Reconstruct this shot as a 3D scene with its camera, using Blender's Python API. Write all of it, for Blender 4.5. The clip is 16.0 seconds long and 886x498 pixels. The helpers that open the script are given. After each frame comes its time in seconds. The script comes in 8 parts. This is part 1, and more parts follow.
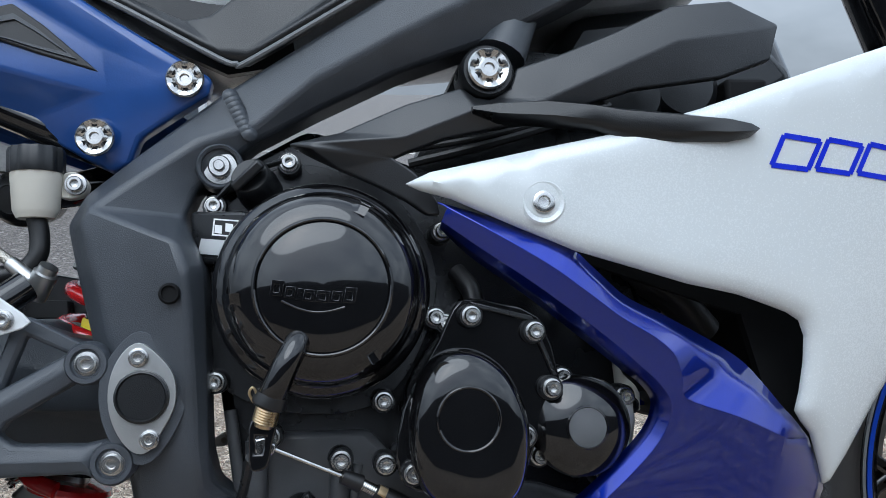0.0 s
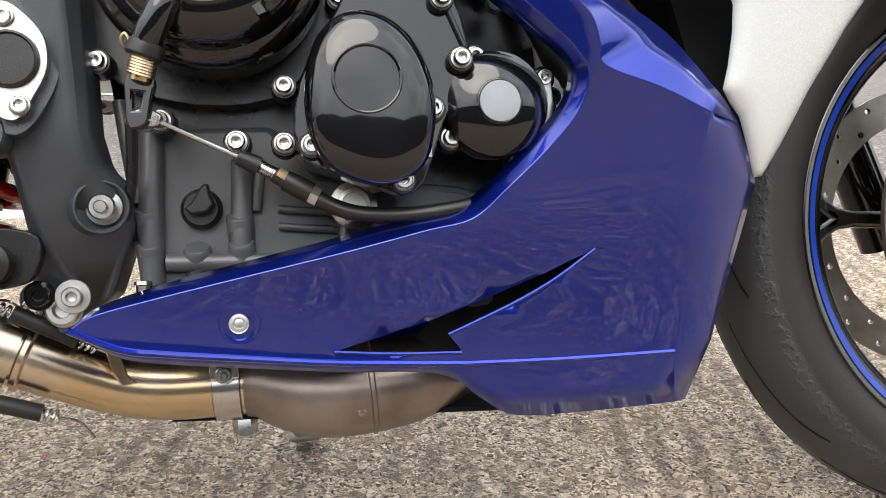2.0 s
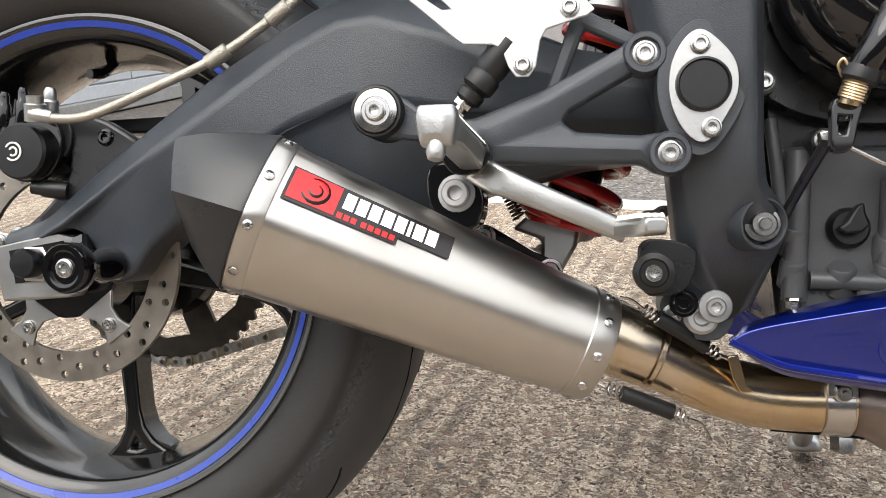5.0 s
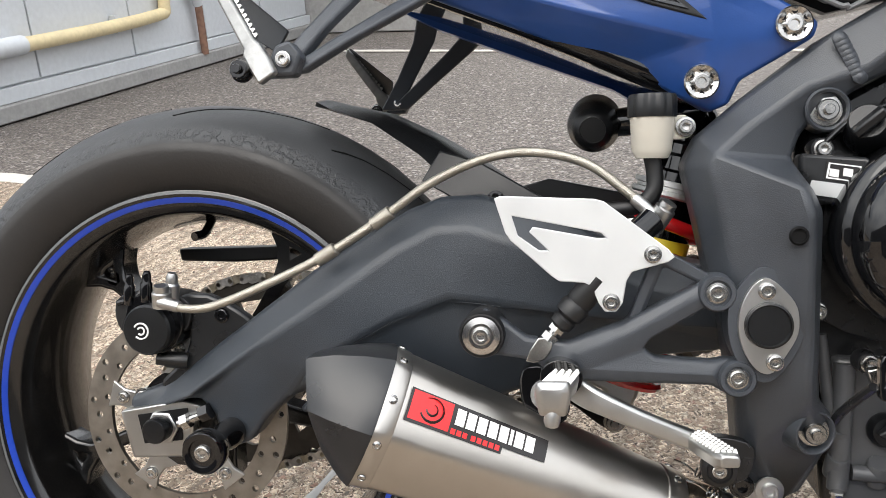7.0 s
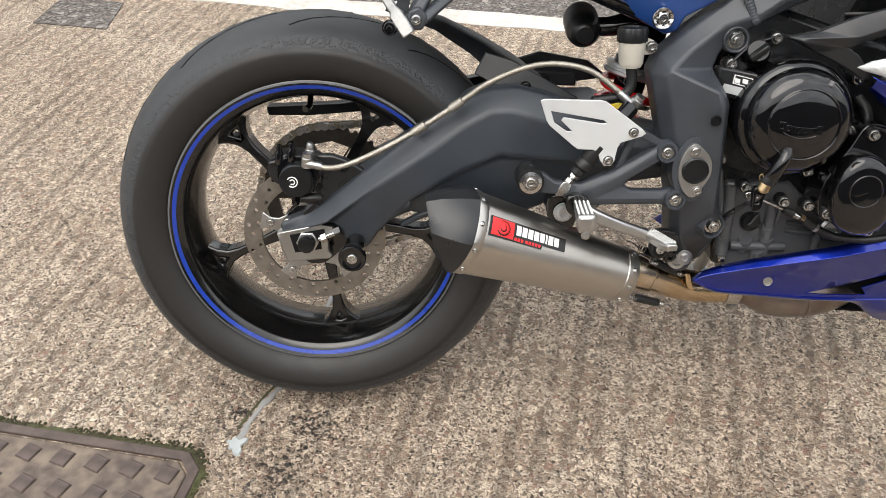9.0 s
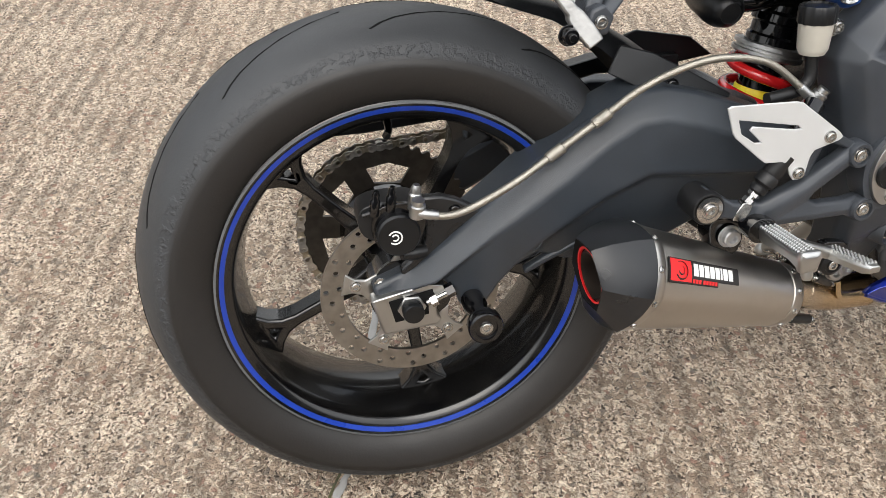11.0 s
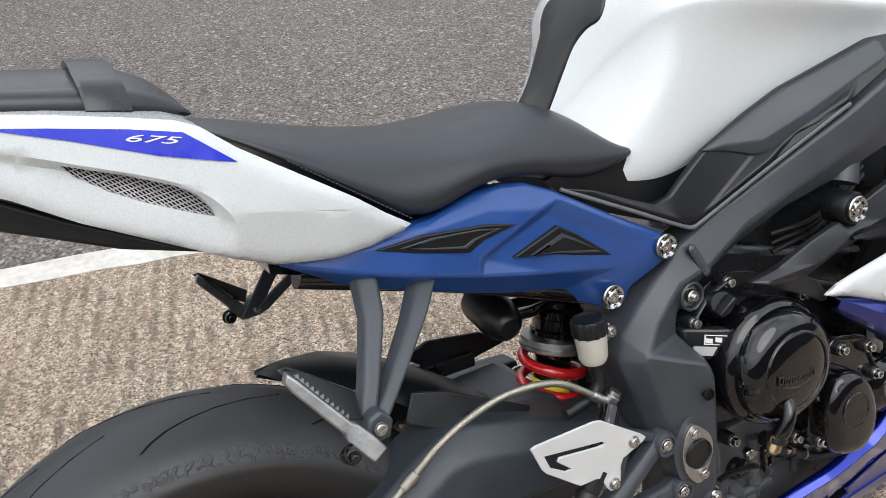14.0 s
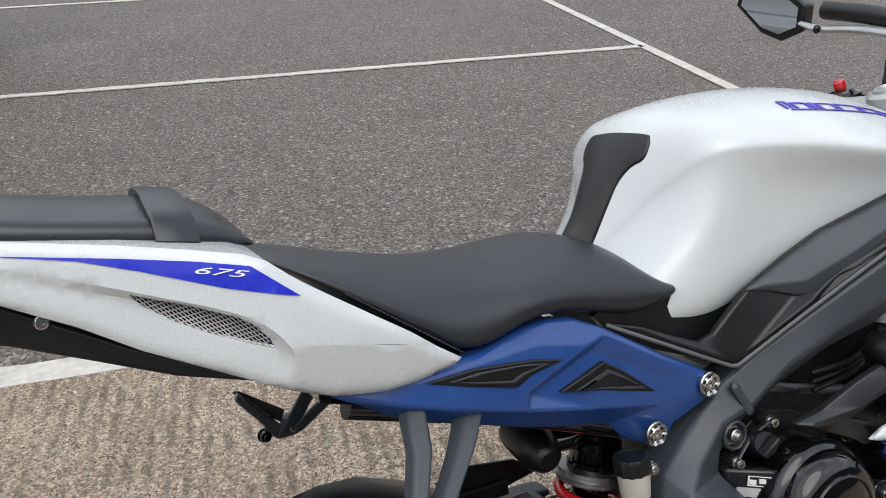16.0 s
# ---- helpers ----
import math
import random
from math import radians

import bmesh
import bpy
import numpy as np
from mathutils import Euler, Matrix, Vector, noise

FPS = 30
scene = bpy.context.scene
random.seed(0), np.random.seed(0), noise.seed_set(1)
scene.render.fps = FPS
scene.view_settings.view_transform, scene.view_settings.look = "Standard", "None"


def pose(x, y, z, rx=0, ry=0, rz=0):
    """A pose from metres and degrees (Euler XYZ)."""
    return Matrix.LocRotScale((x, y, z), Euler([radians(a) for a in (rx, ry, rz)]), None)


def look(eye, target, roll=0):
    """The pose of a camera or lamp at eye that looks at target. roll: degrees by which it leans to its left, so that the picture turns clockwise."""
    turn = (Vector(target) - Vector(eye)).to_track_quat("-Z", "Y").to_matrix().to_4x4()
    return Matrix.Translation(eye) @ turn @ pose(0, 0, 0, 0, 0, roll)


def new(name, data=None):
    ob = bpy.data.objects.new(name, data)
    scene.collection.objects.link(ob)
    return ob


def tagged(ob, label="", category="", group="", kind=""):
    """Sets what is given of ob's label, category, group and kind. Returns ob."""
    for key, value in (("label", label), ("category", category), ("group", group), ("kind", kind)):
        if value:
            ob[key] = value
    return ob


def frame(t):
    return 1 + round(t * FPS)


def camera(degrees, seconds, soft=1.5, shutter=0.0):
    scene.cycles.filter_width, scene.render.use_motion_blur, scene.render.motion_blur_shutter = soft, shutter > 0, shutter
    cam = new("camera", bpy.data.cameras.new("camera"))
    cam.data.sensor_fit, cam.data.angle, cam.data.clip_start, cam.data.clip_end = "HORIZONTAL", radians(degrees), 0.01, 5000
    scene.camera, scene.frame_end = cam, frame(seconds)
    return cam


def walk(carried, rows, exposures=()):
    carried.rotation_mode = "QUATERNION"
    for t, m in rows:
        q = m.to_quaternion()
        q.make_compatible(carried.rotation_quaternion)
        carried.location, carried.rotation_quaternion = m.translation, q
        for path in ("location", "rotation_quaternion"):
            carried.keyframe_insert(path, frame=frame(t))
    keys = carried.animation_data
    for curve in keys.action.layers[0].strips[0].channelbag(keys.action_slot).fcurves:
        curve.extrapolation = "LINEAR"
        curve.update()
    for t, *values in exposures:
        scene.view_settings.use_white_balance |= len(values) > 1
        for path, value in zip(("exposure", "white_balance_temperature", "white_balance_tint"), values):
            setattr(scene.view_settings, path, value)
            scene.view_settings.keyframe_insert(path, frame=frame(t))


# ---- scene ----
LENS = 55.74
cam = camera(LENS, 16.0, 0.8)
# seconds, eye x y z, yaw, pitch, roll
PATH = [
    (0, 0.6395, -0.6655, 0.6842, -11.00, -10.49, 0.82),
    (0.5, 0.6654, -0.6792, 0.6147, -11.32, -10.60, 0.45),
    (1, 0.6783, -0.6777, 0.5594, -12.05, -11.93, 0.28),
    (1.5, 0.6880, -0.6715, 0.5147, -12.58, -14.21, 0.22),
    (2, 0.6972, -0.6752, 0.5035, -11.96, -15.66, -0.16),
    (2.5, 0.6740, -0.6671, 0.5077, -9.61, -16.75, -0.70),
    (3, 0.6263, -0.6598, 0.5155, -5.71, -17.17, -1.45),
    (3.5, 0.5678, -0.6607, 0.5266, -0.72, -17.23, -2.12),
    (4, 0.5132, -0.6622, 0.5209, 4.37, -17.07, -2.55),
    (4.5, 0.4811, -0.6695, 0.5281, 7.93, -16.72, -2.78),
    (4.7, 0.4708, -0.6732, 0.5335, 8.99, -16.53, -2.94),
    (6.8, 0.3825, -0.6845, 0.6877, 9.22, -18.33, -3.52),
    (7, 0.3848, -0.7049, 0.7744, 8.74, -20.56, -3.28),
    (7.5, 0.3877, -0.8140, 0.9613, 7.90, -24.97, -2.88),
    (8, 0.3864, -0.9034, 1.0399, 6.20, -30.06, -2.64),
    (8.5, 0.3096, -0.9754, 1.0742, 2.16, -35.28, -1.83),
    (9, 0.1744, -1.0403, 1.1022, -1.42, -38.24, -0.75),
    (9.5, 0.0899, -1.0189, 1.0930, -3.70, -39.76, 0.06),
    (10, -0.0008, -0.8937, 1.0686, -6.24, -40.73, 0.50),
    (10.2, -0.0316, -0.8439, 1.0619, -7.48, -41.23, 0.68),
    (12.3, -0.2259, -0.5891, 1.0409, -27.24, -42.80, 1.84),
    (12.5, -0.1980, -0.5807, 1.0492, -28.30, -42.27, 1.63),
    (13, -0.1132, -0.5745, 1.0747, -29.98, -39.65, 0.28),
    (13.5, -0.0515, -0.5588, 1.1519, -29.51, -35.21, -1.99),
    (14, -0.0291, -0.5642, 1.1924, -28.39, -31.44, -3.49),
    (14.5, -0.0124, -0.5545, 1.2007, -27.58, -28.85, -4.02),
    (15, 0.0105, -0.5552, 1.2108, -27.21, -27.09, -3.81),
    (15.5, 0.0159, -0.5650, 1.2243, -27.37, -25.78, -2.99),
    (16, -0.0612, -0.5383, 1.2291, -28.10, -24.69, -1.59),
]


def eye_pose(x, y, z, yaw, pitch, roll):
    turn = Matrix.Rotation(radians(yaw), 4, "Z") @ Matrix.Rotation(radians(90 + pitch), 4, "X") @ Matrix.Rotation(radians(roll), 4, "Z")
    return Matrix.Translation((x, y, z)) @ turn


walk(cam, [(t, eye_pose(*row)) for t, *row in PATH], exposures=((0.0, 0.35, 5450, 6), (1.0, 0.62, 5800, 8), (2.0, 1.12, 6500, 10), (4.5, 0.98, 6600, 10), (7.0, 0.85, 6500, 10), (9.0, 0.62, 6600, 10), (10.2, 0.55, 6600, 10), (12.5, 0.8, 6350, 10), (13.5, 0.58, 6200, 10), (14.0, 0.40, 6250, 10), (14.5, 0.22, 6250, 10), (16.0, 0.06, 6250, 10)))

# ---- light: bright, thinly overcast sky ----
world = bpy.data.worlds.new("sky")
scene.world = world
world.use_nodes = True
wn, wl = world.node_tree.nodes, world.node_tree.links
wn.clear()
w_out = wn.new("ShaderNodeOutputWorld")
w_bg = wn.new("ShaderNodeBackground")
w_sky = wn.new("ShaderNodeTexSky")
w_sky.sky_type, w_sky.sun_disc = "NISHITA", False
w_sky.sun_elevation, w_sky.sun_rotation = radians(52), radians(200)
w_sky.air_density, w_sky.dust_density = 1.0, 3.0
w_co = wn.new("ShaderNodeTexCoord")
w_map = wn.new("ShaderNodeMapping")
w_map.inputs["Scale"].default_value = (1.0, 1.0, 2.2)
w_noise = wn.new("ShaderNodeTexNoise")
w_noise.inputs["Scale"].default_value, w_noise.inputs["Detail"].default_value = 2.3, 6.0
w_ramp = wn.new("ShaderNodeValToRGB")
w_ramp.color_ramp.elements[0].position, w_ramp.color_ramp.elements[0].color = 0.30, (0.45, 0.45, 0.45, 1)
w_ramp.color_ramp.elements[1].position, w_ramp.color_ramp.elements[1].color = 0.62, (1, 1, 1, 1)
w_cloud = wn.new("ShaderNodeMix")
w_cloud.data_type = "RGBA"
w_cloud.inputs["A"].default_value, w_cloud.inputs["B"].default_value = (7.0, 7.4, 8.0, 1), (17.0, 17.0, 16.8, 1)
w_mix = wn.new("ShaderNodeMix")
w_mix.data_type = "RGBA"
wl.new(w_co.outputs["Generated"], w_map.inputs["Vector"])
wl.new(w_map.outputs["Vector"], w_noise.inputs["Vector"])
wl.new(w_noise.outputs["Fac"], w_ramp.inputs["Fac"])
wl.new(w_ramp.outputs["Color"], w_mix.inputs["Factor"])
wl.new(w_noise.outputs["Fac"], w_cloud.inputs["Factor"])
wl.new(w_sky.outputs["Color"], w_mix.inputs["A"])
wl.new(w_cloud.outputs["Result"], w_mix.inputs["B"])
# an overcast sky is about three times as bright overhead as at the horizon
w_sep, w_up, w_grad = wn.new("ShaderNodeSeparateXYZ"), wn.new("ShaderNodeMapRange"), wn.new("ShaderNodeMix")
w_up.inputs["From Min"].default_value, w_up.inputs["From Max"].default_value = 0.0, 0.6
w_up.inputs["To Min"].default_value, w_up.inputs["To Max"].default_value = 0.32, 1.28
w_up.interpolation_type = "SMOOTHSTEP"
w_grad.data_type, w_grad.blend_type = "RGBA", "MULTIPLY"
w_grad.inputs["Factor"].default_value = 1.0
wl.new(w_co.outputs["Generated"], w_sep.inputs[0])
wl.new(w_sep.outputs["Z"], w_up.inputs["Value"])
wl.new(w_mix.outputs["Result"], w_grad.inputs["A"])
wl.new(w_up.outputs["Result"], w_grad.inputs["B"])
wl.new(w_grad.outputs["Result"], w_bg.inputs["Color"])
w_bg.inputs["Strength"].default_value = 0.10
wl.new(w_bg.outputs["Background"], w_out.inputs["Surface"])
sun = new("sun", bpy.data.lights.new("sun", "SUN"))
sun.data.energy, sun.data.angle, sun.data.color = 1.15, radians(48), (1.0, 0.96, 0.90)
sun.matrix_world = look((-0.9, -2.2, 4.0), (0, 0, 0))
scene.view_settings.exposure = 0.0

# ---- building helpers ----
from mathutils.geometry import delaunay_2d_cdt
from mathutils.bvhtree import BVHTree


def smooth(me, angle=38):
    me.polygons.foreach_set("use_smooth", [True] * len(me.polygons))
    me.set_sharp_from_angle(angle=radians(angle))


def to_mesh(name, bm, mat, angle=38, fix=True):
    if fix:
        bmesh.ops.recalc_face_normals(bm, faces=bm.faces)
    me = bpy.data.meshes.new(name)
    bm.to_mesh(me)
    bm.free()
    smooth(me, angle)
    me.materials.append(mat)
    return me


def part(name, bm, mat, parent, label="", bevel=0.0, angle=38, m=None, seg=2, limit=24):
    """Links a bmesh or a shared mesh as one object under a thing or a part."""
    me = bm if isinstance(bm, bpy.types.Mesh) else to_mesh(name, bm, mat, angle)
    ob = new(name, me)
    ob.parent = parent
    if m is not None:
        ob.matrix_basis = m
    if label:
        tagged(ob, label)
    if bevel:
        mod = ob.modifiers.new("rounded", "BEVEL")
        mod.width, mod.segments, mod.limit_method, mod.angle_limit = bevel, seg, "ANGLE", radians(limit)
        mod.harden_normals = False
    return ob


def inside(p, loop):
    x, y = p
    hit = False
    for (x0, y0), (x1, y1) in zip(loop, loop[1:] + loop[:1]):
        if (y0 > y) != (y1 > y) and x < (x1 - x0) * (y - y0) / (y1 - y0) + x0:
            hit = not hit
    return hit


def curve_loop(points, n=4):
    """A closed rounded loop through the points."""
    out, k = [], len(points)
    for i in range(k):
        p0, p1, p2, p3 = (Vector(points[(i + d) % k]) for d in (-1, 0, 1, 2))
        for j in range(n):
            t = j / n
            out.append(tuple(0.5 * (2 * p1 + (p2 - p0) * t + (2 * p0 - 5 * p1 + 4 * p2 - p3) * t * t + (3 * p1 - p0 - 3 * p2 + p3) * t ** 3)))
    return out


def curve(points, n=6):
    """An open smooth line through the points (any number of values each)."""
    pts = [np.array(p, float) for p in points]
    pts = [2 * pts[0] - pts[1], *pts, 2 * pts[-1] - pts[-2]]
    out = []
    for p0, p1, p2, p3 in zip(pts, pts[1:], pts[2:], pts[3:]):
        for j in range(n):
            t = j / n
            out.append(0.5 * (2 * p1 + (p2 - p0) * t + (2 * p0 - 5 * p1 + 4 * p2 - p3) * t * t + (3 * p1 - p0 - 3 * p2 + p3) * t ** 3))
    out.append(pts[-2])
    return out


def spline(points, stiff=1e-7):
    """A smooth height over the plane through (x, z, y) points."""
    p = np.array([q[:2] for q in points])
    d = np.linalg.norm(p[:, None] - p[None], axis=-1)
    k = np.where(d > 0, d * d * np.log(np.maximum(d, 1e-9)), 0) + stiff * np.eye(len(p))
    t = np.c_[np.ones(len(p)), p]
    a = np.block([[k, t], [t.T, np.zeros((3, 3))]])
    w = np.linalg.lstsq(a, np.r_[[q[2] for q in points], 0, 0, 0], rcond=None)[0]

    def height(x, z):
        r = np.maximum(np.hypot(p[:, 0] - x, p[:, 1] - z), 1e-9)
        return float((w[:-3] * r * r * np.log(r)).sum() + w[-3] + w[-2] * x + w[-1] * z)
    return height


def panel(outline, inner=(), holes=(), depth=0.006, y=None, soft=0.0, lift=None):
    """A panel in the bike's side plane: outline, creases and holes as (x, z, y), thickened inwards by depth.
    With y given, points are (x, z) on that plane. soft: the step of a net that bulges smoothly between the creases."""
    fix = (lambda p: (p[0], p[1], y)) if y is not None else (lambda p: tuple(p))
    outline, inner, holes = [fix(p) for p in outline], [[fix(p) for p in s] for s in inner], [[fix(p) for p in h] for h in holes]
    pts, edges = [], []

    def add(loop, closed):
        ids = []
        for p in loop:
            for i, q in enumerate(pts):
                if abs(q[0] - p[0]) + abs(q[1] - p[1]) < 1e-5:
                    ids.append(i)
                    break
            else:
                ids.append(len(pts))
                pts.append(p)
        edges.extend(zip(ids, ids[1:] + ids[:1]) if closed else zip(ids, ids[1:]))

    add(outline, True)
    for h in holes:
        add(h, True)
    for s in inner:
        add(s, False)
    if soft:
        height, loop, gaps = (lambda x, z: lift(x, z)[2]) if lift else spline(pts), [p[:2] for p in outline], [[p[:2] for p in h] for h in holes]
        known = np.array([p[:2] for p in pts])
        (x0, z0), (x1, z1) = known.min(0), known.max(0)
        for i in range(1, int((x1 - x0) / soft) + 1):
            for j in range(1, int((z1 - z0) / soft) + 1):
                q = (x0 + (i + 0.5 * (j % 2)) * soft, z0 + j * soft)
                if inside(q, loop) and not any(inside(q, h) for h in gaps) and np.hypot(*(known - q).T).min() > 0.45 * soft:
                    pts.append((*q, height(*q)))
    vs, _, fs, ov, _, _ = delaunay_2d_cdt([Vector(p[:2]) for p in pts], edges, [], 0, 1e-6)
    flat, cut = [p[:2] for p in outline], [[p[:2] for p in h] for h in holes]
    ys = []
    for v, o in zip(vs, ov):
        if o:
            ys.append(pts[o[0]][2])
        else:
            near = sorted(pts, key=lambda p: (p[0] - v.x) ** 2 + (p[1] - v.y) ** 2)[:2]
            ys.append(sum(p[2] for p in near) / 2)
    bm = bmesh.new()
    front = [bm.verts.new((v.x, a, v.y)) for v, a in zip(vs, ys)]
    back = [bm.verts.new((v.x, a + depth, v.y)) for v, a in zip(vs, ys)]
    count = {}
    for tri in fs:
        c = sum((vs[i] for i in tri), Vector((0, 0))) / len(tri)
        if inside(c, flat) and not any(inside(c, h) for h in cut):
            bm.faces.new([front[i] for i in tri])
            bm.faces.new([back[i] for i in reversed(tri)])
            for a, b in zip(tri, tri[1:] + tri[:1]):
                count.setdefault((min(a, b), max(a, b)), []).append((a, b))
    for uses in count.values():
        if len(uses) == 1:
            a, b = uses[0]
            bm.faces.new([front[b], front[a], back[a], back[b]])
    for v in [v for v in bm.verts if not v.link_faces]:
        bm.verts.remove(v)
    return bm


def dense(points, n=4):
    """A closed loop with even steps added on its straight sides."""
    out = []
    for a, b in zip(points, points[1:] + points[:1]):
        out += [tuple(np.array(a) + (np.array(b) - np.array(a)) * i / n) for i in range(n)]
    return out


def poly(points, degree):
    """A least-squares surface y(x, z) of low degree."""
    p = np.array(points)
    mx, mz = p[:, 0].mean(), p[:, 1].mean()

    def row(x, z):
        u, v = (x - mx) * 4, (z - mz) * 4
        return [u ** i * v ** j for i in range(degree + 1) for j in range(degree + 1 - i)]
    w = np.linalg.lstsq(np.array([row(a, b) for a, b, _ in points]), p[:, 2], rcond=None)[0]
    return lambda x, z: float(np.dot(row(x, z), w))


def shell(outline, height, holes=(), creases=(), step=0.02, roll=0.0, width=0.02, depth=0.004):
    """A smooth moulded panel: height gives y over (x, z), its edges rolled inwards over a width."""
    loop = [tuple(p[:2]) for p in outline]
    a = np.array(loop)
    d = np.roll(a, -1, 0) - a

    def gap(x, z):
        t = np.clip(((np.array((x, z)) - a) * d).sum(1) / np.maximum((d * d).sum(1), 1e-12), 0, 1)
        return float(np.hypot(*((a + d * t[:, None]) - (x, z)).T).min())

    def at(x, z):
        k = max(0.0, 1 - gap(x, z) / width)
        return (x, z, height(x, z) + roll * k * k)
    lines = [[at(*p[:2]) for p in c] for c in creases]
    for share in (0.25, 0.55, 1.0):
        ring = []
        for i in range(len(loop)):
            t = a[(i + 1) % len(loop)] - a[i - 1]
            nrm = np.array((-t[1], t[0])) / max(np.hypot(*t), 1e-9)
            for sgn in (1, -1):
                q = tuple(a[i] + nrm * sgn * width * share)
                if inside(q, loop) and gap(*q) > 0.93 * width * share and not any(inside(q, [tuple(p[:2]) for p in h]) for h in holes):
                    ring.append(q)
        lines += [[at(*q)] for q in ring]
    return panel([at(*p) for p in loop], inner=lines, holes=[[at(*p[:2]) for p in h] for h in holes], depth=depth, soft=step, lift=at)


def ribbon(bm, pairs, n=5, k=2):
    """A moulded strip between two lines given as pairs of (x, z, y) points."""
    rows = curve([(*p, *q) for p, q in pairs], n)
    vs = [[bm.verts.new((r[0] + (r[3] - r[0]) * j / k, r[2] + (r[5] - r[2]) * j / k, r[1] + (r[4] - r[1]) * j / k)) for j in range(k + 1)] for r in rows]
    for p, q in zip(vs, vs[1:]):
        for j in range(k):
            bm.faces.new((p[j], p[j + 1], q[j + 1], q[j]))
    return bm


def surface_of(ob):
    return BVHTree.FromObject(ob, bpy.context.evaluated_depsgraph_get())


def lay_on(bm, tree, way, lift):
    """Drops flat artwork along way onto a surface; its own depth along way is kept."""
    way = Vector(way).normalized()
    for v in bm.verts:
        hit = tree.ray_cast(v.co - way * 1.0, way)
        if hit[0] is not None:
            v.co = v.co + way * (hit[0].dot(way) - lift)
    return bm


def circle(cx, cz, r, n=20, start=0.0):
    return [(cx + r * math.cos(start + 2 * math.pi * i / n), cz + r * math.sin(start + 2 * math.pi * i / n)) for i in range(n)]


def loft(rings, caps=True, bm=None, closed=False):
    bm = bm or bmesh.new()
    vs = [[bm.verts.new(p) for p in r] for r in rings]
    pairs = list(zip(vs, vs[1:])) + ([(vs[-1], vs[0])] if closed else [])
    for a, b in pairs:
        k = len(a)
        for i in range(k):
            bm.faces.new((a[i], a[(i + 1) % k], b[(i + 1) % k], b[i]))
    if caps and not closed:
        bm.faces.new(list(reversed(vs[0])))
        bm.faces.new(vs[-1])
    return bm


def axes_of(way):
    way = Vector(way).normalized()
    side = way.cross(Vector((0, 0, 1)))
    side = Vector((1, 0, 0)) if side.length < 1e-4 else side.normalized()
    return side, side.cross(way).normalized(), way


def lathe(profile, origin, way=(0, -1, 0), n=32, bm=None, caps=True):
    """A turned shape: profile rows of (radius, distance along way)."""
    u, v, w = axes_of(way)
    o = Vector(origin)
    rings = [[o + w * a + (u * math.cos(2 * math.pi * i / n) + v * math.sin(2 * math.pi * i / n)) * max(r, 1e-4) for i in range(n)] for r, a in profile]
    return loft(rings, caps, bm)


def tube(points, radius, n=10, steps=5, bm=None, flat=1.0):
    """A round bar or hose through the points; radius a number or one for each point."""
    rs = radius if isinstance(radius, (list, tuple)) else [radius] * len(points)
    line = curve([(*p, r) for p, r in zip(points, rs)], steps) if len(points) > 2 else [np.array((*p, r), float) for p, r in zip(points, rs)]
    rings, up = [], None
    for i, q in enumerate(line):
        way = Vector(line[min(i + 1, len(line) - 1)][:3] - line[max(i - 1, 0)][:3]).normalized()
        if up is None:
            up = axes_of(way)[1]
        up = (up - way * up.dot(way)).normalized()
        side = way.cross(up)
        rings.append([Vector(q[:3]) + (side * math.cos(2 * math.pi * k / n) + up * flat * math.sin(2 * math.pi * k / n)) * q[3] for k in range(n)])
    return loft(rings, True, bm)


def coil(a, b, radius, wire, turns, n=8, per=14, bm=None):
    """A wound spring from a to b."""
    u, v, w = axes_of(Vector(b) - Vector(a))
    k = int(turns * per)
    pts = [Vector(a).lerp(Vector(b), i / k) + (u * math.cos(2 * math.pi * i / per) + v * math.sin(2 * math.pi * i / per)) * radius for i in range(k + 1)]
    return tube(pts, wire, n, 1, bm)


def box(x0, x1, y0, y1, z0, z1, bm=None):
    return loft([[(x0, y, z0), (x1, y, z0), (x1, y, z1), (x0, y, z1)] for y in (y0, y1)], True, bm)


def cap_screw(r, h, seat, socket=True, n=20):
    """A screw head seen from outside, its face towards -y, with a flange and a hex socket or hexagon."""
    bm = bmesh.new()
    prof = [(r * seat, 0), (r * seat, 0.0012), (r * seat * 0.96, 0.0018), (r * 1.02, 0.002), (r, h * 0.85), (r * 0.88, h)]
    if socket:
        prof += [(r * 0.56, h), (r * 0.50, h - 0.001), (r * 0.46, h * 0.45), (0.0002, h * 0.40)]
    else:
        prof += [(r * 0.52, h), (r * 0.50, h + 0.003), (r * 0.42, h + 0.004), (0.0002, h + 0.004)]
    return lathe(prof, (0, 0, 0), (0, -1, 0), n, bm)


SCREWS = {}


def bolt(x, y, z, parent, r=0.0065, h=0.006, seat=1.35, socket=True, mat=None, name="bolt", label="", tilt=(0, 0)):
    mat = mat or M_STEEL
    key = (r, h, seat, socket, mat.name)
    if key not in SCREWS:
        SCREWS[key] = to_mesh(name, cap_screw(r, h, seat, socket), mat, 30)
    return part(name, SCREWS[key], mat, parent, label, m=pose(x, y, z, tilt[0], random.uniform(0, 60), tilt[1]))


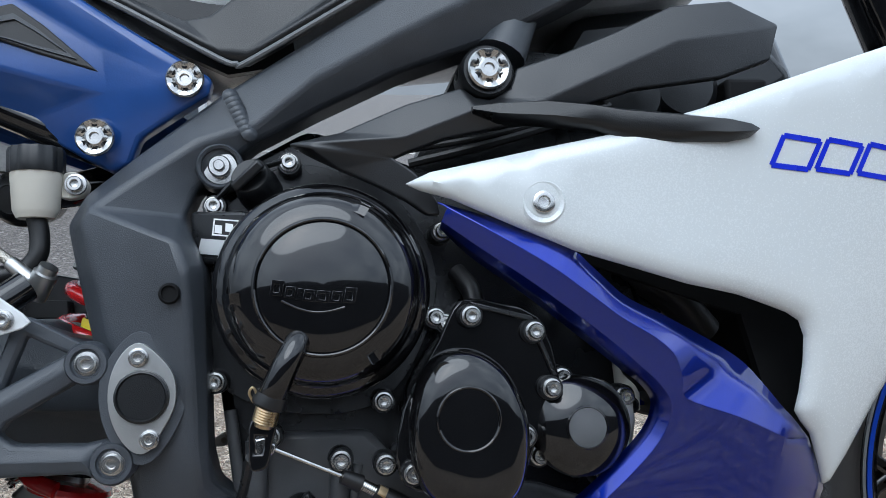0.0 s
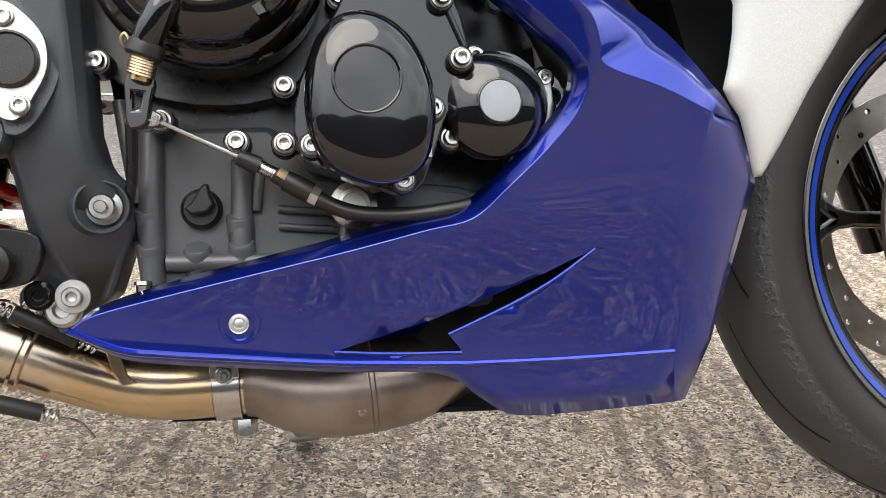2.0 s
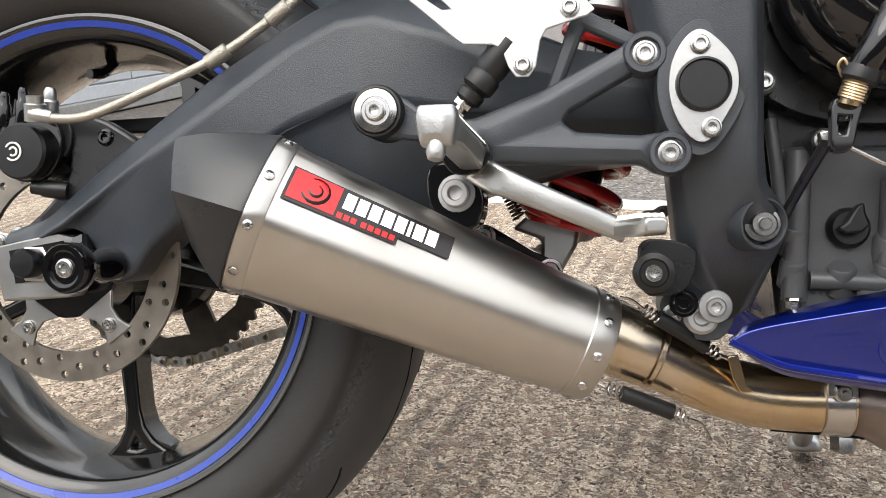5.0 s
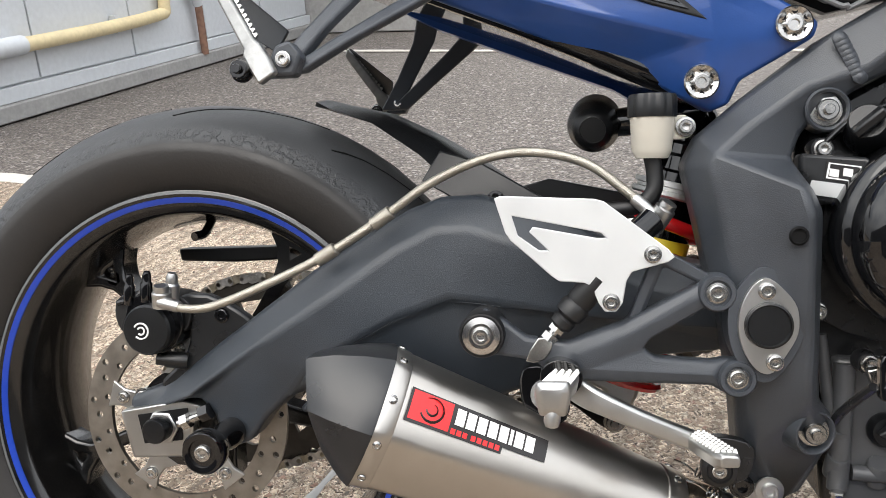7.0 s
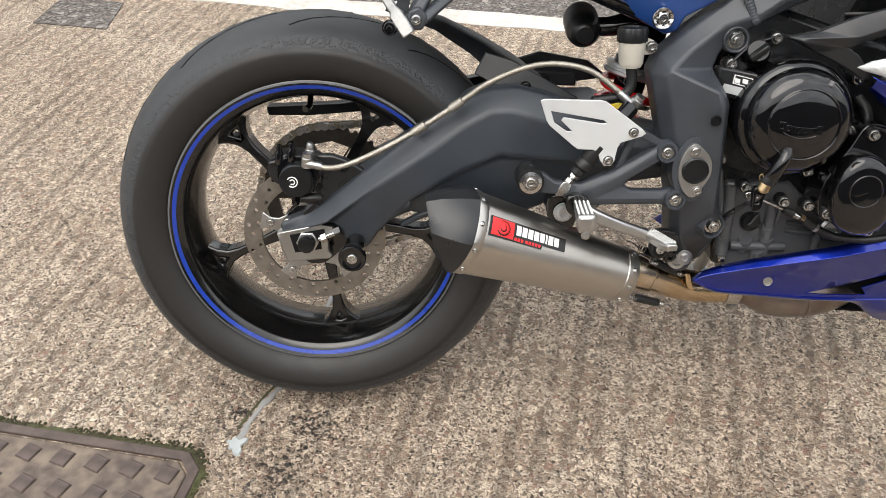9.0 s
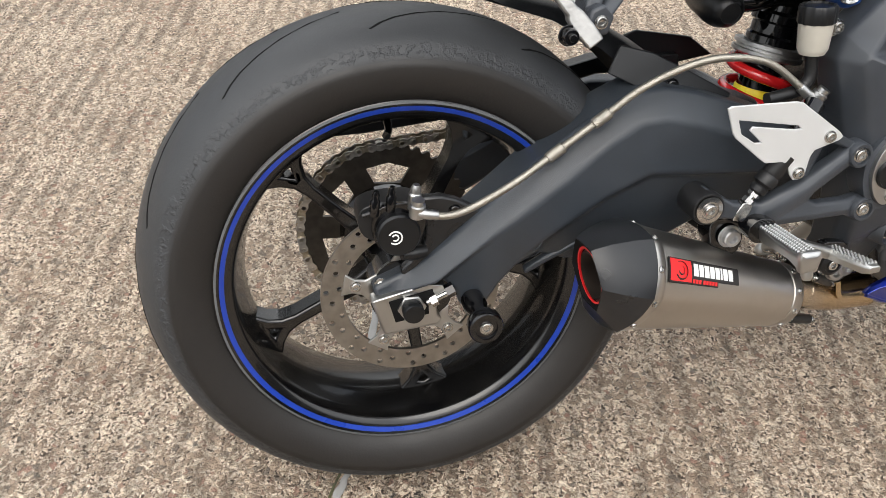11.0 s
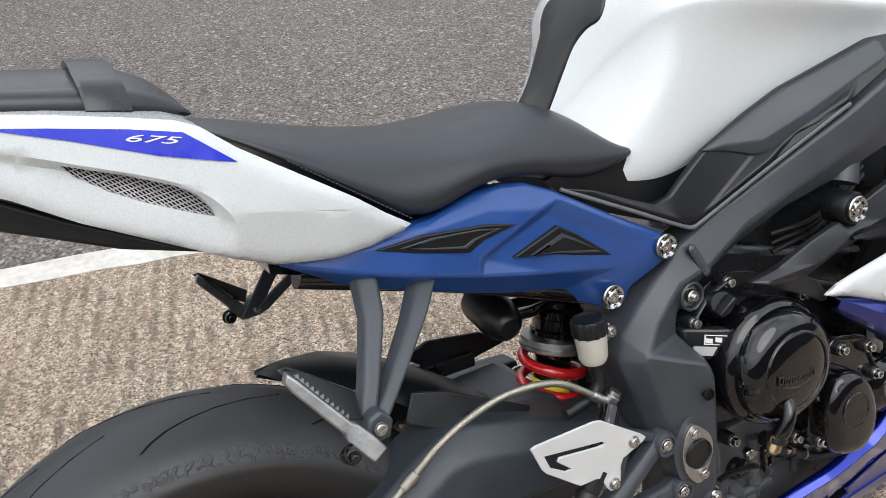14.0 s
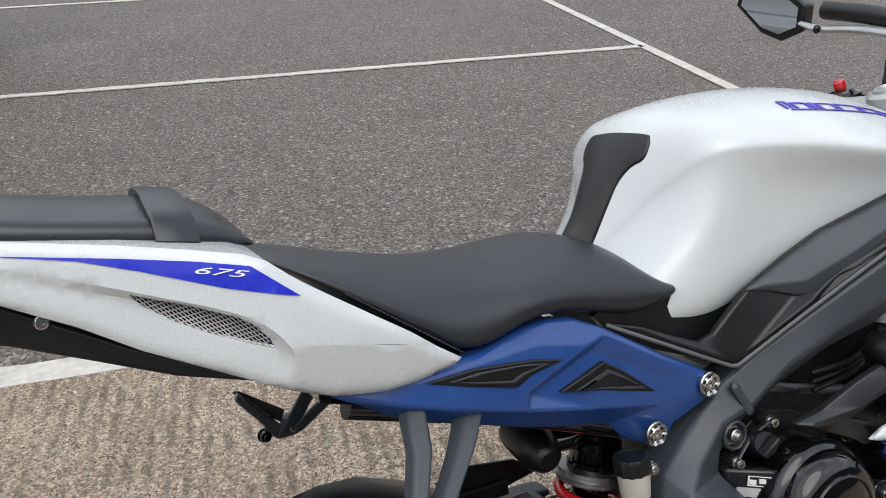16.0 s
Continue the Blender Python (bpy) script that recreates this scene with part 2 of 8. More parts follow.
# ---- materials ----
def material(name, base, rough=0.5, metal=0.0, coat=0.0, var=0.12, scale=30.0, bump=0.0, bump_scale=200.0, spec=0.5, stretch=None, second=None, amount=0.5, stain=4.0, rand=0.0):
    """A surface with two scales of colour and roughness variation and fine relief."""
    m = bpy.data.materials.new(name)
    m.use_nodes = True
    n, l = m.node_tree.nodes, m.node_tree.links
    b = n["Principled BSDF"]
    b.inputs["Metallic"].default_value = metal
    b.inputs["Specular IOR Level"].default_value = spec
    b.inputs["Coat Weight"].default_value = coat
    b.inputs["Coat Roughness"].default_value = 0.04
    co = n.new("ShaderNodeTexCoord")
    mp = n.new("ShaderNodeMapping")
    if stretch:
        mp.inputs["Scale"].default_value = stretch
    l.new(co.outputs["Object"], mp.inputs["Vector"])
    fine, broad = n.new("ShaderNodeTexNoise"), n.new("ShaderNodeTexNoise")
    fine.inputs["Scale"].default_value, fine.inputs["Detail"].default_value = scale, 6
    broad.inputs["Scale"].default_value, broad.inputs["Detail"].default_value = stain, 4
    l.new(mp.outputs["Vector"], fine.inputs["Vector"])
    l.new(mp.outputs["Vector"], broad.inputs["Vector"])
    both = n.new("ShaderNodeMath")
    both.operation = "ADD"
    l.new(fine.outputs["Fac"], both.inputs[0])
    l.new(broad.outputs["Fac"], both.inputs[1])
    last = both.outputs[0]
    if rand:
        info, mul, add = n.new("ShaderNodeObjectInfo"), n.new("ShaderNodeMath"), n.new("ShaderNodeMath")
        mul.operation, mul.inputs[1].default_value = "MULTIPLY", rand
        l.new(info.outputs["Random"], mul.inputs[0])
        l.new(last, add.inputs[0])
        l.new(mul.outputs[0], add.inputs[1])
        last = add.outputs[0]
    ramp = n.new("ShaderNodeMapRange")
    ramp.inputs["From Min"].default_value, ramp.inputs["From Max"].default_value = 0.75 if not second else 1.0 - amount * 0.5, 1.25
    l.new(last, ramp.inputs["Value"])
    mix = n.new("ShaderNodeMix")
    mix.data_type = "RGBA"
    dark = tuple(c * (1 - var) for c in base)
    light = second or tuple(min(1, c * (1 + var)) for c in base)
    mix.inputs["A"].default_value, mix.inputs["B"].default_value = (*dark, 1), (*light, 1)
    l.new(ramp.outputs["Result"], mix.inputs["Factor"])
    l.new(mix.outputs["Result"], b.inputs["Base Color"])
    rr = n.new("ShaderNodeMapRange")
    rr.inputs["From Min"].default_value, rr.inputs["From Max"].default_value = 0.7, 1.3
    rr.inputs["To Min"].default_value, rr.inputs["To Max"].default_value = rough * 0.82, min(1, rough * 1.2)
    l.new(both.outputs[0], rr.inputs["Value"])
    l.new(rr.outputs["Result"], b.inputs["Roughness"])
    if bump:
        bn, bp_ = n.new("ShaderNodeTexNoise"), n.new("ShaderNodeBump")
        bn.inputs["Scale"].default_value, bn.inputs["Detail"].default_value = bump_scale, 4
        l.new(mp.outputs["Vector"], bn.inputs["Vector"])
        l.new(bn.outputs["Fac"], bp_.inputs["Height"])
        bp_.inputs["Strength"].default_value, bp_.inputs["Distance"].default_value = bump, 0.001
        l.new(bp_.outputs["Normal"], b.inputs["Normal"])
    return m


M_FRAME = material("frame_paint", (0.037, 0.042, 0.050), 0.38, bump=0.32, bump_scale=1300, var=0.15)
M_SWING = material("swingarm_paint", (0.029, 0.035, 0.043), 0.36, bump=0.36, bump_scale=1200, var=0.15)
M_PLASTIC = material("black_plastic", (0.006, 0.0066, 0.0076), 0.32, bump=0.2, bump_scale=1300, var=0.2, spec=0.42)
M_BLACK = material("black_paint", (0.003, 0.003, 0.0035), 0.12, coat=1.0, var=0.3, stain=9, spec=0.12)
M_CASE = material("crankcase_paint", (0.010, 0.0105, 0.0115), 0.27, bump=0.12, bump_scale=1500, var=0.3, stain=12)
# also stands in for shade in holes, grooves and behind panels
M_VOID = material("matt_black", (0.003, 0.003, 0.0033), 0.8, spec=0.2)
M_RUBBER = material("rubber", (0.006, 0.006, 0.0065), 0.45, var=0.2)
M_BLUE = material("blue_metallic_paint", (0.004, 0.020, 0.29), 0.34, metal=0.95, coat=1.0, var=0.22, scale=1400, stain=3)
M_TRIM = material("satin_blue_paint", (0.015, 0.058, 0.225), 0.33, var=0.10, coat=0.25, bump=0.08, bump_scale=600)
M_WHITE = material("pearl_white_paint", (0.56, 0.585, 0.59), 0.26, coat=0.55, var=0.02, scale=700)
M_DECAL = material("blue_decal", (0.010, 0.022, 0.50), 0.28, coat=0.4, var=0.05)
M_INK = material("violet_blue_lettering", (0.055, 0.03, 0.42), 0.35, var=0.05)
M_STEEL = material("zinc_steel", (0.46, 0.455, 0.44), 0.24, metal=1.0, var=0.12, scale=80)
M_ALU = material("cast_aluminium", (0.47, 0.47, 0.46), 0.36, metal=1.0, var=0.08, bump=0.15, bump_scale=500)
M_GUARD = material("silver_paint", (0.62, 0.63, 0.63), 0.36, metal=0.35, var=0.04)
M_SLEEVE = material("brushed_titanium", (0.50, 0.475, 0.44), 0.32, metal=1.0, var=0.04, scale=50, stain=2.5)
M_STRAP = material("polished_steel", (0.52, 0.51, 0.50), 0.2, metal=1.0, var=0.06)
M_PIPE = material("heat_tinted_steel", (0.60, 0.44, 0.25), 0.24, metal=1.0, var=0.1, second=(0.60, 0.53, 0.44), amount=0.5, scale=12, stain=7)
M_CAT = material("scorched_steel", (0.21, 0.165, 0.145), 0.36, metal=0.9, second=(0.33, 0.29, 0.26), scale=22, stain=9, bump=0.2, bump_scale=150)
M_ENDCAP = material("satin_black_cap", (0.012, 0.013, 0.015), 0.33, bump=0.12, bump_scale=1500)
M_RED = material("red_paint", (0.52, 0.010, 0.012), 0.22, coat=0.8, var=0.08)
M_YELLOW = material("yellow_label", (0.78, 0.62, 0.03), 0.45)
M_RIM = material("black_rim_paint", (0.003, 0.003, 0.0035), 0.20, coat=0.4, var=0.3, second=(0.008, 0.0075, 0.007), amount=0.4, scale=40)
M_DISC = material("brake_disc_steel", (0.27, 0.245, 0.215), 0.40, metal=0.9, var=0.15, second=(0.35, 0.32, 0.28), scale=60)
M_CHAIN = material("oily_chain_steel", (0.50, 0.48, 0.45), 0.32, metal=1.0, var=0.3, scale=120)
M_GOLDCHAIN = material("gold_chain_steel", (0.38, 0.335, 0.26), 0.34, metal=1.0, var=0.3, scale=120)
M_SEAT = material("black_vinyl", (0.016, 0.0182, 0.0228), 0.34, bump=0.22, bump_scale=1600, var=0.12)
M_PILLION = material("smooth_black_vinyl", (0.014, 0.016, 0.020), 0.30, bump=0.1, bump_scale=1500)
M_STITCH = material("grey_thread", (0.06, 0.06, 0.063), 0.8)
M_FLUID = material("milky_plastic", (0.50, 0.475, 0.415), 0.38, spec=0.4, var=0.08)
M_LABELW = material("white_print", (0.78, 0.78, 0.77), 0.45, var=0.02)
M_LABELK = material("black_print", (0.016, 0.014, 0.014), 0.35)
M_LABELR = material("red_print", (0.72, 0.022, 0.025), 0.35)
M_BRAID = material("braided_steel", (0.40, 0.375, 0.325), 0.34, metal=0.95, bump=0.9, bump_scale=900)
M_COPPER = material("copper_spring", (0.56, 0.43, 0.26), 0.32, metal=1.0)
M_MIRROR = material("mirror_glass", (0.85, 0.86, 0.87), 0.02, metal=1.0, var=0.0)
M_SPROCKET = material("worn_oily_steel", (0.075, 0.066, 0.056), 0.46, metal=0.8, var=0.3, scale=70)
M_MESH = material("woven_wire", (0.72, 0.72, 0.71), 0.38, metal=0.9)
# hard clear coat on the blue paint
b = M_BLUE.node_tree.nodes["Principled BSDF"]
b.inputs["Coat IOR"].default_value, b.inputs["Coat Roughness"].default_value = 1.55, 0.015
M_SOOT = material("sooty_pipe", (0.055, 0.043, 0.036), 0.5, metal=0.6, var=0.3)
M_TAPE = material("blue_rim_tape", (0.008, 0.040, 0.33), 0.3, coat=0.3, var=0.08)
M_SUMP = material("satin_black_casting", (0.058, 0.060, 0.064), 0.32, bump=0.15, bump_scale=1300, var=0.2, stain=10)
M_CASTING = material("satin_alloy_casting", (0.42, 0.42, 0.42), 0.38, metal=0.7, bump=0.1, bump_scale=900, var=0.1)
M_PEG = material("scuffed_dull_aluminium", (0.30, 0.30, 0.295), 0.42, metal=0.9, var=0.25, scale=90, bump=0.3, bump_scale=260)
M_INFILL = material("satin_grey_plastic", (0.014, 0.015, 0.017), 0.38, bump=0.2, bump_scale=1300, var=0.15)
M_GREYEDGE = material("grey_edge_and_lip_sheen", (0.10, 0.105, 0.11), 0.4, var=0.1)
M_BAND = material("satin_titanium_band", (0.49, 0.47, 0.44), 0.33, metal=1.0, var=0.0, stain=1.5)

# ---- ground, apron, road markings, building ----
def ground_material(name, kind):
    m = bpy.data.materials.new(name)
    m.use_nodes = True
    n, l = m.node_tree.nodes, m.node_tree.links
    b = n["Principled BSDF"]
    co = n.new("ShaderNodeTexCoord")
    turn = n.new("ShaderNodeMapping")
    turn.inputs["Rotation"].default_value = (0, 0, radians(15.4))
    l.new(co.outputs["Object"], turn.inputs["Vector"])

    def tex(kind_, **values):
        t = n.new(kind_)
        for key, v in values.items():
            t.inputs[key].default_value = v
        l.new(turn.outputs["Vector"], t.inputs["Vector"])
        return t

    def mixed(fac, a, b_, how="MIX"):
        x = n.new("ShaderNodeMix")
        x.data_type, x.blend_type = "RGBA", how
        for key, v in (("Factor", fac), ("A", a), ("B", b_)):
            if isinstance(v, (int, float)):
                x.inputs[key].default_value = v
            elif isinstance(v, tuple):
                x.inputs[key].default_value = (*v, 1)
            else:
                l.new(v, x.inputs[key])
        return x.outputs["Result"]

    def ramp(src, lo, hi, a=0.0, b_=1.0):
        x = n.new("ShaderNodeMapRange")
        x.inputs["From Min"].default_value, x.inputs["From Max"].default_value = lo, hi
        x.inputs["To Min"].default_value, x.inputs["To Max"].default_value = a, b_
        l.new(src, x.inputs["Value"])
        return x.outputs["Result"]

    def plus(a, b_, k=1.0):
        x = n.new("ShaderNodeMath")
        x.operation = "MULTIPLY_ADD"
        l.new(b_, x.inputs[0])
        x.inputs[1].default_value = k
        l.new(a, x.inputs[2])
        return x.outputs[0]

    if kind == "concrete":
        warp, bend = n.new("ShaderNodeTexNoise"), n.new("ShaderNodeMixRGB")
        warp.inputs["Scale"].default_value, warp.inputs["Detail"].default_value = 90.0, 3.0
        l.new(turn.outputs["Vector"], warp.inputs["Vector"])
        bend.blend_type, bend.inputs["Fac"].default_value = "LINEAR_LIGHT", 0.008
        l.new(turn.outputs["Vector"], bend.inputs["Color1"])
        l.new(warp.outputs["Color"], bend.inputs["Color2"])

        def bent(kind_, **values):
            t = tex(kind_, **values)
            l.new(bend.outputs["Color"], t.inputs["Vector"])
            return t
        stones = bent("ShaderNodeTexVoronoi", Scale=100.0, Randomness=1.0)
        gaps = bent("ShaderNodeTexVoronoi", Scale=100.0, Randomness=1.0)
        gaps.feature = "DISTANCE_TO_EDGE"
        fine = bent("ShaderNodeTexVoronoi", Scale=290.0, Randomness=1.0)
        blot = tex("ShaderNodeTexNoise", Scale=2.2, Detail=6.0)
        grit = tex("ShaderNodeTexNoise", Scale=210.0, Detail=5.0, Roughness=0.7)
        tint = n.new("ShaderNodeSeparateColor")
        l.new(stones.outputs["Color"], tint.inputs["Color"])
        stone = mixed(tint.outputs["Red"], (0.27, 0.195, 0.140), (0.62, 0.475, 0.35))
        stone = mixed(ramp(tint.outputs["Green"], 0.78, 0.86), stone, (0.88, 0.75, 0.585))
        stone = mixed(ramp(tint.outputs["Blue"], 0.91, 0.95), stone, (0.38, 0.215, 0.16))
        stone = mixed(ramp(tint.outputs["Blue"], 0.03, 0.09, 1.0, 0.0), stone, (0.17, 0.150, 0.130))
        stone = mixed(ramp(grit.outputs["Fac"], 0.38, 0.62, 0.0, 0.35), stone, (0.72, 0.565, 0.42))
        # cream fines between the stones, broken by small chips and dark pores
        crust = bent("ShaderNodeTexNoise", Scale=74.0, Detail=7.0, Roughness=0.72)
        wide = tex("ShaderNodeTexNoise", Scale=5.5, Detail=4.0)
        chip = n.new("ShaderNodeSeparateColor")
        l.new(fine.outputs["Color"], chip.inputs["Color"])
        fines = mixed(chip.outputs["Red"], (0.70, 0.555, 0.415), (1.0, 0.88, 0.715))
        fines = mixed(ramp(chip.outputs["Green"], 0.70, 0.74), fines, (0.33, 0.245, 0.178))
        fines = mixed(ramp(chip.outputs["Blue"], 0.86, 0.88), fines, (0.085, 0.062, 0.046))
        cover = plus(plus(crust.outputs["Fac"], wide.outputs["Fac"], 0.28), stones.outputs["Distance"], 0.22)
        col = mixed(ramp(cover, 0.728, 0.744), stone, fines)
        col = mixed(ramp(cover, 0.700, 0.728, 0.0, 0.55), col, mixed(ramp(cover, 0.730, 0.746), (0.10, 0.073, 0.053), col))
        col = mixed(ramp(gaps.outputs["Distance"], 0.008, 0.050, 0.5, 0.0), col, (0.085, 0.062, 0.046))
        wave = tex("ShaderNodeTexWave", Scale=7.0, Distortion=1.6, Detail=3.0)
        wave.inputs["Detail Scale"].default_value = 2.2
        broken = tex("ShaderNodeTexNoise", Scale=8.0, Detail=3.0)
        groove = n.new("ShaderNodeMath")
        groove.operation = "MULTIPLY"
        l.new(ramp(wave.outputs["Fac"], 0.35, 0.90), groove.inputs[0])
        l.new(ramp(broken.outputs["Fac"], 0.38, 0.60), groove.inputs[1])
        col = mixed(ramp(groove.outputs[0], 0.0, 1.0, 0.0, 0.5), col, (0.13, 0.097, 0.072))
        col = mixed(ramp(blot.outputs["Fac"], 0.35, 0.75, 0.0, 0.45), col, mixed(1.0, col, (0.66, 0.58, 0.52), "MULTIPLY"))
        # tarry stains that have run into the pores beside the joint
        for spot, reach in (((-0.075, -0.215, 0.0), 0.085), ((-0.155, -0.085, 0.0), 0.060), ((-0.03, -0.12, 0.0), 0.075)):
            gap = n.new("ShaderNodeVectorMath")
            gap.operation, gap.inputs[1].default_value = "DISTANCE", spot
            l.new(co.outputs["Object"], gap.inputs[0])
            tar = plus(ramp(crust.outputs["Fac"], 0.34, 0.56, 1.0, 0.0), ramp(gap.outputs["Value"], 0.0, reach * 2.0, 0.62, -0.62))
            col = mixed(ramp(tar, 0.80, 0.88, 0.0, 0.92), col, (0.022, 0.019, 0.017))
        height = plus(ramp(gaps.outputs["Distance"], 0.0, 0.35), groove.outputs[0], -1.5)
        height = plus(height, ramp(cover, 0.70, 0.75), 0.5)
        height = plus(height, fine.outputs["Distance"], -0.6)
        height = plus(height, grit.outputs["Fac"], 1.1)
        strength, dist, rough = 1.0, 0.005, 0.86
    else:
        stones = tex("ShaderNodeTexVoronoi", Scale=125.0, Randomness=1.0)
        grit = tex("ShaderNodeTexNoise", Scale=220.0, Detail=4.0)
        blot = tex("ShaderNodeTexNoise", Scale=1.1, Detail=5.0)
        fleck = tex("ShaderNodeTexVoronoi", Scale=60.0, Randomness=1.0)
        tint, fl = n.new("ShaderNodeSeparateColor"), n.new("ShaderNodeSeparateColor")
        l.new(stones.outputs["Color"], tint.inputs["Color"])
        l.new(fleck.outputs["Color"], fl.inputs["Color"])
        col = mixed(tint.outputs["Red"], (0.036, 0.031, 0.027), (0.190, 0.166, 0.148))
        mott = tex("ShaderNodeTexNoise", Scale=16.0, Detail=5.0, Roughness=0.7)
        col = mixed(ramp(mott.outputs["Fac"], 0.40, 0.62, 0.0, 0.5), col, mixed(1.0, col, (0.72, 0.69, 0.66), "MULTIPLY"))
        col = mixed(ramp(fl.outputs["Blue"], 0.955, 0.975, 0.0, 0.8), col, (0.34, 0.31, 0.28))
        col = mixed(ramp(tint.outputs["Green"], 0.88, 0.97), col, (0.27, 0.255, 0.24))
        col = mixed(ramp(blot.outputs["Fac"], 0.35, 0.7, 0.0, 0.5), col, mixed(1.0, col, (0.70, 0.69, 0.69), "MULTIPLY"))
        height = plus(ramp(stones.outputs["Distance"], 0.0, 0.6, 1.0, 0.0), grit.outputs["Fac"], 0.6)
        strength, dist, rough = 0.6, 0.003, 0.8
    l.new(col, b.inputs["Base Color"])
    b.inputs["Roughness"].default_value = rough
    bump = n.new("ShaderNodeBump")
    bump.inputs["Strength"].default_value, bump.inputs["Distance"].default_value = strength, dist
    l.new(height, bump.inputs["Height"])
    l.new(bump.outputs["Normal"], b.inputs["Normal"])
    return m


M_CONCRETE = ground_material("exposed_aggregate_concrete", "concrete")
M_ASPHALT = ground_material("worn_asphalt", "asphalt")
M_LINE = material("worn_white_road_paint", (0.60, 0.58, 0.54), 0.8, var=0.1, second=(0.42, 0.39, 0.35), amount=0.35, scale=45, stain=9, bump=0.6, bump_scale=160)
M_IRON = material("weathered_iron", (0.070, 0.050, 0.044), 0.65, metal=0.2, second=(0.125, 0.095, 0.082), scale=60, stain=14, bump=0.8, bump_scale=180)
M_DIRT = material("dark_dirt", (0.055, 0.045, 0.032), 0.95, second=(0.075, 0.085, 0.03), scale=60, bump=0.8, bump_scale=150)
M_PLATE = material("worn_cover_plate", (0.085, 0.064, 0.052), 0.7, metal=0.15, second=(0.215, 0.170, 0.132), scale=45, stain=11, bump=0.7, bump_scale=200)
M_MOSS = material("green_moss", (0.022, 0.022, 0.009), 0.95, second=(0.062, 0.056, 0.022), scale=90, bump=1.0, bump_scale=260)
M_CLAD = material("grey_wall_panel", (0.55, 0.57, 0.59), 0.62, var=0.06, stain=1.5)
M_CREAM = material("cream_pipe_paint", (0.66, 0.55, 0.33), 0.55, var=0.1)
M_RUST = material("rusty_steel", (0.20, 0.11, 0.075), 0.8, var=0.3)
M_KERB = material("grey_plinth", (0.30, 0.295, 0.285), 0.85, var=0.15)
M_GLASS = material("dark_window_glass", (0.06, 0.075, 0.09), 0.05, spec=0.8)


def structure(name, bm, mat, label, category, bevel=0.0):
    ob = part(name, bm, mat, None, bevel=bevel)
    return tagged(ob, label, category, kind="structure")


def slab(name, loop, z, mat, label, category, thick=0.02):
    return structure(name, loft([[(x, y, z - thick) for x, y in loop], [(x, y, z) for x, y in loop]]), mat, label, category)


BAY = Vector((0.9677, -0.2521, 0))
ACROSS = Vector((0.2521, 0.9677, 0))


def bay(along, across, base=(0.0, 1.612)):
    p = Vector((*base, 0)) + BAY * along + ACROSS * across
    return (p.x, p.y)


def strip(a0, a1, c0, c1):
    return [bay(a0, c0), bay(a1, c0), bay(a1, c1), bay(a0, c1)]


slab("ground", [(-400, -400), (400, -400), (400, 400), (-400, 400)], -0.008, M_ASPHALT, "worn grey asphalt of a car park with pale flecks", "ground", 0.5)
slab("pavement", strip(-14, 14, -14, 0.02), 0.0, M_CONCRETE, "brown exposed-aggregate concrete apron with brushed grooves", "pavement", 0.006)


def ragged(a0, a1, c0, c1, step=0.09, rough=0.008):
    near = [(a0 + i * step, c0 + random.uniform(-rough, rough)) for i in range(int((a1 - a0) / step) + 1)]
    far = [(a, c1 + random.uniform(-rough, rough)) for a, _ in reversed(near)]
    return [bay(*p) for p in near + far]


def fan(loop, z0, z1):
    """A thin strip from a two-sided loop, near side first."""
    k = len(loop) // 2
    near, far = loop[:k], list(reversed(loop[k:]))
    return loft([[(*a, z0), (*b, z0), (*b, z1), (*a, z1)] for a, b in zip(near, far)])


for spec, tag in (((-9, 9, 0.0, 0.104), "broad worn white edge line painted beside the concrete"),
                  ((-2.6, 3.35, 3.435, 3.51), "thin white parking bay line on asphalt"),
                  ((-3, 12, 7.55, 7.64), "distant thin white parking bay line on asphalt")):
    structure("road_marking", fan(ragged(*spec), -0.004, 0.002), M_LINE, tag, "road marking")
structure("road_marking", loft([[(*bay(a + 0.06 * (c - 3.5), c), z) for a, z in ((3.31, -0.004), (3.39, -0.004), (3.39, 0.002), (3.31, 0.002))] for c in np.linspace(0.6, 9.0, 30)]), M_LINE, "thin white bay divider line on asphalt", "road marking")


# dark repair patch beside the edge line
structure("ground_patch", fan([(-1.09, 1.61), (-0.96, 1.58), (-0.835, 1.545), (-0.835, 1.76), (-0.95, 1.80), (-1.06, 1.84)], 0.0, 0.004), M_ASPHALT, "dark asphalt repair patch set into the concrete", "ground patch")


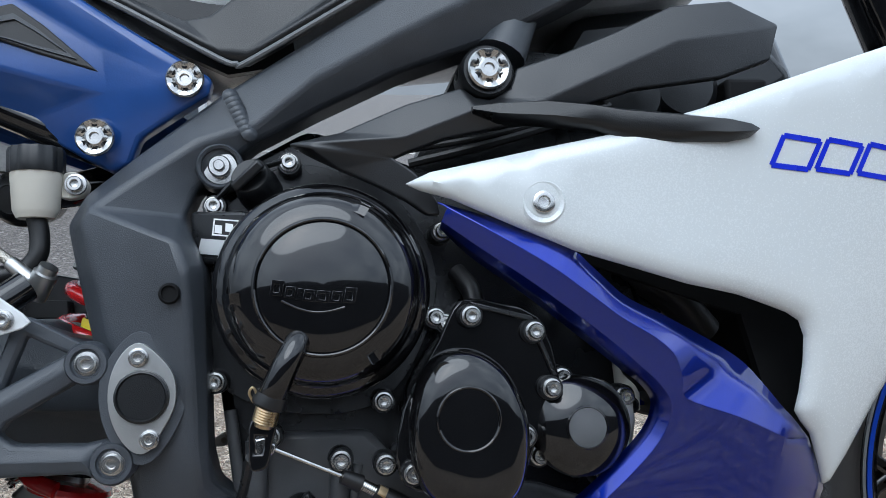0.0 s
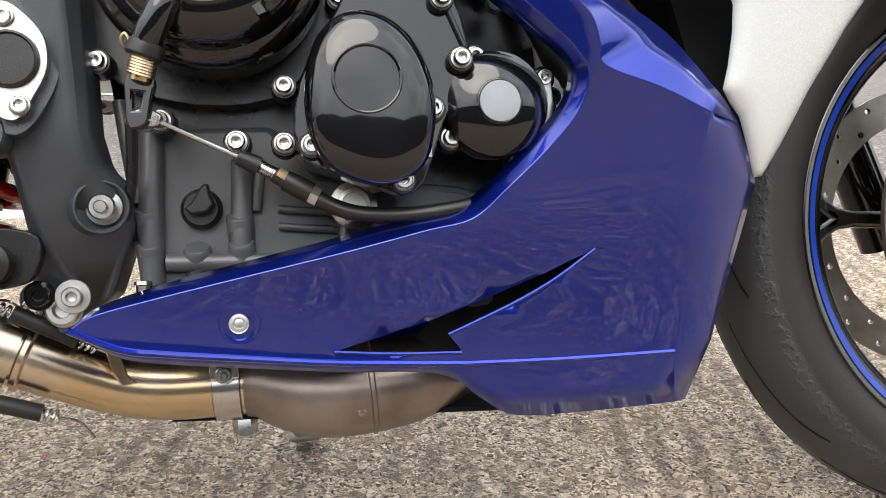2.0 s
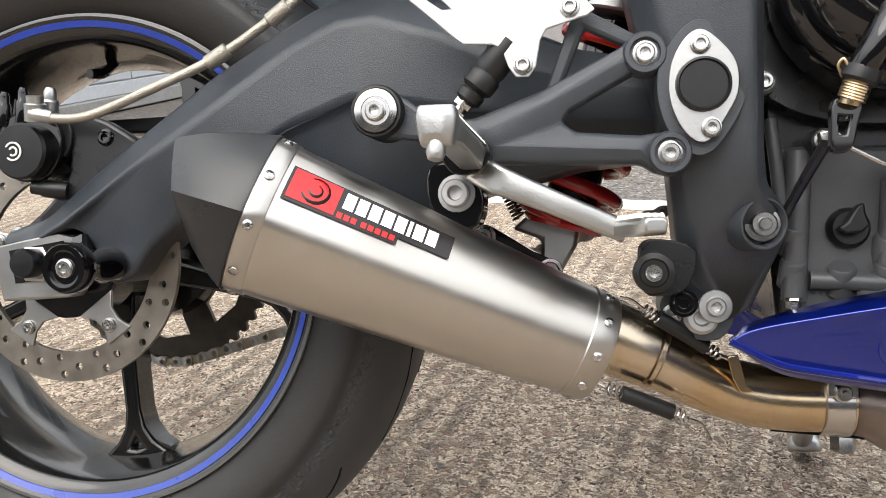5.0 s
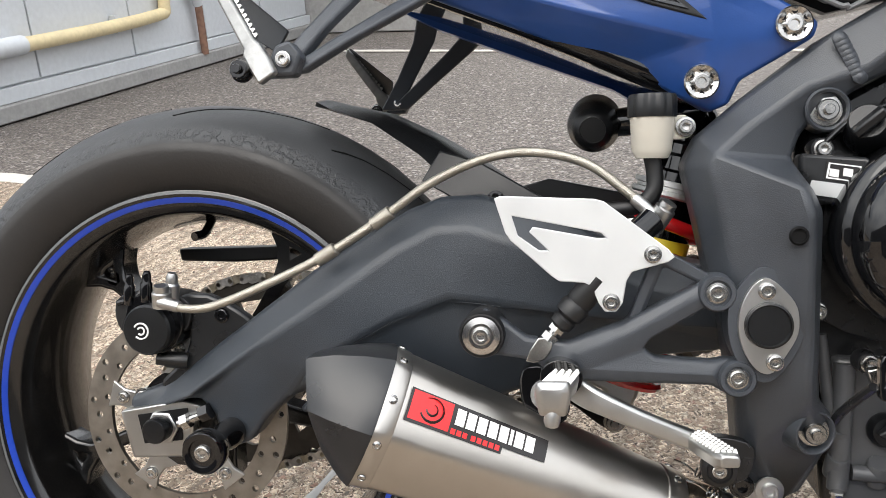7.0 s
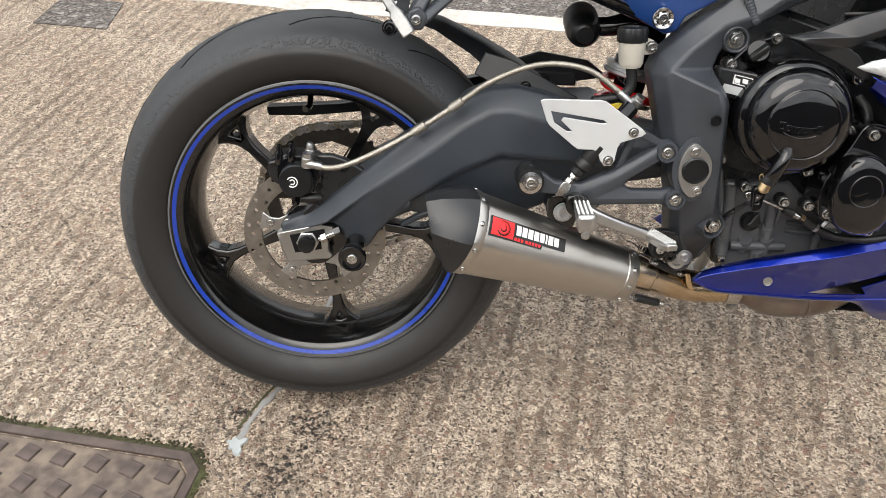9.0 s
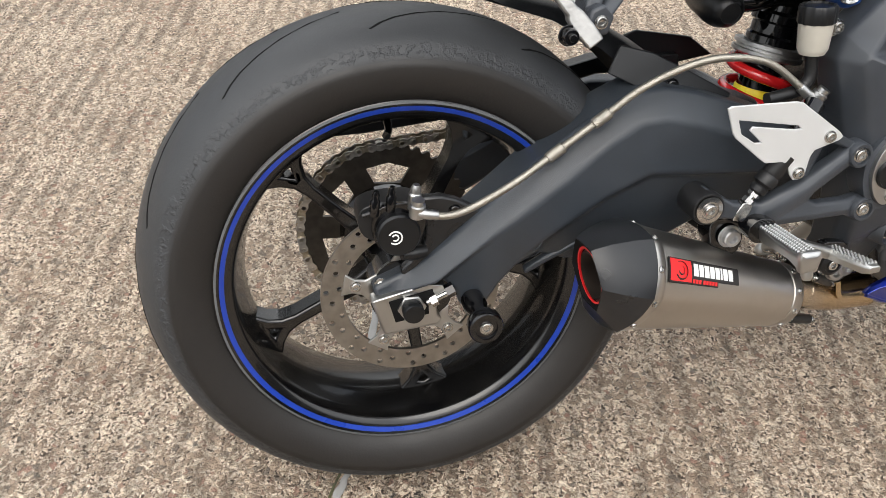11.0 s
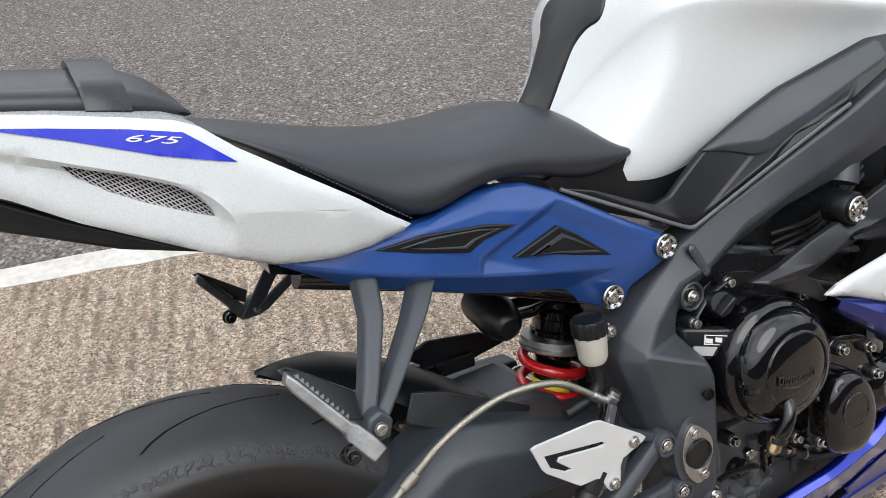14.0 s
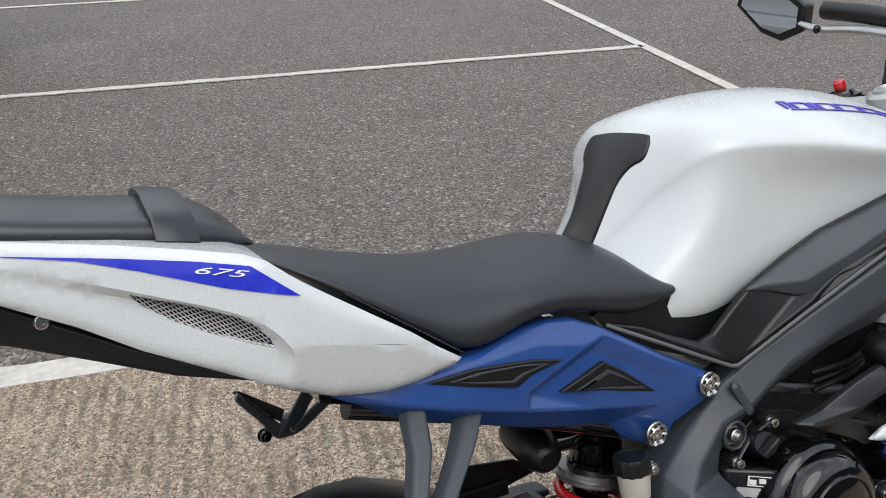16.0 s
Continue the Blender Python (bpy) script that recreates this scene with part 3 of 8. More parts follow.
def drain_cover():
    """A cast inspection cover with staggered rusty studs in a dark frame, moss along its edge."""
    top = tagged(new("drain_cover"), "worn cast-iron drain cover with rusty square studs and mossy edge", "drain cover")
    top.matrix_basis = pose(-0.190, -0.168, 0, 0, 0, -12.8)
    part("cover_plate", loft([[(-0.62, -0.50, z), (-0.018, -0.50, z), (-0.018, -0.042, z), (-0.040, -0.020, z), (-0.62, -0.020, z)] for z in (-0.006, 0.003)]), M_PLATE, top, bevel=0.003)
    rim = bmesh.new()
    out, inn = [(-0.64, 0.0), (-0.030, 0.0), (0.0, -0.030), (0.0, -0.52)], [(-0.64, -0.017), (-0.038, -0.017), (-0.016, -0.040), (-0.016, -0.52)]
    loft([[(*a, -0.006), (*b, -0.006), (*b, 0.006), (*a, 0.006)] for a, b in zip(out, inn)], True, rim)
    part("cover_frame", rim, M_IRON, top, bevel=0.002)
    def edge_at(q):
        """Point and outward direction along the outer edge of the frame."""
        if q < 0.56:
            return Vector((-0.64, 0.0)).lerp(Vector((-0.030, 0.0)), q / 0.56), Vector((0, 1))
        if q < 0.62:
            return Vector((-0.030, 0.0)).lerp(Vector((0.0, -0.030)), (q - 0.56) / 0.06), Vector((0.7, 0.7))
        return Vector((0.0, -0.030)).lerp(Vector((0.0, -0.52)), (q - 0.62) / 0.38), Vector((1, 0))
    run = []
    for i in range(420):
        a, o = edge_at(i / 419)
        w = 0.010 + 0.006 * noise.noise((i * 0.11, 5.0, 0)) + 0.005 * noise.noise((i * 0.45, 2.0, 3))
        run.append([(a.x, a.y, 0.0), (a.x + o.x * w, a.y + o.y * w, 0.0003), (a.x + o.x * w * 0.6, a.y + o.y * w * 0.6, 0.0022), (a.x, a.y, 0.0030)])
    part("dirt_seam", loft(run), M_DIRT, top, "dark wet dirt")
    tufts = bmesh.new()
    for i in range(1500):
        a, o = edge_at(random.random())
        out = abs(random.gauss(0.0, 0.010)) * (0.7 + 0.8 * noise.noise((a.x * 22, a.y * 22, 1.0)))
        if noise.noise((a.x * 9, a.y * 9, 4.0)) > 0.30:
            continue
        c, r, h = a + o * (out + 0.001), random.uniform(0.0012, 0.0034), random.uniform(0.0015, 0.0042)
        q = random.uniform(0, 6.3)
        low = [(c.x + r * math.cos(q + 1.2566 * j), c.y + r * math.sin(q + 1.2566 * j), 0.0004) for j in range(5)]
        loft([low, [(c.x + (x - c.x) * 0.62 + random.uniform(-0.0006, 0.0006), c.y + (y - c.y) * 0.62, h) for x, y, z in low]], True, tufts)
    tagged(part("moss", tufts, M_MOSS, top), "green-brown moss clumps in the joint", kind="stuff")
    stud = to_mesh("stud", loft([[(-s, -s, z), (s, -s, z), (s, s, z), (-s, s, z)] for s, z in ((0.0150, 0.0), (0.0140, 0.003), (0.0125, 0.0042))]), M_IRON, 25)
    for j in range(8):
        for i in range(10):
            part("stud", stud, M_IRON, top, m=pose(-0.048 - 0.0605 * i - (0.036 if j % 2 else 0.0), -0.048 - 0.056 * j, 0.0028, 0, 0, -14 + random.uniform(-3, 3)))


drain_cover()

# pale filler along the joint in the concrete, with a blob at its end
def blot(name, x, y, r, mat, tag, z=0.0022, seed=0, squash=1.0):
    """A thin ragged splash lying on the concrete."""
    pts = []
    for i in range(48):
        a = 2 * math.pi * i / 48
        k = r * (0.72 + 0.75 * max(-0.4, noise.noise((math.cos(a) * 1.6 + seed, math.sin(a) * 1.6, seed))) + 0.14 * noise.noise((math.cos(a) * 7, math.sin(a) * 7, seed)))
        pts.append((x + k * math.cos(a), y + k * squash * math.sin(a)))
    return structure(name, loft([[(px, py, 0.0002) for px, py in pts], [(x + (px - x) * 0.93, y + (py - y) * 0.93, z) for px, py in pts]]), mat, tag, "ground stain")


seam = curve([(-0.149, -0.148), (-0.135, -0.105), (-0.108, -0.05), (-0.086, -0.012), (-0.07, 0.05), (-0.02, 0.2), (0.05, 0.42)], 7)
structure("ground_joint", loft([[(p[0] - 0.010 * (0.4 + abs(noise.noise((p[0] * 40, p[1] * 40, 1)))), p[1], 0.0005), (p[0] + 0.010 * (0.4 + abs(noise.noise((p[0] * 40, p[1] * 40, 5)))), p[1], 0.0005), (p[0] + 0.003, p[1], 0.0025), (p[0] - 0.003, p[1], 0.0025)] for p in seam]), M_KERB, "grey filler in a joint of the concrete", "ground joint")
structure("ground_crack", loft([[(p[0] - 0.0135, p[1], 0.0003), (p[0] - 0.0095, p[1], 0.0003), (p[0] - 0.0095, p[1], 0.0016), (p[0] - 0.0135, p[1], 0.0016)] for p in seam[6:26]]), M_DIRT, "dark crack beside the joint filler", "ground joint")
blot("joint_filler", -0.147, -0.148, 0.021, material("pale_filler", (0.42, 0.45, 0.45), 0.5, var=0.1, bump=0.5, bump_scale=120), "pale grey blob of joint filler on concrete", 0.004, 3)


def far_building():
    """The panelled outbuilding with a plinth, pipes and a glazed end."""
    x = -3.12
    wall = structure("wall_west", box(x - 0.25, x, 2.2, 8.1, 0.0, 3.2), M_CLAD, "grey panelled outbuilding wall with vertical joints", "wall")
    for i, y0 in enumerate(np.arange(2.2, 8.0, 0.98)):
        for z0, z1 in ((0.20, 0.98), (1.0, 2.05), (2.07, 3.15)):
            part("wall_panel", box(x + 0.004, x + 0.022, y0 + 0.008, min(y0 + 0.972, 8.08), z0, z1), M_CLAD, wall, bevel=0.004)
    part("plinth", box(x + 0.004, x + 0.09, 2.2, 8.1, 0.0, 0.10), M_KERB, wall, bevel=0.01)
    part("plinth_board", box(x + 0.004, x + 0.05, 2.2, 8.1, 0.102, 0.19), M_CLAD, wall, bevel=0.004)
    pipe = tagged(new("gas_pipe"), "cream painted pipe bent along the grey wall", "pipe")
    part("pipe_run", tube([(x + 0.08, 2.8, 0.42), (x + 0.08, 4.3, 0.42), (x + 0.08, 5.35, 0.45), (x + 0.08, 5.5, 0.52), (x + 0.08, 5.45, 0.9), (x + 0.08, 5.2, 2.4)], 0.045, 12), M_CREAM, pipe)
    part("pipe_sleeve", tube([(x + 0.08, 3.5, 0.42), (x + 0.08, 4.0, 0.42)], 0.058, 12), M_CLAD, pipe, "pale sleeve")
    part("pipe_bracket", box(x + 0.03, x + 0.08, 4.9, 4.95, 0.38, 0.50), M_CLAD, pipe)
    stub = tagged(new("waste_pipe"), "short rusty waste pipe with a pale elbow on the wall", "pipe")
    part("pipe_stem", tube([(x + 0.09, 5.95, 0.09), (x + 0.09, 5.95, 0.50)], 0.03, 10), M_RUST, stub)
    part("elbow", tube([(x + 0.09, 5.95, 0.48), (x + 0.09, 5.9, 0.58), (x + 0.03, 5.85, 0.6)], 0.042, 10), M_CLAD, stub, "pale plastic elbow")
    shop = tagged(new("shop_front"), "dark glazed shop front with grey frames beside the wall", "shop front")
    part("sill", box(-3.3, -0.9, 8.12, 8.4, 0.0, 0.35), M_KERB, shop, bevel=0.01)
    for i in range(3):
        part("window_pane", box(-3.2 + i * 0.78, -2.5 + i * 0.78, 8.24, 8.26, 0.36, 2.6), M_GLASS, shop)
    for i in range(4):
        part("window_post", box(-3.27 + i * 0.78, -3.21 + i * 0.78, 8.2, 8.3, 0.36, 2.7), M_CLAD, shop)
    part("fascia", box(-3.3, -0.9, 8.15, 8.4, 2.7, 3.2), M_CLAD, shop)


far_building()
ASKEW = Matrix.Translation((-2.33, 3.95, 0)) @ Matrix.Rotation(radians(-8.4), 4, "Z") @ Matrix.Scale(0.86, 4) @ Matrix.Translation((3.12, -4.7, 0))
for ob in bpy.data.objects:
    if ob.parent is None and ob.name in ("wall_west", "gas_pipe", "waste_pipe", "shop_front"):
        ob.matrix_basis = ASKEW
# plain unseen wall, added behind the camera to close the place and darken reflections
structure("wall_south", box(-30, 30, -10.4, -10.0, 0.0, 4.6), material("dark_grey_wall", (0.055, 0.058, 0.063), 0.85, var=0.25, stain=0.6), "plain dark grey wall, unseen, added to darken reflections", "wall")

leaf = tagged(new("fallen_leaf"), "small dry orange leaf lying on asphalt", "leaf")
part("blade", loft([[(1.26 + 0.022 * s, 1.803 - w * 0.45, -0.006 + 0.003 * abs(s)), (1.26 + 0.022 * s, 1.803 + w * 0.45, -0.006 + 0.004 * abs(s)), (1.26 + 0.022 * s, 1.803, 0.004 + 0.004 * abs(s))] for s, w in ((-1, 0.004), (-0.5, 0.018), (0, 0.024), (0.5, 0.018), (1, 0.004))]), material("dry_leaf", (0.42, 0.22, 0.09), 0.8), leaf)

# ---- motorcycle: all its parts are placed in its own upright axes, x ahead, y to its left; it leans on its stand ----
bike = tagged(new("motorcycle"), "white and blue sport motorcycle with grey frame on its side stand", "motorcycle")
bike.matrix_basis = pose(0.0057, -0.0054, -0.0047, -15.70, -0.25, -1.25)

AXLE_Z = 0.32


def rubber_material(name, centre, shoulder):
    """Tyre rubber: clean tread, a scuffed band at the shoulder, dusty brown sidewall."""
    m = material(name, (0.033, 0.035, 0.038), 0.52, var=0.15, bump=0.25, bump_scale=350)
    n, l = m.node_tree.nodes, m.node_tree.links
    b = n["Principled BSDF"]
    co, sub, sep = n.new("ShaderNodeTexCoord"), n.new("ShaderNodeVectorMath"), n.new("ShaderNodeSeparateXYZ")
    sub.operation, sub.inputs[1].default_value = "SUBTRACT", centre
    l.new(co.outputs["Object"], sub.inputs[0])
    l.new(sub.outputs[0], sep.inputs[0])
    flat, length = n.new("ShaderNodeCombineXYZ"), n.new("ShaderNodeVectorMath")
    length.operation = "LENGTH"
    l.new(sep.outputs["X"], flat.inputs["X"])
    l.new(sep.outputs["Z"], flat.inputs["Y"])
    l.new(flat.outputs[0], length.inputs[0])
    grit = n.new("ShaderNodeTexNoise")
    grit.inputs["Scale"].default_value, grit.inputs["Detail"].default_value = 90, 5
    l.new(co.outputs["Object"], grit.inputs["Vector"])
    side = n.new("ShaderNodeMapRange")
    side.inputs["From Min"].default_value, side.inputs["From Max"].default_value = shoulder + 0.003, shoulder - 0.003
    l.new(length.outputs["Value"], side.inputs["Value"])
    old = b.inputs["Base Color"].links[0].from_socket
    mix = n.new("ShaderNodeMix")
    mix.data_type = "RGBA"
    l.new(side.outputs["Result"], mix.inputs["Factor"])
    l.new(old, mix.inputs["A"])
    mix.inputs["B"].default_value = (0.0145, 0.0130, 0.0120, 1)
    l.new(mix.outputs["Result"], b.inputs["Base Color"])
    # scuffed crumbs of rubber just outside the shoulder
    up, down, both, bump = n.new("ShaderNodeMapRange"), n.new("ShaderNodeMapRange"), n.new("ShaderNodeMath"), n.new("ShaderNodeBump")
    up.inputs["From Min"].default_value, up.inputs["From Max"].default_value = shoulder - 0.001, shoulder + 0.004
    down.inputs["From Min"].default_value, down.inputs["From Max"].default_value = shoulder + 0.017, shoulder + 0.008
    for r in (up, down):
        l.new(length.outputs["Value"], r.inputs["Value"])
    both.operation = "MULTIPLY"
    l.new(up.outputs["Result"], both.inputs[0])
    l.new(down.outputs["Result"], both.inputs[1])
    crumb, thr = n.new("ShaderNodeTexNoise"), n.new("ShaderNodeMapRange")
    crumb.inputs["Scale"].default_value, crumb.inputs["Detail"].default_value = 130, 6
    thr.inputs["From Min"].default_value, thr.inputs["From Max"].default_value = 0.46, 0.60
    l.new(co.outputs["Object"], crumb.inputs["Vector"])
    l.new(crumb.outputs["Fac"], thr.inputs["Value"])
    high = n.new("ShaderNodeMath")
    high.operation = "MULTIPLY"
    l.new(both.outputs[0], high.inputs[0])
    l.new(thr.outputs["Result"], high.inputs[1])
    bump.inputs["Strength"].default_value, bump.inputs["Distance"].default_value = 1.0, 0.0010
    l.new(high.outputs[0], bump.inputs["Height"])
    l.new(b.inputs["Normal"].links[0].from_socket, bump.inputs["Normal"])
    l.new(bump.outputs["Normal"], b.inputs["Normal"])
    return m


def ring(profile, centre, n=96):
    """A turned ring with a closed section of (radius, offset towards the right side)."""
    rings = [[(centre[0] + r * math.cos(2 * math.pi * i / n), centre[1] - a, centre[2] + r * math.sin(2 * math.pi * i / n)) for i in range(n)] for r, a in profile]
    return loft(rings, False, closed=True)


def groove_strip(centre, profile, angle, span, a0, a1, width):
    """A tread groove's shade, put in as a black strip laid proud on the tyre's crown."""
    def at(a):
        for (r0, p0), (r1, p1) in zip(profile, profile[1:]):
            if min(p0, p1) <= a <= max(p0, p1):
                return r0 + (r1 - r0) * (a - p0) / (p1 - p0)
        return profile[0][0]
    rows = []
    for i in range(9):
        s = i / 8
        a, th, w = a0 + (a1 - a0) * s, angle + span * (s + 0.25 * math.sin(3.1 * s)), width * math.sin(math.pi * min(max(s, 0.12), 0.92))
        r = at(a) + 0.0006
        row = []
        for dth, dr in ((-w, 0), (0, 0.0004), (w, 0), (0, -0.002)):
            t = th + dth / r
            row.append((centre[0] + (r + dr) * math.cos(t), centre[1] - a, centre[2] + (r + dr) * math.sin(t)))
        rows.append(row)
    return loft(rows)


def wheel(name, label, centre, tyre_prof, rim_prof, stripe_prof, shoulder, spoke_angles, spoke_len, grooves):
    cx, cy, cz = centre
    rim = part(name, ring(rim_prof, centre), M_RIM, bike, label)
    full = tyre_prof + [(r, -a) for r, a in reversed(tyre_prof[:-1])] if tyre_prof[-1][1] == 0 else tyre_prof
    tyre = part("tyre", ring(full + [(full[-1][0] - 0.012, full[-1][1] + 0.02), (full[0][0] - 0.012, full[0][1] - 0.02)], centre, 144), rubber_material(name + "_rubber", centre, shoulder), rim, "worn black sport tyre with scuffed shoulders", angle=60)
    part("rim_stripe", ring(stripe_prof, centre, 128), M_TAPE, rim, "bright blue rim tape")
    # the rim lip's pale reflection, put in as a thin grey ring
    part("rim_edge", ring(EDGE_R if centre[0] < 0.5 else EDGE_F, centre, 128), M_GREYEDGE, rim, "thin grey ring for the pale reflection on the rim lip")
    for a in spoke_angles:
        ca, sa = math.cos(radians(a)), math.sin(radians(a))
        k = spoke_len / 0.195

        def put(loop):
            return [(cx + (x * ca - z * sa) * k, cz + (x * sa + z * ca) * k) for x, z in loop]
        outline = [(0.035, -0.0160), (0.07, -0.0108), (0.11, -0.0082), (0.150, -0.0078), (0.168, -0.0110), (0.182, -0.020), (0.195, -0.036), (0.202, -0.039), (0.2015, -0.02), (0.202, 0.0), (0.2015, 0.02), (0.202, 0.039), (0.195, 0.036), (0.182, 0.020), (0.168, 0.0110), (0.150, 0.0078), (0.11, 0.0082), (0.07, 0.0108), (0.035, 0.0160)]
        part("spoke", panel(put(outline), holes=[put([(0.1765, 0), (0.1890, -0.0080), (0.1900, 0.0), (0.1890, 0.0080)])], depth=0.034, y=cy - 0.020), M_RIM, rim, bevel=0.006, seg=3)
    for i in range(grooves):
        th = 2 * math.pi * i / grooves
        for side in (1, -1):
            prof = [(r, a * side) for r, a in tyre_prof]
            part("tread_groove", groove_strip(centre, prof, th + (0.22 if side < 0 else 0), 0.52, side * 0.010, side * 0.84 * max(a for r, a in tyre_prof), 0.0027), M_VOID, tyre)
    return rim, tyre


REAR = (0.0, 0.0, AXLE_Z)
TYRE_R = [(0.224, 0.066), (0.230, 0.075), (0.240, 0.083), (0.255, 0.089), (0.268, 0.0912), (0.2772, 0.0906), (0.2780, 0.0890), (0.288, 0.0848), (0.297, 0.076), (0.306, 0.062), (0.3125, 0.045), (0.317, 0.028), (0.3195, 0.012), (0.320, 0.0)]
RIM_R = [(0.231, 0.072), (0.230, 0.076), (0.2265, 0.0775), (0.2150, 0.0725), (0.209, 0.070), (0.206, 0.066), (0.203, 0.052), (0.197, 0.030), (0.193, 0.0), (0.197, -0.030), (0.203, -0.052), (0.209, -0.070), (0.2265, -0.0775), (0.231, -0.072), (0.222, -0.058), (0.208, 0.0), (0.222, 0.058)]
STRIPE_R = [(0.2228, 0.0768), (0.2172, 0.0744), (0.2170, 0.0736), (0.2230, 0.0756)]
EDGE_R = [(0.2290, 0.0776), (0.2262, 0.0782), (0.2262, 0.0772), (0.2288, 0.0768)]
rear_wheel, rear_tyre = wheel("rear_wheel", "black five-spoke rear wheel with blue rim tape", REAR, TYRE_R, RIM_R, STRIPE_R, 0.279, (132, 60, -12, -84, -156), 0.195, 11)
part("hub", lathe([(0.030, -0.105), (0.052, -0.10), (0.052, -0.07), (0.040, -0.05), (0.038, 0.05), (0.050, 0.06), (0.050, 0.098), (0.026, 0.10), (0.026, 0.12)], REAR, n=40), M_RIM, rear_wheel)


def disc_with_holes(centre, y, r_out, r_in, rows, depth=0.005, n=72):
    cx, cz = centre
    holes = [circle(cx, cz, r_in, 48)]
    for r, count, start, hr in rows:
        holes += [circle(cx + r * math.cos(start + 2 * math.pi * i / count), cz + r * math.sin(start + 2 * math.pi * i / count), hr, 8) for i in range(count)]
    return panel(circle(cx, cz, r_out, n), holes=holes, depth=depth, y=y)


rear_disc = part("brake_disc", disc_with_holes((0, AXLE_Z), -0.097, 0.108, 0.081, [(0.0865, 15, 0.0, 0.0034), (0.0945, 15, 0.21, 0.0036), (0.1015, 15, 0.06, 0.0036)]), M_DISC, rear_wheel, "drilled steel brake disc with a bronze bloom")
part("disc_carrier", panel(circle(0, AXLE_Z, 0.050, 40), holes=[circle(0, AXLE_Z, 0.036, 32)], depth=0.005, y=-0.098), M_ALU, rear_disc)
for i in range(5):
    a = radians(72 * i + 20)
    arm = [(0.046, -0.020), (0.058, -0.010), (0.070, -0.009), (0.083, -0.014), (0.083, 0.014), (0.070, 0.009), (0.058, 0.010), (0.046, 0.020)]
    part("carrier_arm", panel([(x * math.cos(a) - z * math.sin(a), AXLE_Z + x * math.sin(a) + z * math.cos(a)) for x, z in arm], depth=0.004, y=-0.099), M_ALU, rear_disc, bevel=0.001)
    bolt(0.068 * math.cos(a), -0.099, AXLE_Z + 0.071 * math.sin(a), rear_disc, 0.005, 0.004)
# valve with its cap
valve = part("valve", tube([(-0.003, -0.012, AXLE_Z + 0.195), (-0.003, -0.03, AXLE_Z + 0.183), (-0.008, -0.045, AXLE_Z + 0.180)], 0.005, 10), M_BLACK, rear_wheel, "bent black tyre valve with a cap")

# drive side: sprocket and chain
SPR_Y = 0.098
teeth = []
for i in range(47):
    for da, r in ((0.0, 0.1145), (0.25, 0.1200), (0.5, 0.1200), (0.75, 0.1145)):
        th = 2 * math.pi * (i + da) / 47
        teeth.append((r * math.cos(th), AXLE_Z + r * math.sin(th)))
windows = [[(r * math.cos(t), AXLE_Z + r * math.sin(t)) for r, t in ((0.066, b0 + 0.14), (0.090, b0 + 0.08), (0.093, b0 + 0.42), (0.090, b0 + 0.76), (0.066, b0 + 0.70), (0.063, b0 + 0.41))] for b0 in (2 * math.pi * i / 6 for i in range(6))]
part("sprocket", panel(teeth, holes=windows + [circle(0, AXLE_Z, 0.034, 28)], depth=0.006, y=SPR_Y - 0.003), M_SPROCKET, rear_wheel, "worn black rear sprocket")
part("sprocket_carrier", lathe([(0.034, -0.06), (0.062, -0.065), (0.066, -0.085), (0.056, -0.094)], REAR, n=32), M_RIM, rear_wheel)

chain = part("drive_chain", lathe([(0.004, -SPR_Y - 0.008), (0.004, -SPR_Y + 0.008)], (0.0, 0, AXLE_Z + 0.1185), n=8), M_CHAIN, bike, "oily roller chain")
FRONT_SPR = (0.60, 0.425, 0.040)


def chain_path():
    """Even steps round both sprockets, joined by straight runs."""
    r0, r1 = 0.1185, FRONT_SPR[2]
    dx, dz = FRONT_SPR[0], FRONT_SPR[1] - AXLE_Z
    d, base = math.hypot(dx, dz), math.atan2(dz, dx)
    off = math.acos((r0 - r1) / d)
    pts = []
    for i in range(61):
        a = base + off + (2 * math.pi - 2 * off) * i / 60
        pts.append((r0 * math.cos(a), AXLE_Z + r0 * math.sin(a)))
    for i in range(13):
        a = base - off + 2 * off * i / 12
        pts.append((FRONT_SPR[0] + r1 * math.cos(a), FRONT_SPR[1] + r1 * math.sin(a)))
    pts.append(pts[0])
    out, left = [], 0.0
    for (x0, z0), (x1, z1) in zip(pts, pts[1:]):
        seg = math.hypot(x1 - x0, z1 - z0)
        while left < seg:
            out.append((x0 + (x1 - x0) * left / seg, z0 + (z1 - z0) * left / seg, math.degrees(math.atan2(z1 - z0, x1 - x0))))
            left += 0.01588
        left -= seg
    return out


link_loop = [(-0.0115, 0.0), (-0.0105, 0.0048), (-0.0065, 0.0062), (0.0, 0.0040), (0.0065, 0.0062), (0.0105, 0.0048), (0.0115, 0.0), (0.0105, -0.0048), (0.0065, -0.0062), (0.0, -0.0040), (-0.0065, -0.0062), (-0.0105, -0.0048)]
links = []
for mat, nm in ((M_CHAIN, "outer"), (M_GOLDCHAIN, "inner")):
    bm = bmesh.new()
    w = 0.0085 if nm == "outer" else 0.006
    for y0 in (-w - 0.001, w - 0.001):
        loft([[(x, y0 + d, z) for x, z in link_loop] for d in (0, 0.002)], True, bm)
    for x in (-0.0079, 0.0079):
        lathe([(0.003, -0.0105), (0.003, 0.0105)], (x, 0, 0), n=8, bm=bm)
    links.append(to_mesh("link", bm, mat, 30))
for i, (x, z, a) in enumerate(chain_path()):
    part("link", links[i % 2], M_CHAIN, chain, m=pose(x, SPR_Y, z, 0, -a, 0))

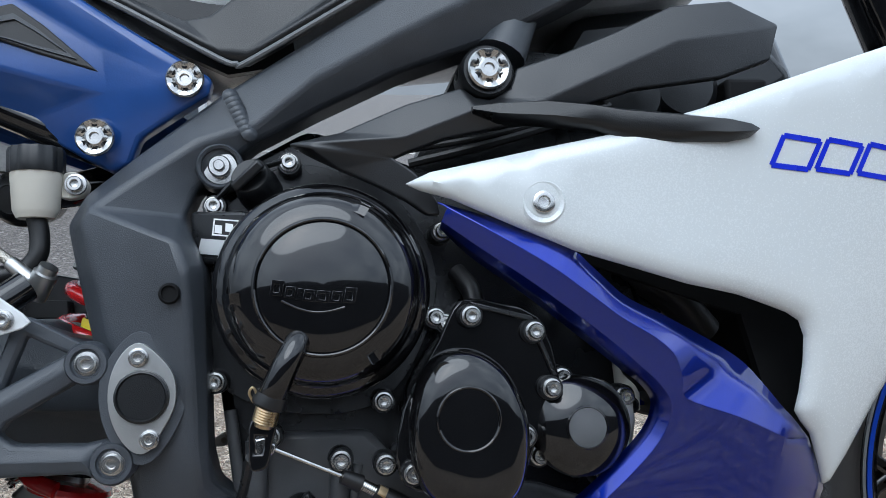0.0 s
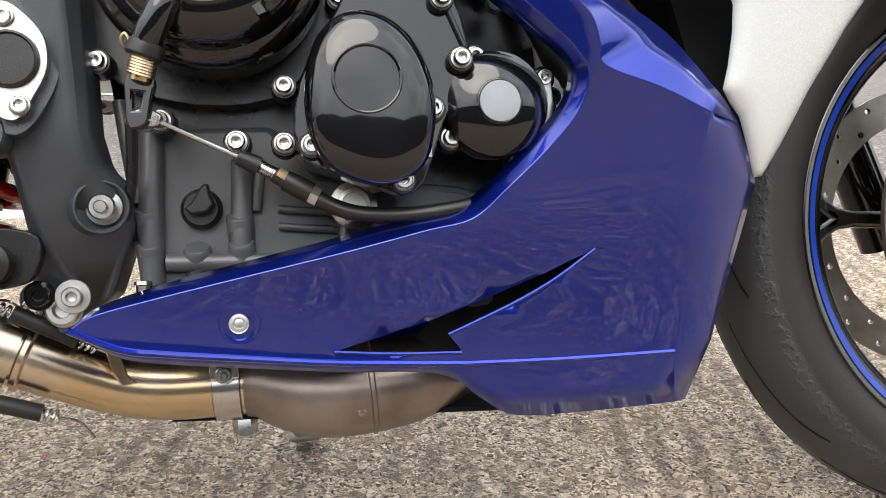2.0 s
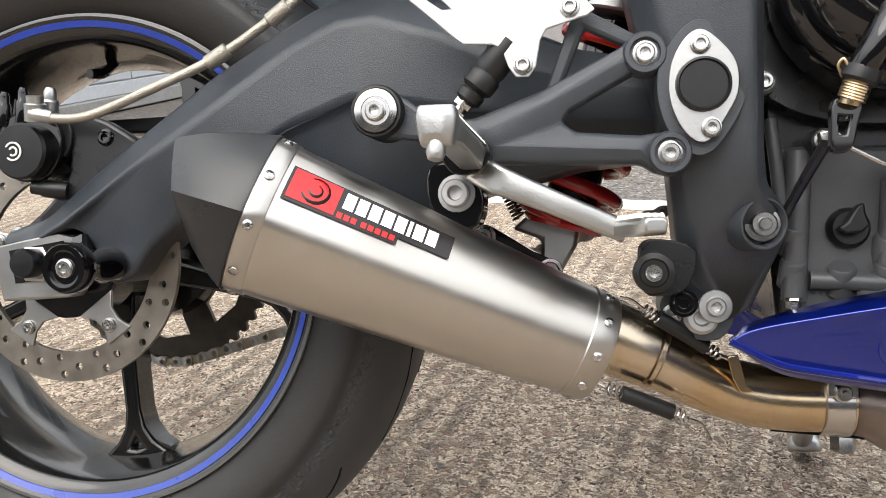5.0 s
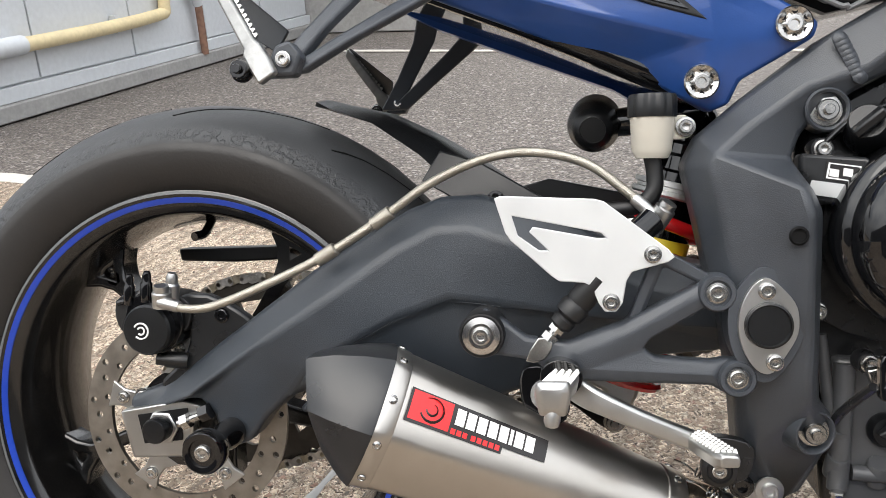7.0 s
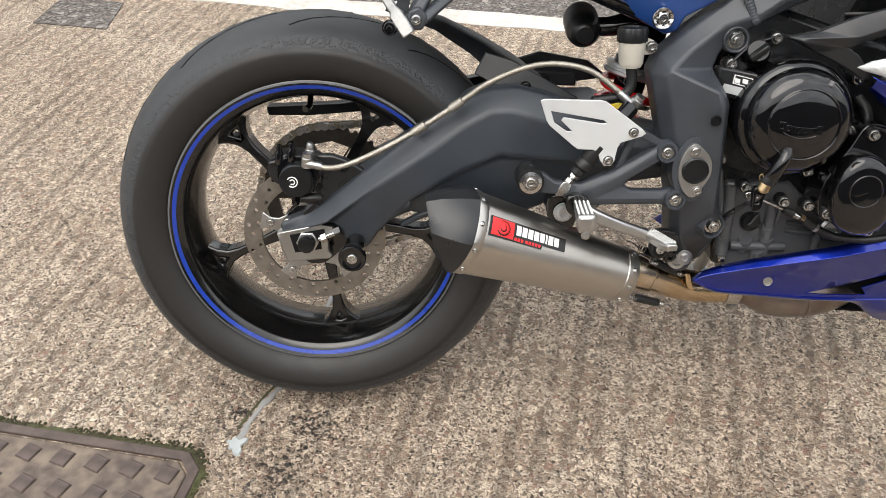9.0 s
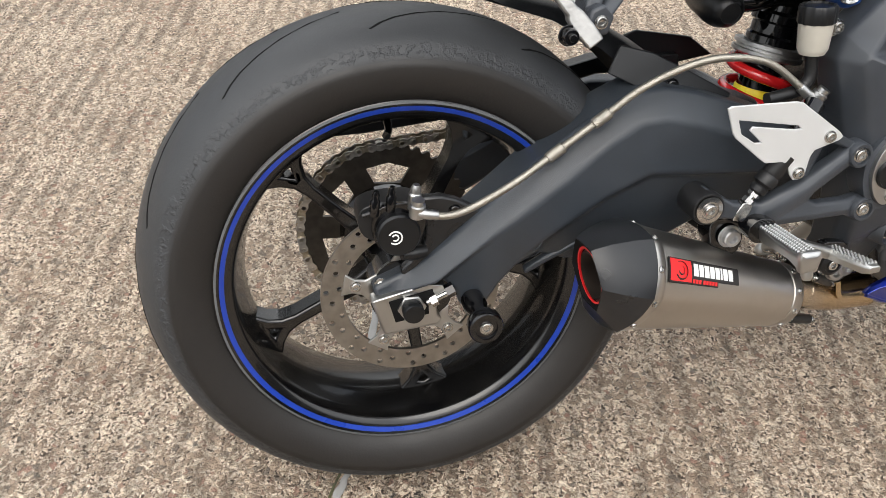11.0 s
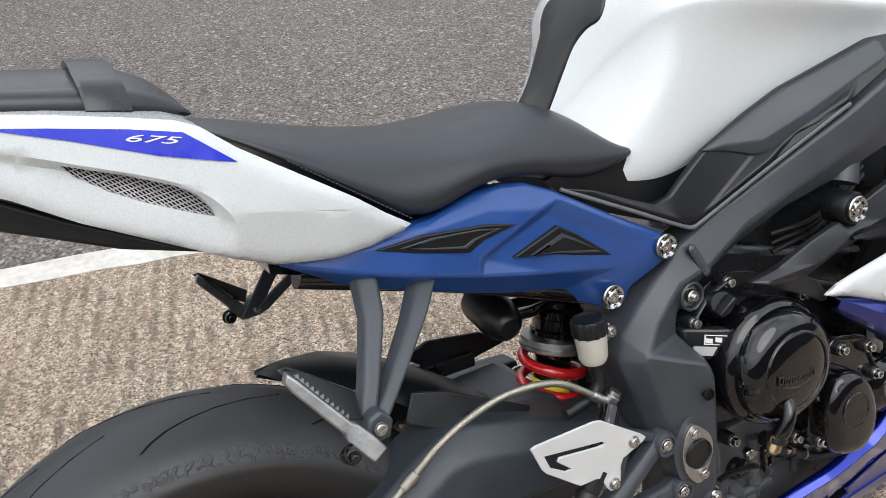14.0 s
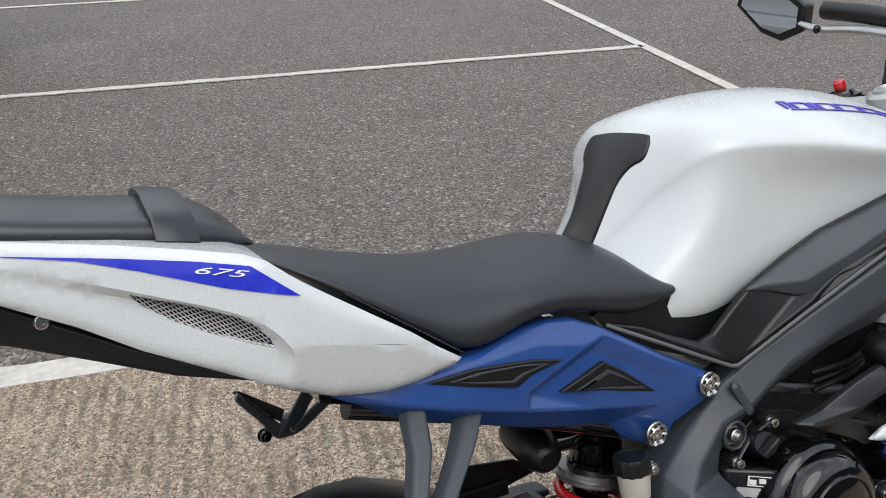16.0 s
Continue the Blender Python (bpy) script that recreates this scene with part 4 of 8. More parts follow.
# front wheel
FRONT = (1.405, 0.0, 0.300)
TYRE_F = [(0.224, 0.044), (0.231, 0.052), (0.243, 0.058), (0.256, 0.061), (0.268, 0.0595), (0.279, 0.053), (0.288, 0.042), (0.295, 0.028), (0.299, 0.014), (0.300, 0.0)]
RIM_F = [(0.231, 0.048), (0.230, 0.052), (0.2265, 0.0535), (0.2150, 0.0490), (0.209, 0.047), (0.204, 0.040), (0.198, 0.02), (0.196, 0.0), (0.198, -0.02), (0.204, -0.040), (0.209, -0.047), (0.2265, -0.0535), (0.231, -0.048), (0.222, -0.036), (0.208, 0.0), (0.222, 0.036)]
STRIPE_F = [(0.2235, 0.0532), (0.2165, 0.0503), (0.2163, 0.0496), (0.2237, 0.0520)]
EDGE_F = [(0.2290, 0.0536), (0.2262, 0.0542), (0.2262, 0.0532), (0.2288, 0.0528)]
front_wheel, front_tyre = wheel("front_wheel", "black five-spoke front wheel with blue rim tape", FRONT, TYRE_F, RIM_F, STRIPE_F, 0.268, (176, 104, 32, -40, -112), 0.197, 11)
part("hub", lathe([(0.02, -0.07), (0.04, -0.065), (0.036, 0.0), (0.04, 0.065), (0.02, 0.07)], FRONT, n=32), M_RIM, front_wheel)
for side in (1, -1):
    fd = part("brake_disc", disc_with_holes((FRONT[0], FRONT[2]), -0.066 * side, 0.155, 0.118, [(0.128, 20, 0.0, 0.0036), (0.145, 20, 0.15, 0.0036)]), M_DISC, front_wheel)
    if side > 0:
        for i in range(5):
            a = radians(72 * i + 40)
            arm = [(0.05, -0.012), (0.122, -0.006), (0.130, 0.0), (0.122, 0.006), (0.05, 0.012)]
            part("carrier_arm", panel([(FRONT[0] + x * math.cos(a) - z * math.sin(a), FRONT[2] + x * math.sin(a) + z * math.cos(a)) for x, z in arm], depth=0.005, y=-0.068), M_BLACK, fd)
            bolt(FRONT[0] + 0.122 * math.cos(a), -0.068, FRONT[2] + 0.122 * math.sin(a), fd, 0.007, 0.004)
fork = part("fork", tube([(1.385, -0.10, 0.28), (1.19, -0.10, 0.80)], 0.027, 20), M_BLACK, bike, "black fork leg")
part("axle_clamp", lathe([(0.032, 0.055), (0.034, 0.06), (0.034, 0.13), (0.024, 0.135), (0.016, 0.13)], FRONT, n=28), M_BLACK, fork)
part("fork", tube([(1.385, 0.10, 0.28), (1.19, 0.10, 0.80)], 0.027, 20), M_BLACK, bike, "black fork leg")
fcal = part("front_caliper", panel([(1.285, 0.33), (1.30, 0.40), (1.34, 0.43), (1.37, 0.40), (1.35, 0.32), (1.31, 0.30)], depth=0.05, y=-0.125), M_BLACK, fork, "black radial brake caliper", bevel=0.006)
for x, z in ((1.300, 0.345), (1.335, 0.412)):
    bolt(x, -0.125, z, fcal, 0.007, 0.006, mat=M_STEEL)

# ---- frame ----
frame_body = part("main_frame", panel(
    [(0.590, 0.668, -0.146), (0.640, 0.697, -0.158), (0.700, 0.728, -0.178), (0.800, 0.780, -0.214), (0.930, 0.845, -0.240), (0.980, 0.800, -0.240), (0.880, 0.735, -0.222), (0.800, 0.700, -0.196), (0.730, 0.680, -0.176), (0.665, 0.652, -0.162), (0.618, 0.628, -0.158),
     (0.596, 0.612, -0.152), (0.573, 0.592, -0.154), (0.564, 0.570, -0.158), (0.5755, 0.545, -0.188), (0.5815, 0.530, -0.190), (0.583, 0.400, -0.184), (0.587, 0.376, -0.174), (0.601, 0.360, -0.160), (0.602, 0.334, -0.152), (0.582, 0.286, -0.138), (0.560, 0.272, -0.130), (0.536, 0.272, -0.128), (0.524, 0.290, -0.130),
     (0.530, 0.320, -0.138), (0.522, 0.385, -0.155), (0.510, 0.440, -0.163), (0.500, 0.478, -0.163), (0.487, 0.535, -0.160), (0.480, 0.566, -0.155), (0.492, 0.590, -0.150), (0.530, 0.622, -0.146)],
    inner=[[(0.492, 0.590, -0.150), (0.5015, 0.575, -0.184), (0.5655, 0.547, -0.207), (0.5755, 0.545, -0.188)], [(0.5655, 0.547, -0.207), (0.5715, 0.528, -0.207), (0.5730, 0.470, -0.201), (0.5730, 0.400, -0.192), (0.576, 0.372, -0.184)],
           [(0.5015, 0.575, -0.184), (0.530, 0.598, -0.170), (0.575, 0.628, -0.162), (0.618, 0.628, -0.158)], [(0.5015, 0.575, -0.184), (0.496, 0.566, -0.182), (0.503, 0.540, -0.186), (0.518, 0.470, -0.186), (0.527, 0.400, -0.180), (0.541, 0.330, -0.156), (0.560, 0.290, -0.138)],
           [(0.665, 0.652, -0.162), (0.660, 0.672, -0.176), (0.730, 0.706, -0.196), (0.830, 0.748, -0.224)], [(0.618, 0.640, -0.166), (0.660, 0.672, -0.176)]],
    depth=0.045), M_FRAME, bike, "dark grey satin cast aluminium main frame", bevel=0.0045, seg=3)
# raised weld bead where the beam meets the pivot casting
bead = bmesh.new()
for i in range(9):
    s = i / 8
    lathe([(0.0002, -0.004), (0.0055, -0.002), (0.0065, 0.001), (0.004, 0.0035), (0.0002, 0.0045)], (0.599 + 0.014 * s, -0.158 - 0.004 * s, 0.664 - 0.030 * s), (0.2, -1, 0.2), 14, bead)
part("weld_bead", bead, M_FRAME, frame_body)
# round bore in the casting, socketed lower lug and its fixings
# matt black puts the bore's shade into its colour
part("frame_bore", lathe([(0.0075, 0.0), (0.0062, 0.0022), (0.0055, 0.0022), (0.005, -0.008), (0.0002, -0.008)], (0.560, -0.2062, 0.5116), n=20), M_VOID, frame_body)
lug = part("engine_lug", lathe([(0.0205, -0.030), (0.0190, -0.003), (0.0180, 0.0), (0.0168, 0.0002), (0.0155, -0.0015), (0.0148, -0.012), (0.0002, -0.012)], (0.5845, -0.173, 0.348), (0.38, -1, -0.05), n=32), M_FRAME, frame_body)
bolt(0.5845, -0.164, 0.348, lug, 0.0090, 0.010, 1.4, False)
lug2 = part("engine_lug", lathe([(0.0185, -0.02), (0.0175, 0.001), (0.0160, 0.0025), (0.0140, 0.001), (0.0135, -0.006), (0.0002, -0.006)], (0.5905, -0.160, 0.609), n=32), M_FRAME, frame_body)
bolt(0.5905, -0.154, 0.609, lug2, 0.0085, 0.010, 1.55, False)
part("frame_lug", panel(curve_loop([(0.518, 0.292), (0.530, 0.300), (0.560, 0.290), (0.572, 0.280), (0.560, 0.262), (0.535, 0.264), (0.520, 0.276)], 3), depth=0.045, y=-0.132), M_FRAME, frame_body, bevel=0.004)
bolt(0.547, -0.132, 0.279, frame_body, 0.0115, 0.008, 1.15, True, M_ALU)
bolt(0.526, -0.131, 0.281, frame_body, 0.006, 0.005, 1.3, True, M_STEEL)

# swingarm pivot plate with its cap and two screws
plate = part("pivot_plate", panel(curve_loop([(0.534, 0.476), (0.546, 0.468), (0.557, 0.453), (0.558, 0.433), (0.549, 0.415), (0.540, 0.402), (0.530, 0.402), (0.520, 0.414), (0.514, 0.432), (0.515, 0.452), (0.523, 0.469)], 4), depth=0.014, y=-0.2010), M_ALU, frame_body, "silver lozenge-shaped pivot plate", bevel=0.002)
part("pivot_plate_seat", panel(curve_loop([(0.534, 0.484), (0.550, 0.474), (0.563, 0.455), (0.564, 0.431), (0.554, 0.409), (0.541, 0.394), (0.528, 0.394), (0.514, 0.409), (0.507, 0.431), (0.508, 0.455), (0.520, 0.475)], 4), depth=0.030, y=-0.1950), M_FRAME, frame_body, bevel=0.003)
part("pivot_cap", lathe([(0.0185, 0.0), (0.018, 0.003), (0.0165, 0.0038), (0.0155, 0.002), (0.0002, 0.002)], (0.536, -0.2010, 0.439), n=36), M_PLASTIC, plate, "black round plastic cap")
for x, z in ((0.534, 0.466), (0.541, 0.410)):
    bolt(x, -0.2010, z, plate, 0.0055, 0.004, 1.25)
for ob in [plate, *(o for o in frame_body.children if o.name.startswith("pivot_plate_seat"))]:
    ob.matrix_basis = Matrix.Translation((0.0045, 0.0, 0.0025))

# ---- swingarm ----
swing = part("swingarm", panel(
    [(-0.048, 0.336, -0.121), (-0.046, 0.347, -0.119), (0.0, 0.364, -0.117), (0.05, 0.402, -0.122), (0.107, 0.444, -0.120), (0.153, 0.478, -0.118), (0.197, 0.506, -0.114), (0.238, 0.530, -0.112), (0.268, 0.541, -0.110), (0.305, 0.543, -0.112), (0.345, 0.533, -0.116), (0.40, 0.512, -0.115), (0.46, 0.487, -0.115), (0.55, 0.470, -0.111),
     (0.55, 0.405, -0.107), (0.46, 0.395, -0.107), (0.38, 0.375, -0.103), (0.30, 0.345, -0.108), (0.24, 0.335, -0.110), (0.185, 0.345, -0.116), (0.150, 0.362, -0.122), (0.122, 0.352, -0.128), (0.100, 0.332, -0.130), (0.084, 0.309, -0.130), (0.066, 0.302, -0.130), (0.052, 0.311, -0.130), (0.046, 0.335, -0.130), (0.030, 0.351, -0.130), (0.010, 0.345, -0.124), (-0.030, 0.331, -0.123)],
    inner=[[(-0.030, 0.331, -0.126), (0.026, 0.353, -0.143), (0.108, 0.412, -0.144), (0.175, 0.456, -0.142), (0.229, 0.494, -0.138), (0.266, 0.513, -0.136), (0.297, 0.514, -0.138), (0.347, 0.498, -0.142), (0.400, 0.478, -0.136), (0.460, 0.460, -0.134), (0.550, 0.448, -0.130)],
           [(0.122, 0.352, -0.132), (0.150, 0.388, -0.143), (0.227, 0.431, -0.141), (0.280, 0.451, -0.140), (0.310, 0.448, -0.141), (0.380, 0.438, -0.136), (0.460, 0.430, -0.134), (0.550, 0.425, -0.130)],
           [(0.152, 0.383, -0.136), (0.228, 0.426, -0.134), (0.281, 0.446, -0.133), (0.310, 0.443, -0.133), (0.380, 0.433, -0.128), (0.460, 0.425, -0.126)]],
    depth=0.062), M_SWING, bike, "dark grey gull-shaped cast swingarm", bevel=0.012, seg=5)
part("swingarm_rib", panel([(0.132, 0.343), (0.160, 0.358), (0.215, 0.378), (0.215, 0.371), (0.165, 0.350), (0.134, 0.336)], depth=0.012, y=-0.124), M_SWING, swing, bevel=0.003)
part("swingarm_cross", box(0.34, 0.46, -0.07, 0.10, 0.40, 0.50), M_SWING, swing, bevel=0.02)
part("swingarm_left", panel([(-0.05, 0.33), (0.0, 0.35), (0.15, 0.42), (0.30, 0.49), (0.5, 0.47), (0.5, 0.41), (0.3, 0.42), (0.15, 0.36), (0.0, 0.29), (-0.05, 0.30)], depth=0.04, y=0.115), M_SWING, swing, bevel=0.008)

# axle block, nut, adjuster and paddock bobbin
block = part("axle_block", panel([(-0.046, 0.337), (0.020, 0.350), (0.042, 0.345), (0.042, 0.334), (0.030, 0.326), (0.030, 0.308), (0.036, 0.300), (0.030, 0.294), (-0.034, 0.290)], depth=0.022, y=-0.127), M_ALU, swing, "machined aluminium axle adjuster block", bevel=0.0025)
# black plate on the block's face: the slot's shade put into colour
part("axle_slot", panel([(-0.026, 0.3345), (0.026, 0.3430), (0.028, 0.3330), (0.020, 0.3260), (0.020, 0.3110), (-0.020, 0.3060)], depth=0.002, y=-0.1282), M_VOID, block, "black plate for the shaded slot round the axle nut")
part("axle_collar", lathe([(0.017, 0.0), (0.017, 0.004), (0.0155, 0.005), (0.015, 0.005)], (0.0, -0.127, 0.323), n=6), M_ALU, block)
part("axle_nut_cap", lathe([(0.0125, 0.0), (0.0125, 0.016), (0.011, 0.0185), (0.0002, 0.019)], (0.0, -0.129, 0.324), n=26), M_PLASTIC, block, "black plastic cap on the axle nut")
part("adjuster_bolt", tube([(0.018, -0.131, 0.328), (0.046, -0.131, 0.339)], 0.0042, 10), M_STEEL, block)
part("adjuster_nut", lathe([(0.008, -0.004), (0.008, 0.004)], (0.026, -0.131, 0.331), (0.93, 0, 0.37), 6), M_STEEL, block)
part("adjuster_head", lathe([(0.0085, -0.005), (0.0085, 0.005)], (0.046, -0.130, 0.340), (0.93, 0, 0.37), 6), M_BLACK, block)
bob = part("paddock_bobbin", lathe([(0.014, 0.0), (0.014, 0.018), (0.0115, 0.026), (0.0105, 0.036), (0.0125, 0.046), (0.0185, 0.050), (0.020, 0.053), (0.020, 0.064), (0.018, 0.067), (0.0155, 0.067), (0.013, 0.0665), (0.0125, 0.064), (0.0095, 0.064)], (0.070, -0.122, 0.322), n=36), M_BLACK, swing, "black nylon paddock bobbin with a socket screw")
bolt(0.070, -0.186, 0.322, bob, 0.0065, 0.003, 1.2)

# ---- rear caliper ----
cal = part("rear_caliper", panel(curve_loop([(-0.036, 0.428), (-0.030, 0.452), (-0.004, 0.458), (0.018, 0.450), (0.024, 0.428), (0.012, 0.404), (-0.012, 0.398), (-0.030, 0.408)], 3), depth=0.045, y=-0.128), M_BLACK, bike, "black two-piston rear brake caliper", bevel=0.006, seg=3)
part("caliper_piston_cap", lathe([(0.0245, 0.0), (0.0245, 0.010), (0.0225, 0.0125), (0.0002, 0.013)], (-0.008, -0.128, 0.424), n=36), M_PLASTIC, cal)
badge = bmesh.new()
for a0, a1, r in ((-2.3, 2.6, 0.0075), (-2.3, 2.6, 0.0035)):
    tube([(-0.0125 + r * math.cos(a0 + (a1 - a0) * i / 10), -0.1415, 0.4235 + r * math.sin(a0 + (a1 - a0) * i / 10)) for i in range(11)], 0.0009, 6, 2, badge)
part("caliper_badge", badge, M_LABELW, cal, "plain white ring mark")
part("caliper_body", panel(curve_loop([(-0.050, 0.440), (-0.042, 0.455), (-0.012, 0.459), (0.022, 0.453), (0.030, 0.438), (0.020, 0.418), (-0.020, 0.410), (-0.044, 0.420)], 3), depth=0.040, y=-0.122), M_RUBBER, cal, bevel=0.006, seg=3)
part("caliper_bridge", panel([(-0.046, 0.450), (-0.026, 0.457), (0.010, 0.456), (0.024, 0.450), (0.014, 0.440), (-0.034, 0.440)], depth=0.030, y=-0.104), M_RUBBER, cal, bevel=0.005)
part("caliper_bracket", panel(curve_loop([(0.010, 0.452), (0.045, 0.456), (0.078, 0.440), (0.092, 0.424), (0.066, 0.392), (0.030, 0.362), (0.002, 0.352), (-0.006, 0.370), (0.018, 0.392), (0.026, 0.424)], 2), depth=0.014, y=-0.118), M_CASE, cal, bevel=0.003)
for x, z, r in ((-0.030, 0.461, 0.0055), (-0.012, 0.464, 0.0058), (0.014, 0.463, 0.0075)):
    part("caliper_fitting", lathe([(r, -0.014), (r, 0.004), (r * 0.75, 0.006), (r * 0.75, 0.012), (r * 0.5, 0.016)], (x, -0.128, z), (0.15, -0.15, 1), 14), M_BLACK if r < 0.007 else M_ALU, cal)
part("slide_pin", lathe([(0.0075, -0.014), (0.0080, -0.010), (0.0080, 0.006), (0.0065, 0.008), (0.0060, 0.016)], (0.010, -0.122, 0.392), (-1, -0.3, 0.12), 18), M_RUBBER, cal)
part("pad_spring", tube([(-0.045, -0.125, 0.448), (-0.030, -0.125, 0.452), (-0.022, -0.12, 0.458)], 0.003, 8), M_CASE, cal)
bolt(0.060, -0.117, 0.436, cal, 0.006, 0.004, 1.3, True, M_BLACK)
bolt(-0.030, -0.112, 0.352, cal, 0.0055, 0.004, 1.5)

# ---- braided brake hose ----
HOSE = [(0.008, -0.150, 0.446), (0.034, -0.154, 0.441), (0.062, -0.151, 0.444), (0.112, -0.146, 0.464), (0.165, -0.135, 0.490), (0.218, -0.134, 0.523), (0.262, -0.138, 0.553), (0.310, -0.145, 0.574), (0.354, -0.150, 0.580), (0.400, -0.152, 0.570), (0.436, -0.154, 0.544), (0.455, -0.156, 0.527)]
hose = part("brake_hose", tube(HOSE, 0.0042, 12, 8), M_BRAID, bike, "braided steel rear brake hose")
for i, k in ((4, 1), (5, 1)):
    a, b = Vector(HOSE[i]), Vector(HOSE[i + 1])
    w = (b - a).normalized()
    part("hose_clip", lathe([(0.0055, -0.011), (0.0066, -0.010), (0.0066, 0.010), (0.0055, 0.011)], a, w, 16), M_BRAID, hose)
for a, b in ((HOSE[0], HOSE[1]), (HOSE[-1], HOSE[-2])):
    w = (Vector(b) - Vector(a)).normalized()
    part("hose_ferrule", lathe([(0.0040, -0.004), (0.0058, -0.002), (0.0058, 0.018), (0.0050, 0.020)], a, w, 14), M_ALU, hose)
part("banjo", lathe([(0.009, -0.010), (0.009, 0.010), (0.007, 0.011), (0.007, 0.016), (0.0002, 0.0165)], (0.461, -0.155, 0.523), (0.5, -0.3, 0.8), 20), M_ALU, hose)
part("banjo", lathe([(0.009, -0.008), (0.009, 0.006), (0.007, 0.007), (0.007, 0.013)], (0.006, -0.146, 0.449), (0.1, -0.2, 1), 18), M_ALU, hose)

# ---- rear hugger ----
hug_rows = []
for x, z, w, drop in ((0.128, 0.643, 0.006, 0.002), (0.150, 0.637, 0.030, 0.006), (0.200, 0.626, 0.052, 0.012), (0.250, 0.602, 0.068, 0.020), (0.300, 0.572, 0.080, 0.034), (0.340, 0.542, 0.088, 0.046), (0.380, 0.505, 0.092, 0.050), (0.410, 0.46, 0.092, 0.05)):
    hug_rows.append([(x - 0.01, -w, z - drop), (x, -w * 0.72, z - drop * 0.2), (x + 0.004, 0, z), (x, w * 0.72, z - drop * 0.2), (x - 0.01, w, z - drop), (x - 0.012, w * 0.70, z - drop * 0.2 - 0.006), (x, 0, z - 0.006), (x - 0.012, -w * 0.70, z - drop * 0.2 - 0.006)])
hugger = part("rear_hugger", loft(hug_rows), M_PLASTIC, bike, "black plastic rear hugger with a pointed tail", angle=50)
part("hugger_wing", panel([(0.245, 0.556, -0.082), (0.262, 0.585, -0.074), (0.300, 0.574, -0.080), (0.352, 0.545, -0.088), (0.395, 0.520, -0.092), (0.385, 0.495, -0.096), (0.330, 0.515, -0.098), (0.285, 0.535, -0.092)], depth=0.004), M_PLASTIC, hugger, bevel=0.0015)
bolt(0.318, -0.094, 0.538, hugger, 0.006, 0.004, 1.4, True, M_BLACK)
part("chain_guard", panel([(-0.095, 0.475), (0.02, 0.478), (0.10, 0.488), (0.30, 0.528), (0.42, 0.520), (0.42, 0.500), (0.30, 0.505), (0.10, 0.466), (-0.02, 0.459), (-0.092, 0.460)], depth=0.03, y=0.088), M_PLASTIC, hugger, bevel=0.003)
part("hugger_left_wing", panel([(0.32, 0.545), (0.36, 0.556), (0.44, 0.540), (0.475, 0.512), (0.41, 0.504), (0.35, 0.522)], depth=0.006, y=0.10), M_PLASTIC, hugger, bevel=0.002)
bolt(0.5335, -0.140, 0.2900, frame_body, 0.0078, 0.006, 1.35, True, M_BLACK)
bolt(0.5560, -0.142, 0.2880, frame_body, 0.0070, 0.007, 1.75, True, M_ALU)

# ---- exhaust ----
def hexed(a, flat):
    """The share of the radius of a rounded hexagon whose corner points sideways."""
    h = 0.866 / math.cos((a % (math.pi / 3)) - math.pi / 6)
    return 1 + flat * (0.94 * (h ** 4 + 0.866 ** 4 * 0.25) ** 0.25 / (1 + 0.866 ** 4 * 0.25) ** 0.25 * 1.035 - 1)


def oval(c, axis, r, n=72, squash=1.0, flat=0.0):
    u, v, w = axes_of(axis)
    out = []
    for i in range(n):
        a = 2 * math.pi * i / n
        k = hexed(a, flat)
        out.append(Vector(c) + (u * math.cos(a) * squash + v * math.sin(a)) * r * k)
    return out


SA, SB = Vector((0.468, -0.127, 0.2549)), Vector((0.2466, -0.1848, 0.3478))
S_AX = (SB - SA).normalized()


def along(s):
    return SA + (SB - SA) * s


def sil_r(s):
    return 0.0414 + 0.0193 * s


sil = part("silencer", loft([oval(along(s), S_AX, sil_r(s), flat=min(0.42, 0.40 * s)) for s in np.linspace(0, 1.10, 14)]), M_SLEEVE, bike, "brushed titanium silencer sleeve", angle=30)
for s0, s1 in ((-0.01, 0.070), (1.06, 1.132)):
    band = part("silencer_band", loft([oval(along(s), S_AX, sil_r(s) + d, flat=min(0.42, 0.40 * s)) for s, d in ((s0, 0.0003), (s0 + 0.004, 0.0011), (s1 - 0.004, 0.0011), (s1, 0.0003))]), M_BAND, sil, "satin titanium band with rivets", angle=40)
    for i in range(10):
        a = 2 * math.pi * (i + 0.18) / 10
        u, v, w = axes_of(S_AX)
        s = (s0 + s1) / 2
        d = u * math.cos(a) + v * math.sin(a)
        p = along(s) + d * (sil_r(s) * hexed(a, min(0.42, 0.40 * s)) + 0.0012)
        part("rivet", lathe([(0.0040, 0), (0.0037, 0.0010), (0.002, 0.0018), (0.0018, 0.0012), (0.0002, 0.0012)], p, d, 12), M_STEEL, band)
MOUTH, FACE = Vector((0.1780, -0.2045, 0.3715)), Vector((-1, -0.06, -0.14)).normalized()
cap_rows = []
for k, r, deep in ((0.0, sil_r(1.12) + 0.0022, 0.0), (0.04, sil_r(1.13) + 0.0022, 0.0), (0.30, 0.0612, 0.0), (0.65, 0.0528, 0.0), (0.94, 0.0430, 0.0), (1.0, 0.0402, 0.0)):
    c = along(1.122).lerp(MOUTH, k)
    pts = oval(c, S_AX, r, flat=0.42 + 0.50 * min(1.0, k * 1.2))
    nrm = S_AX.lerp(FACE, min(1.0, k * 1.02)).normalized()
    cap_rows.append([p - S_AX * ((p - c).dot(nrm) / S_AX.dot(nrm)) - S_AX * deep for p in pts])
endcap = part("end_cap", loft(cap_rows, False), M_ENDCAP, sil, "satin black angular end cap", angle=24)


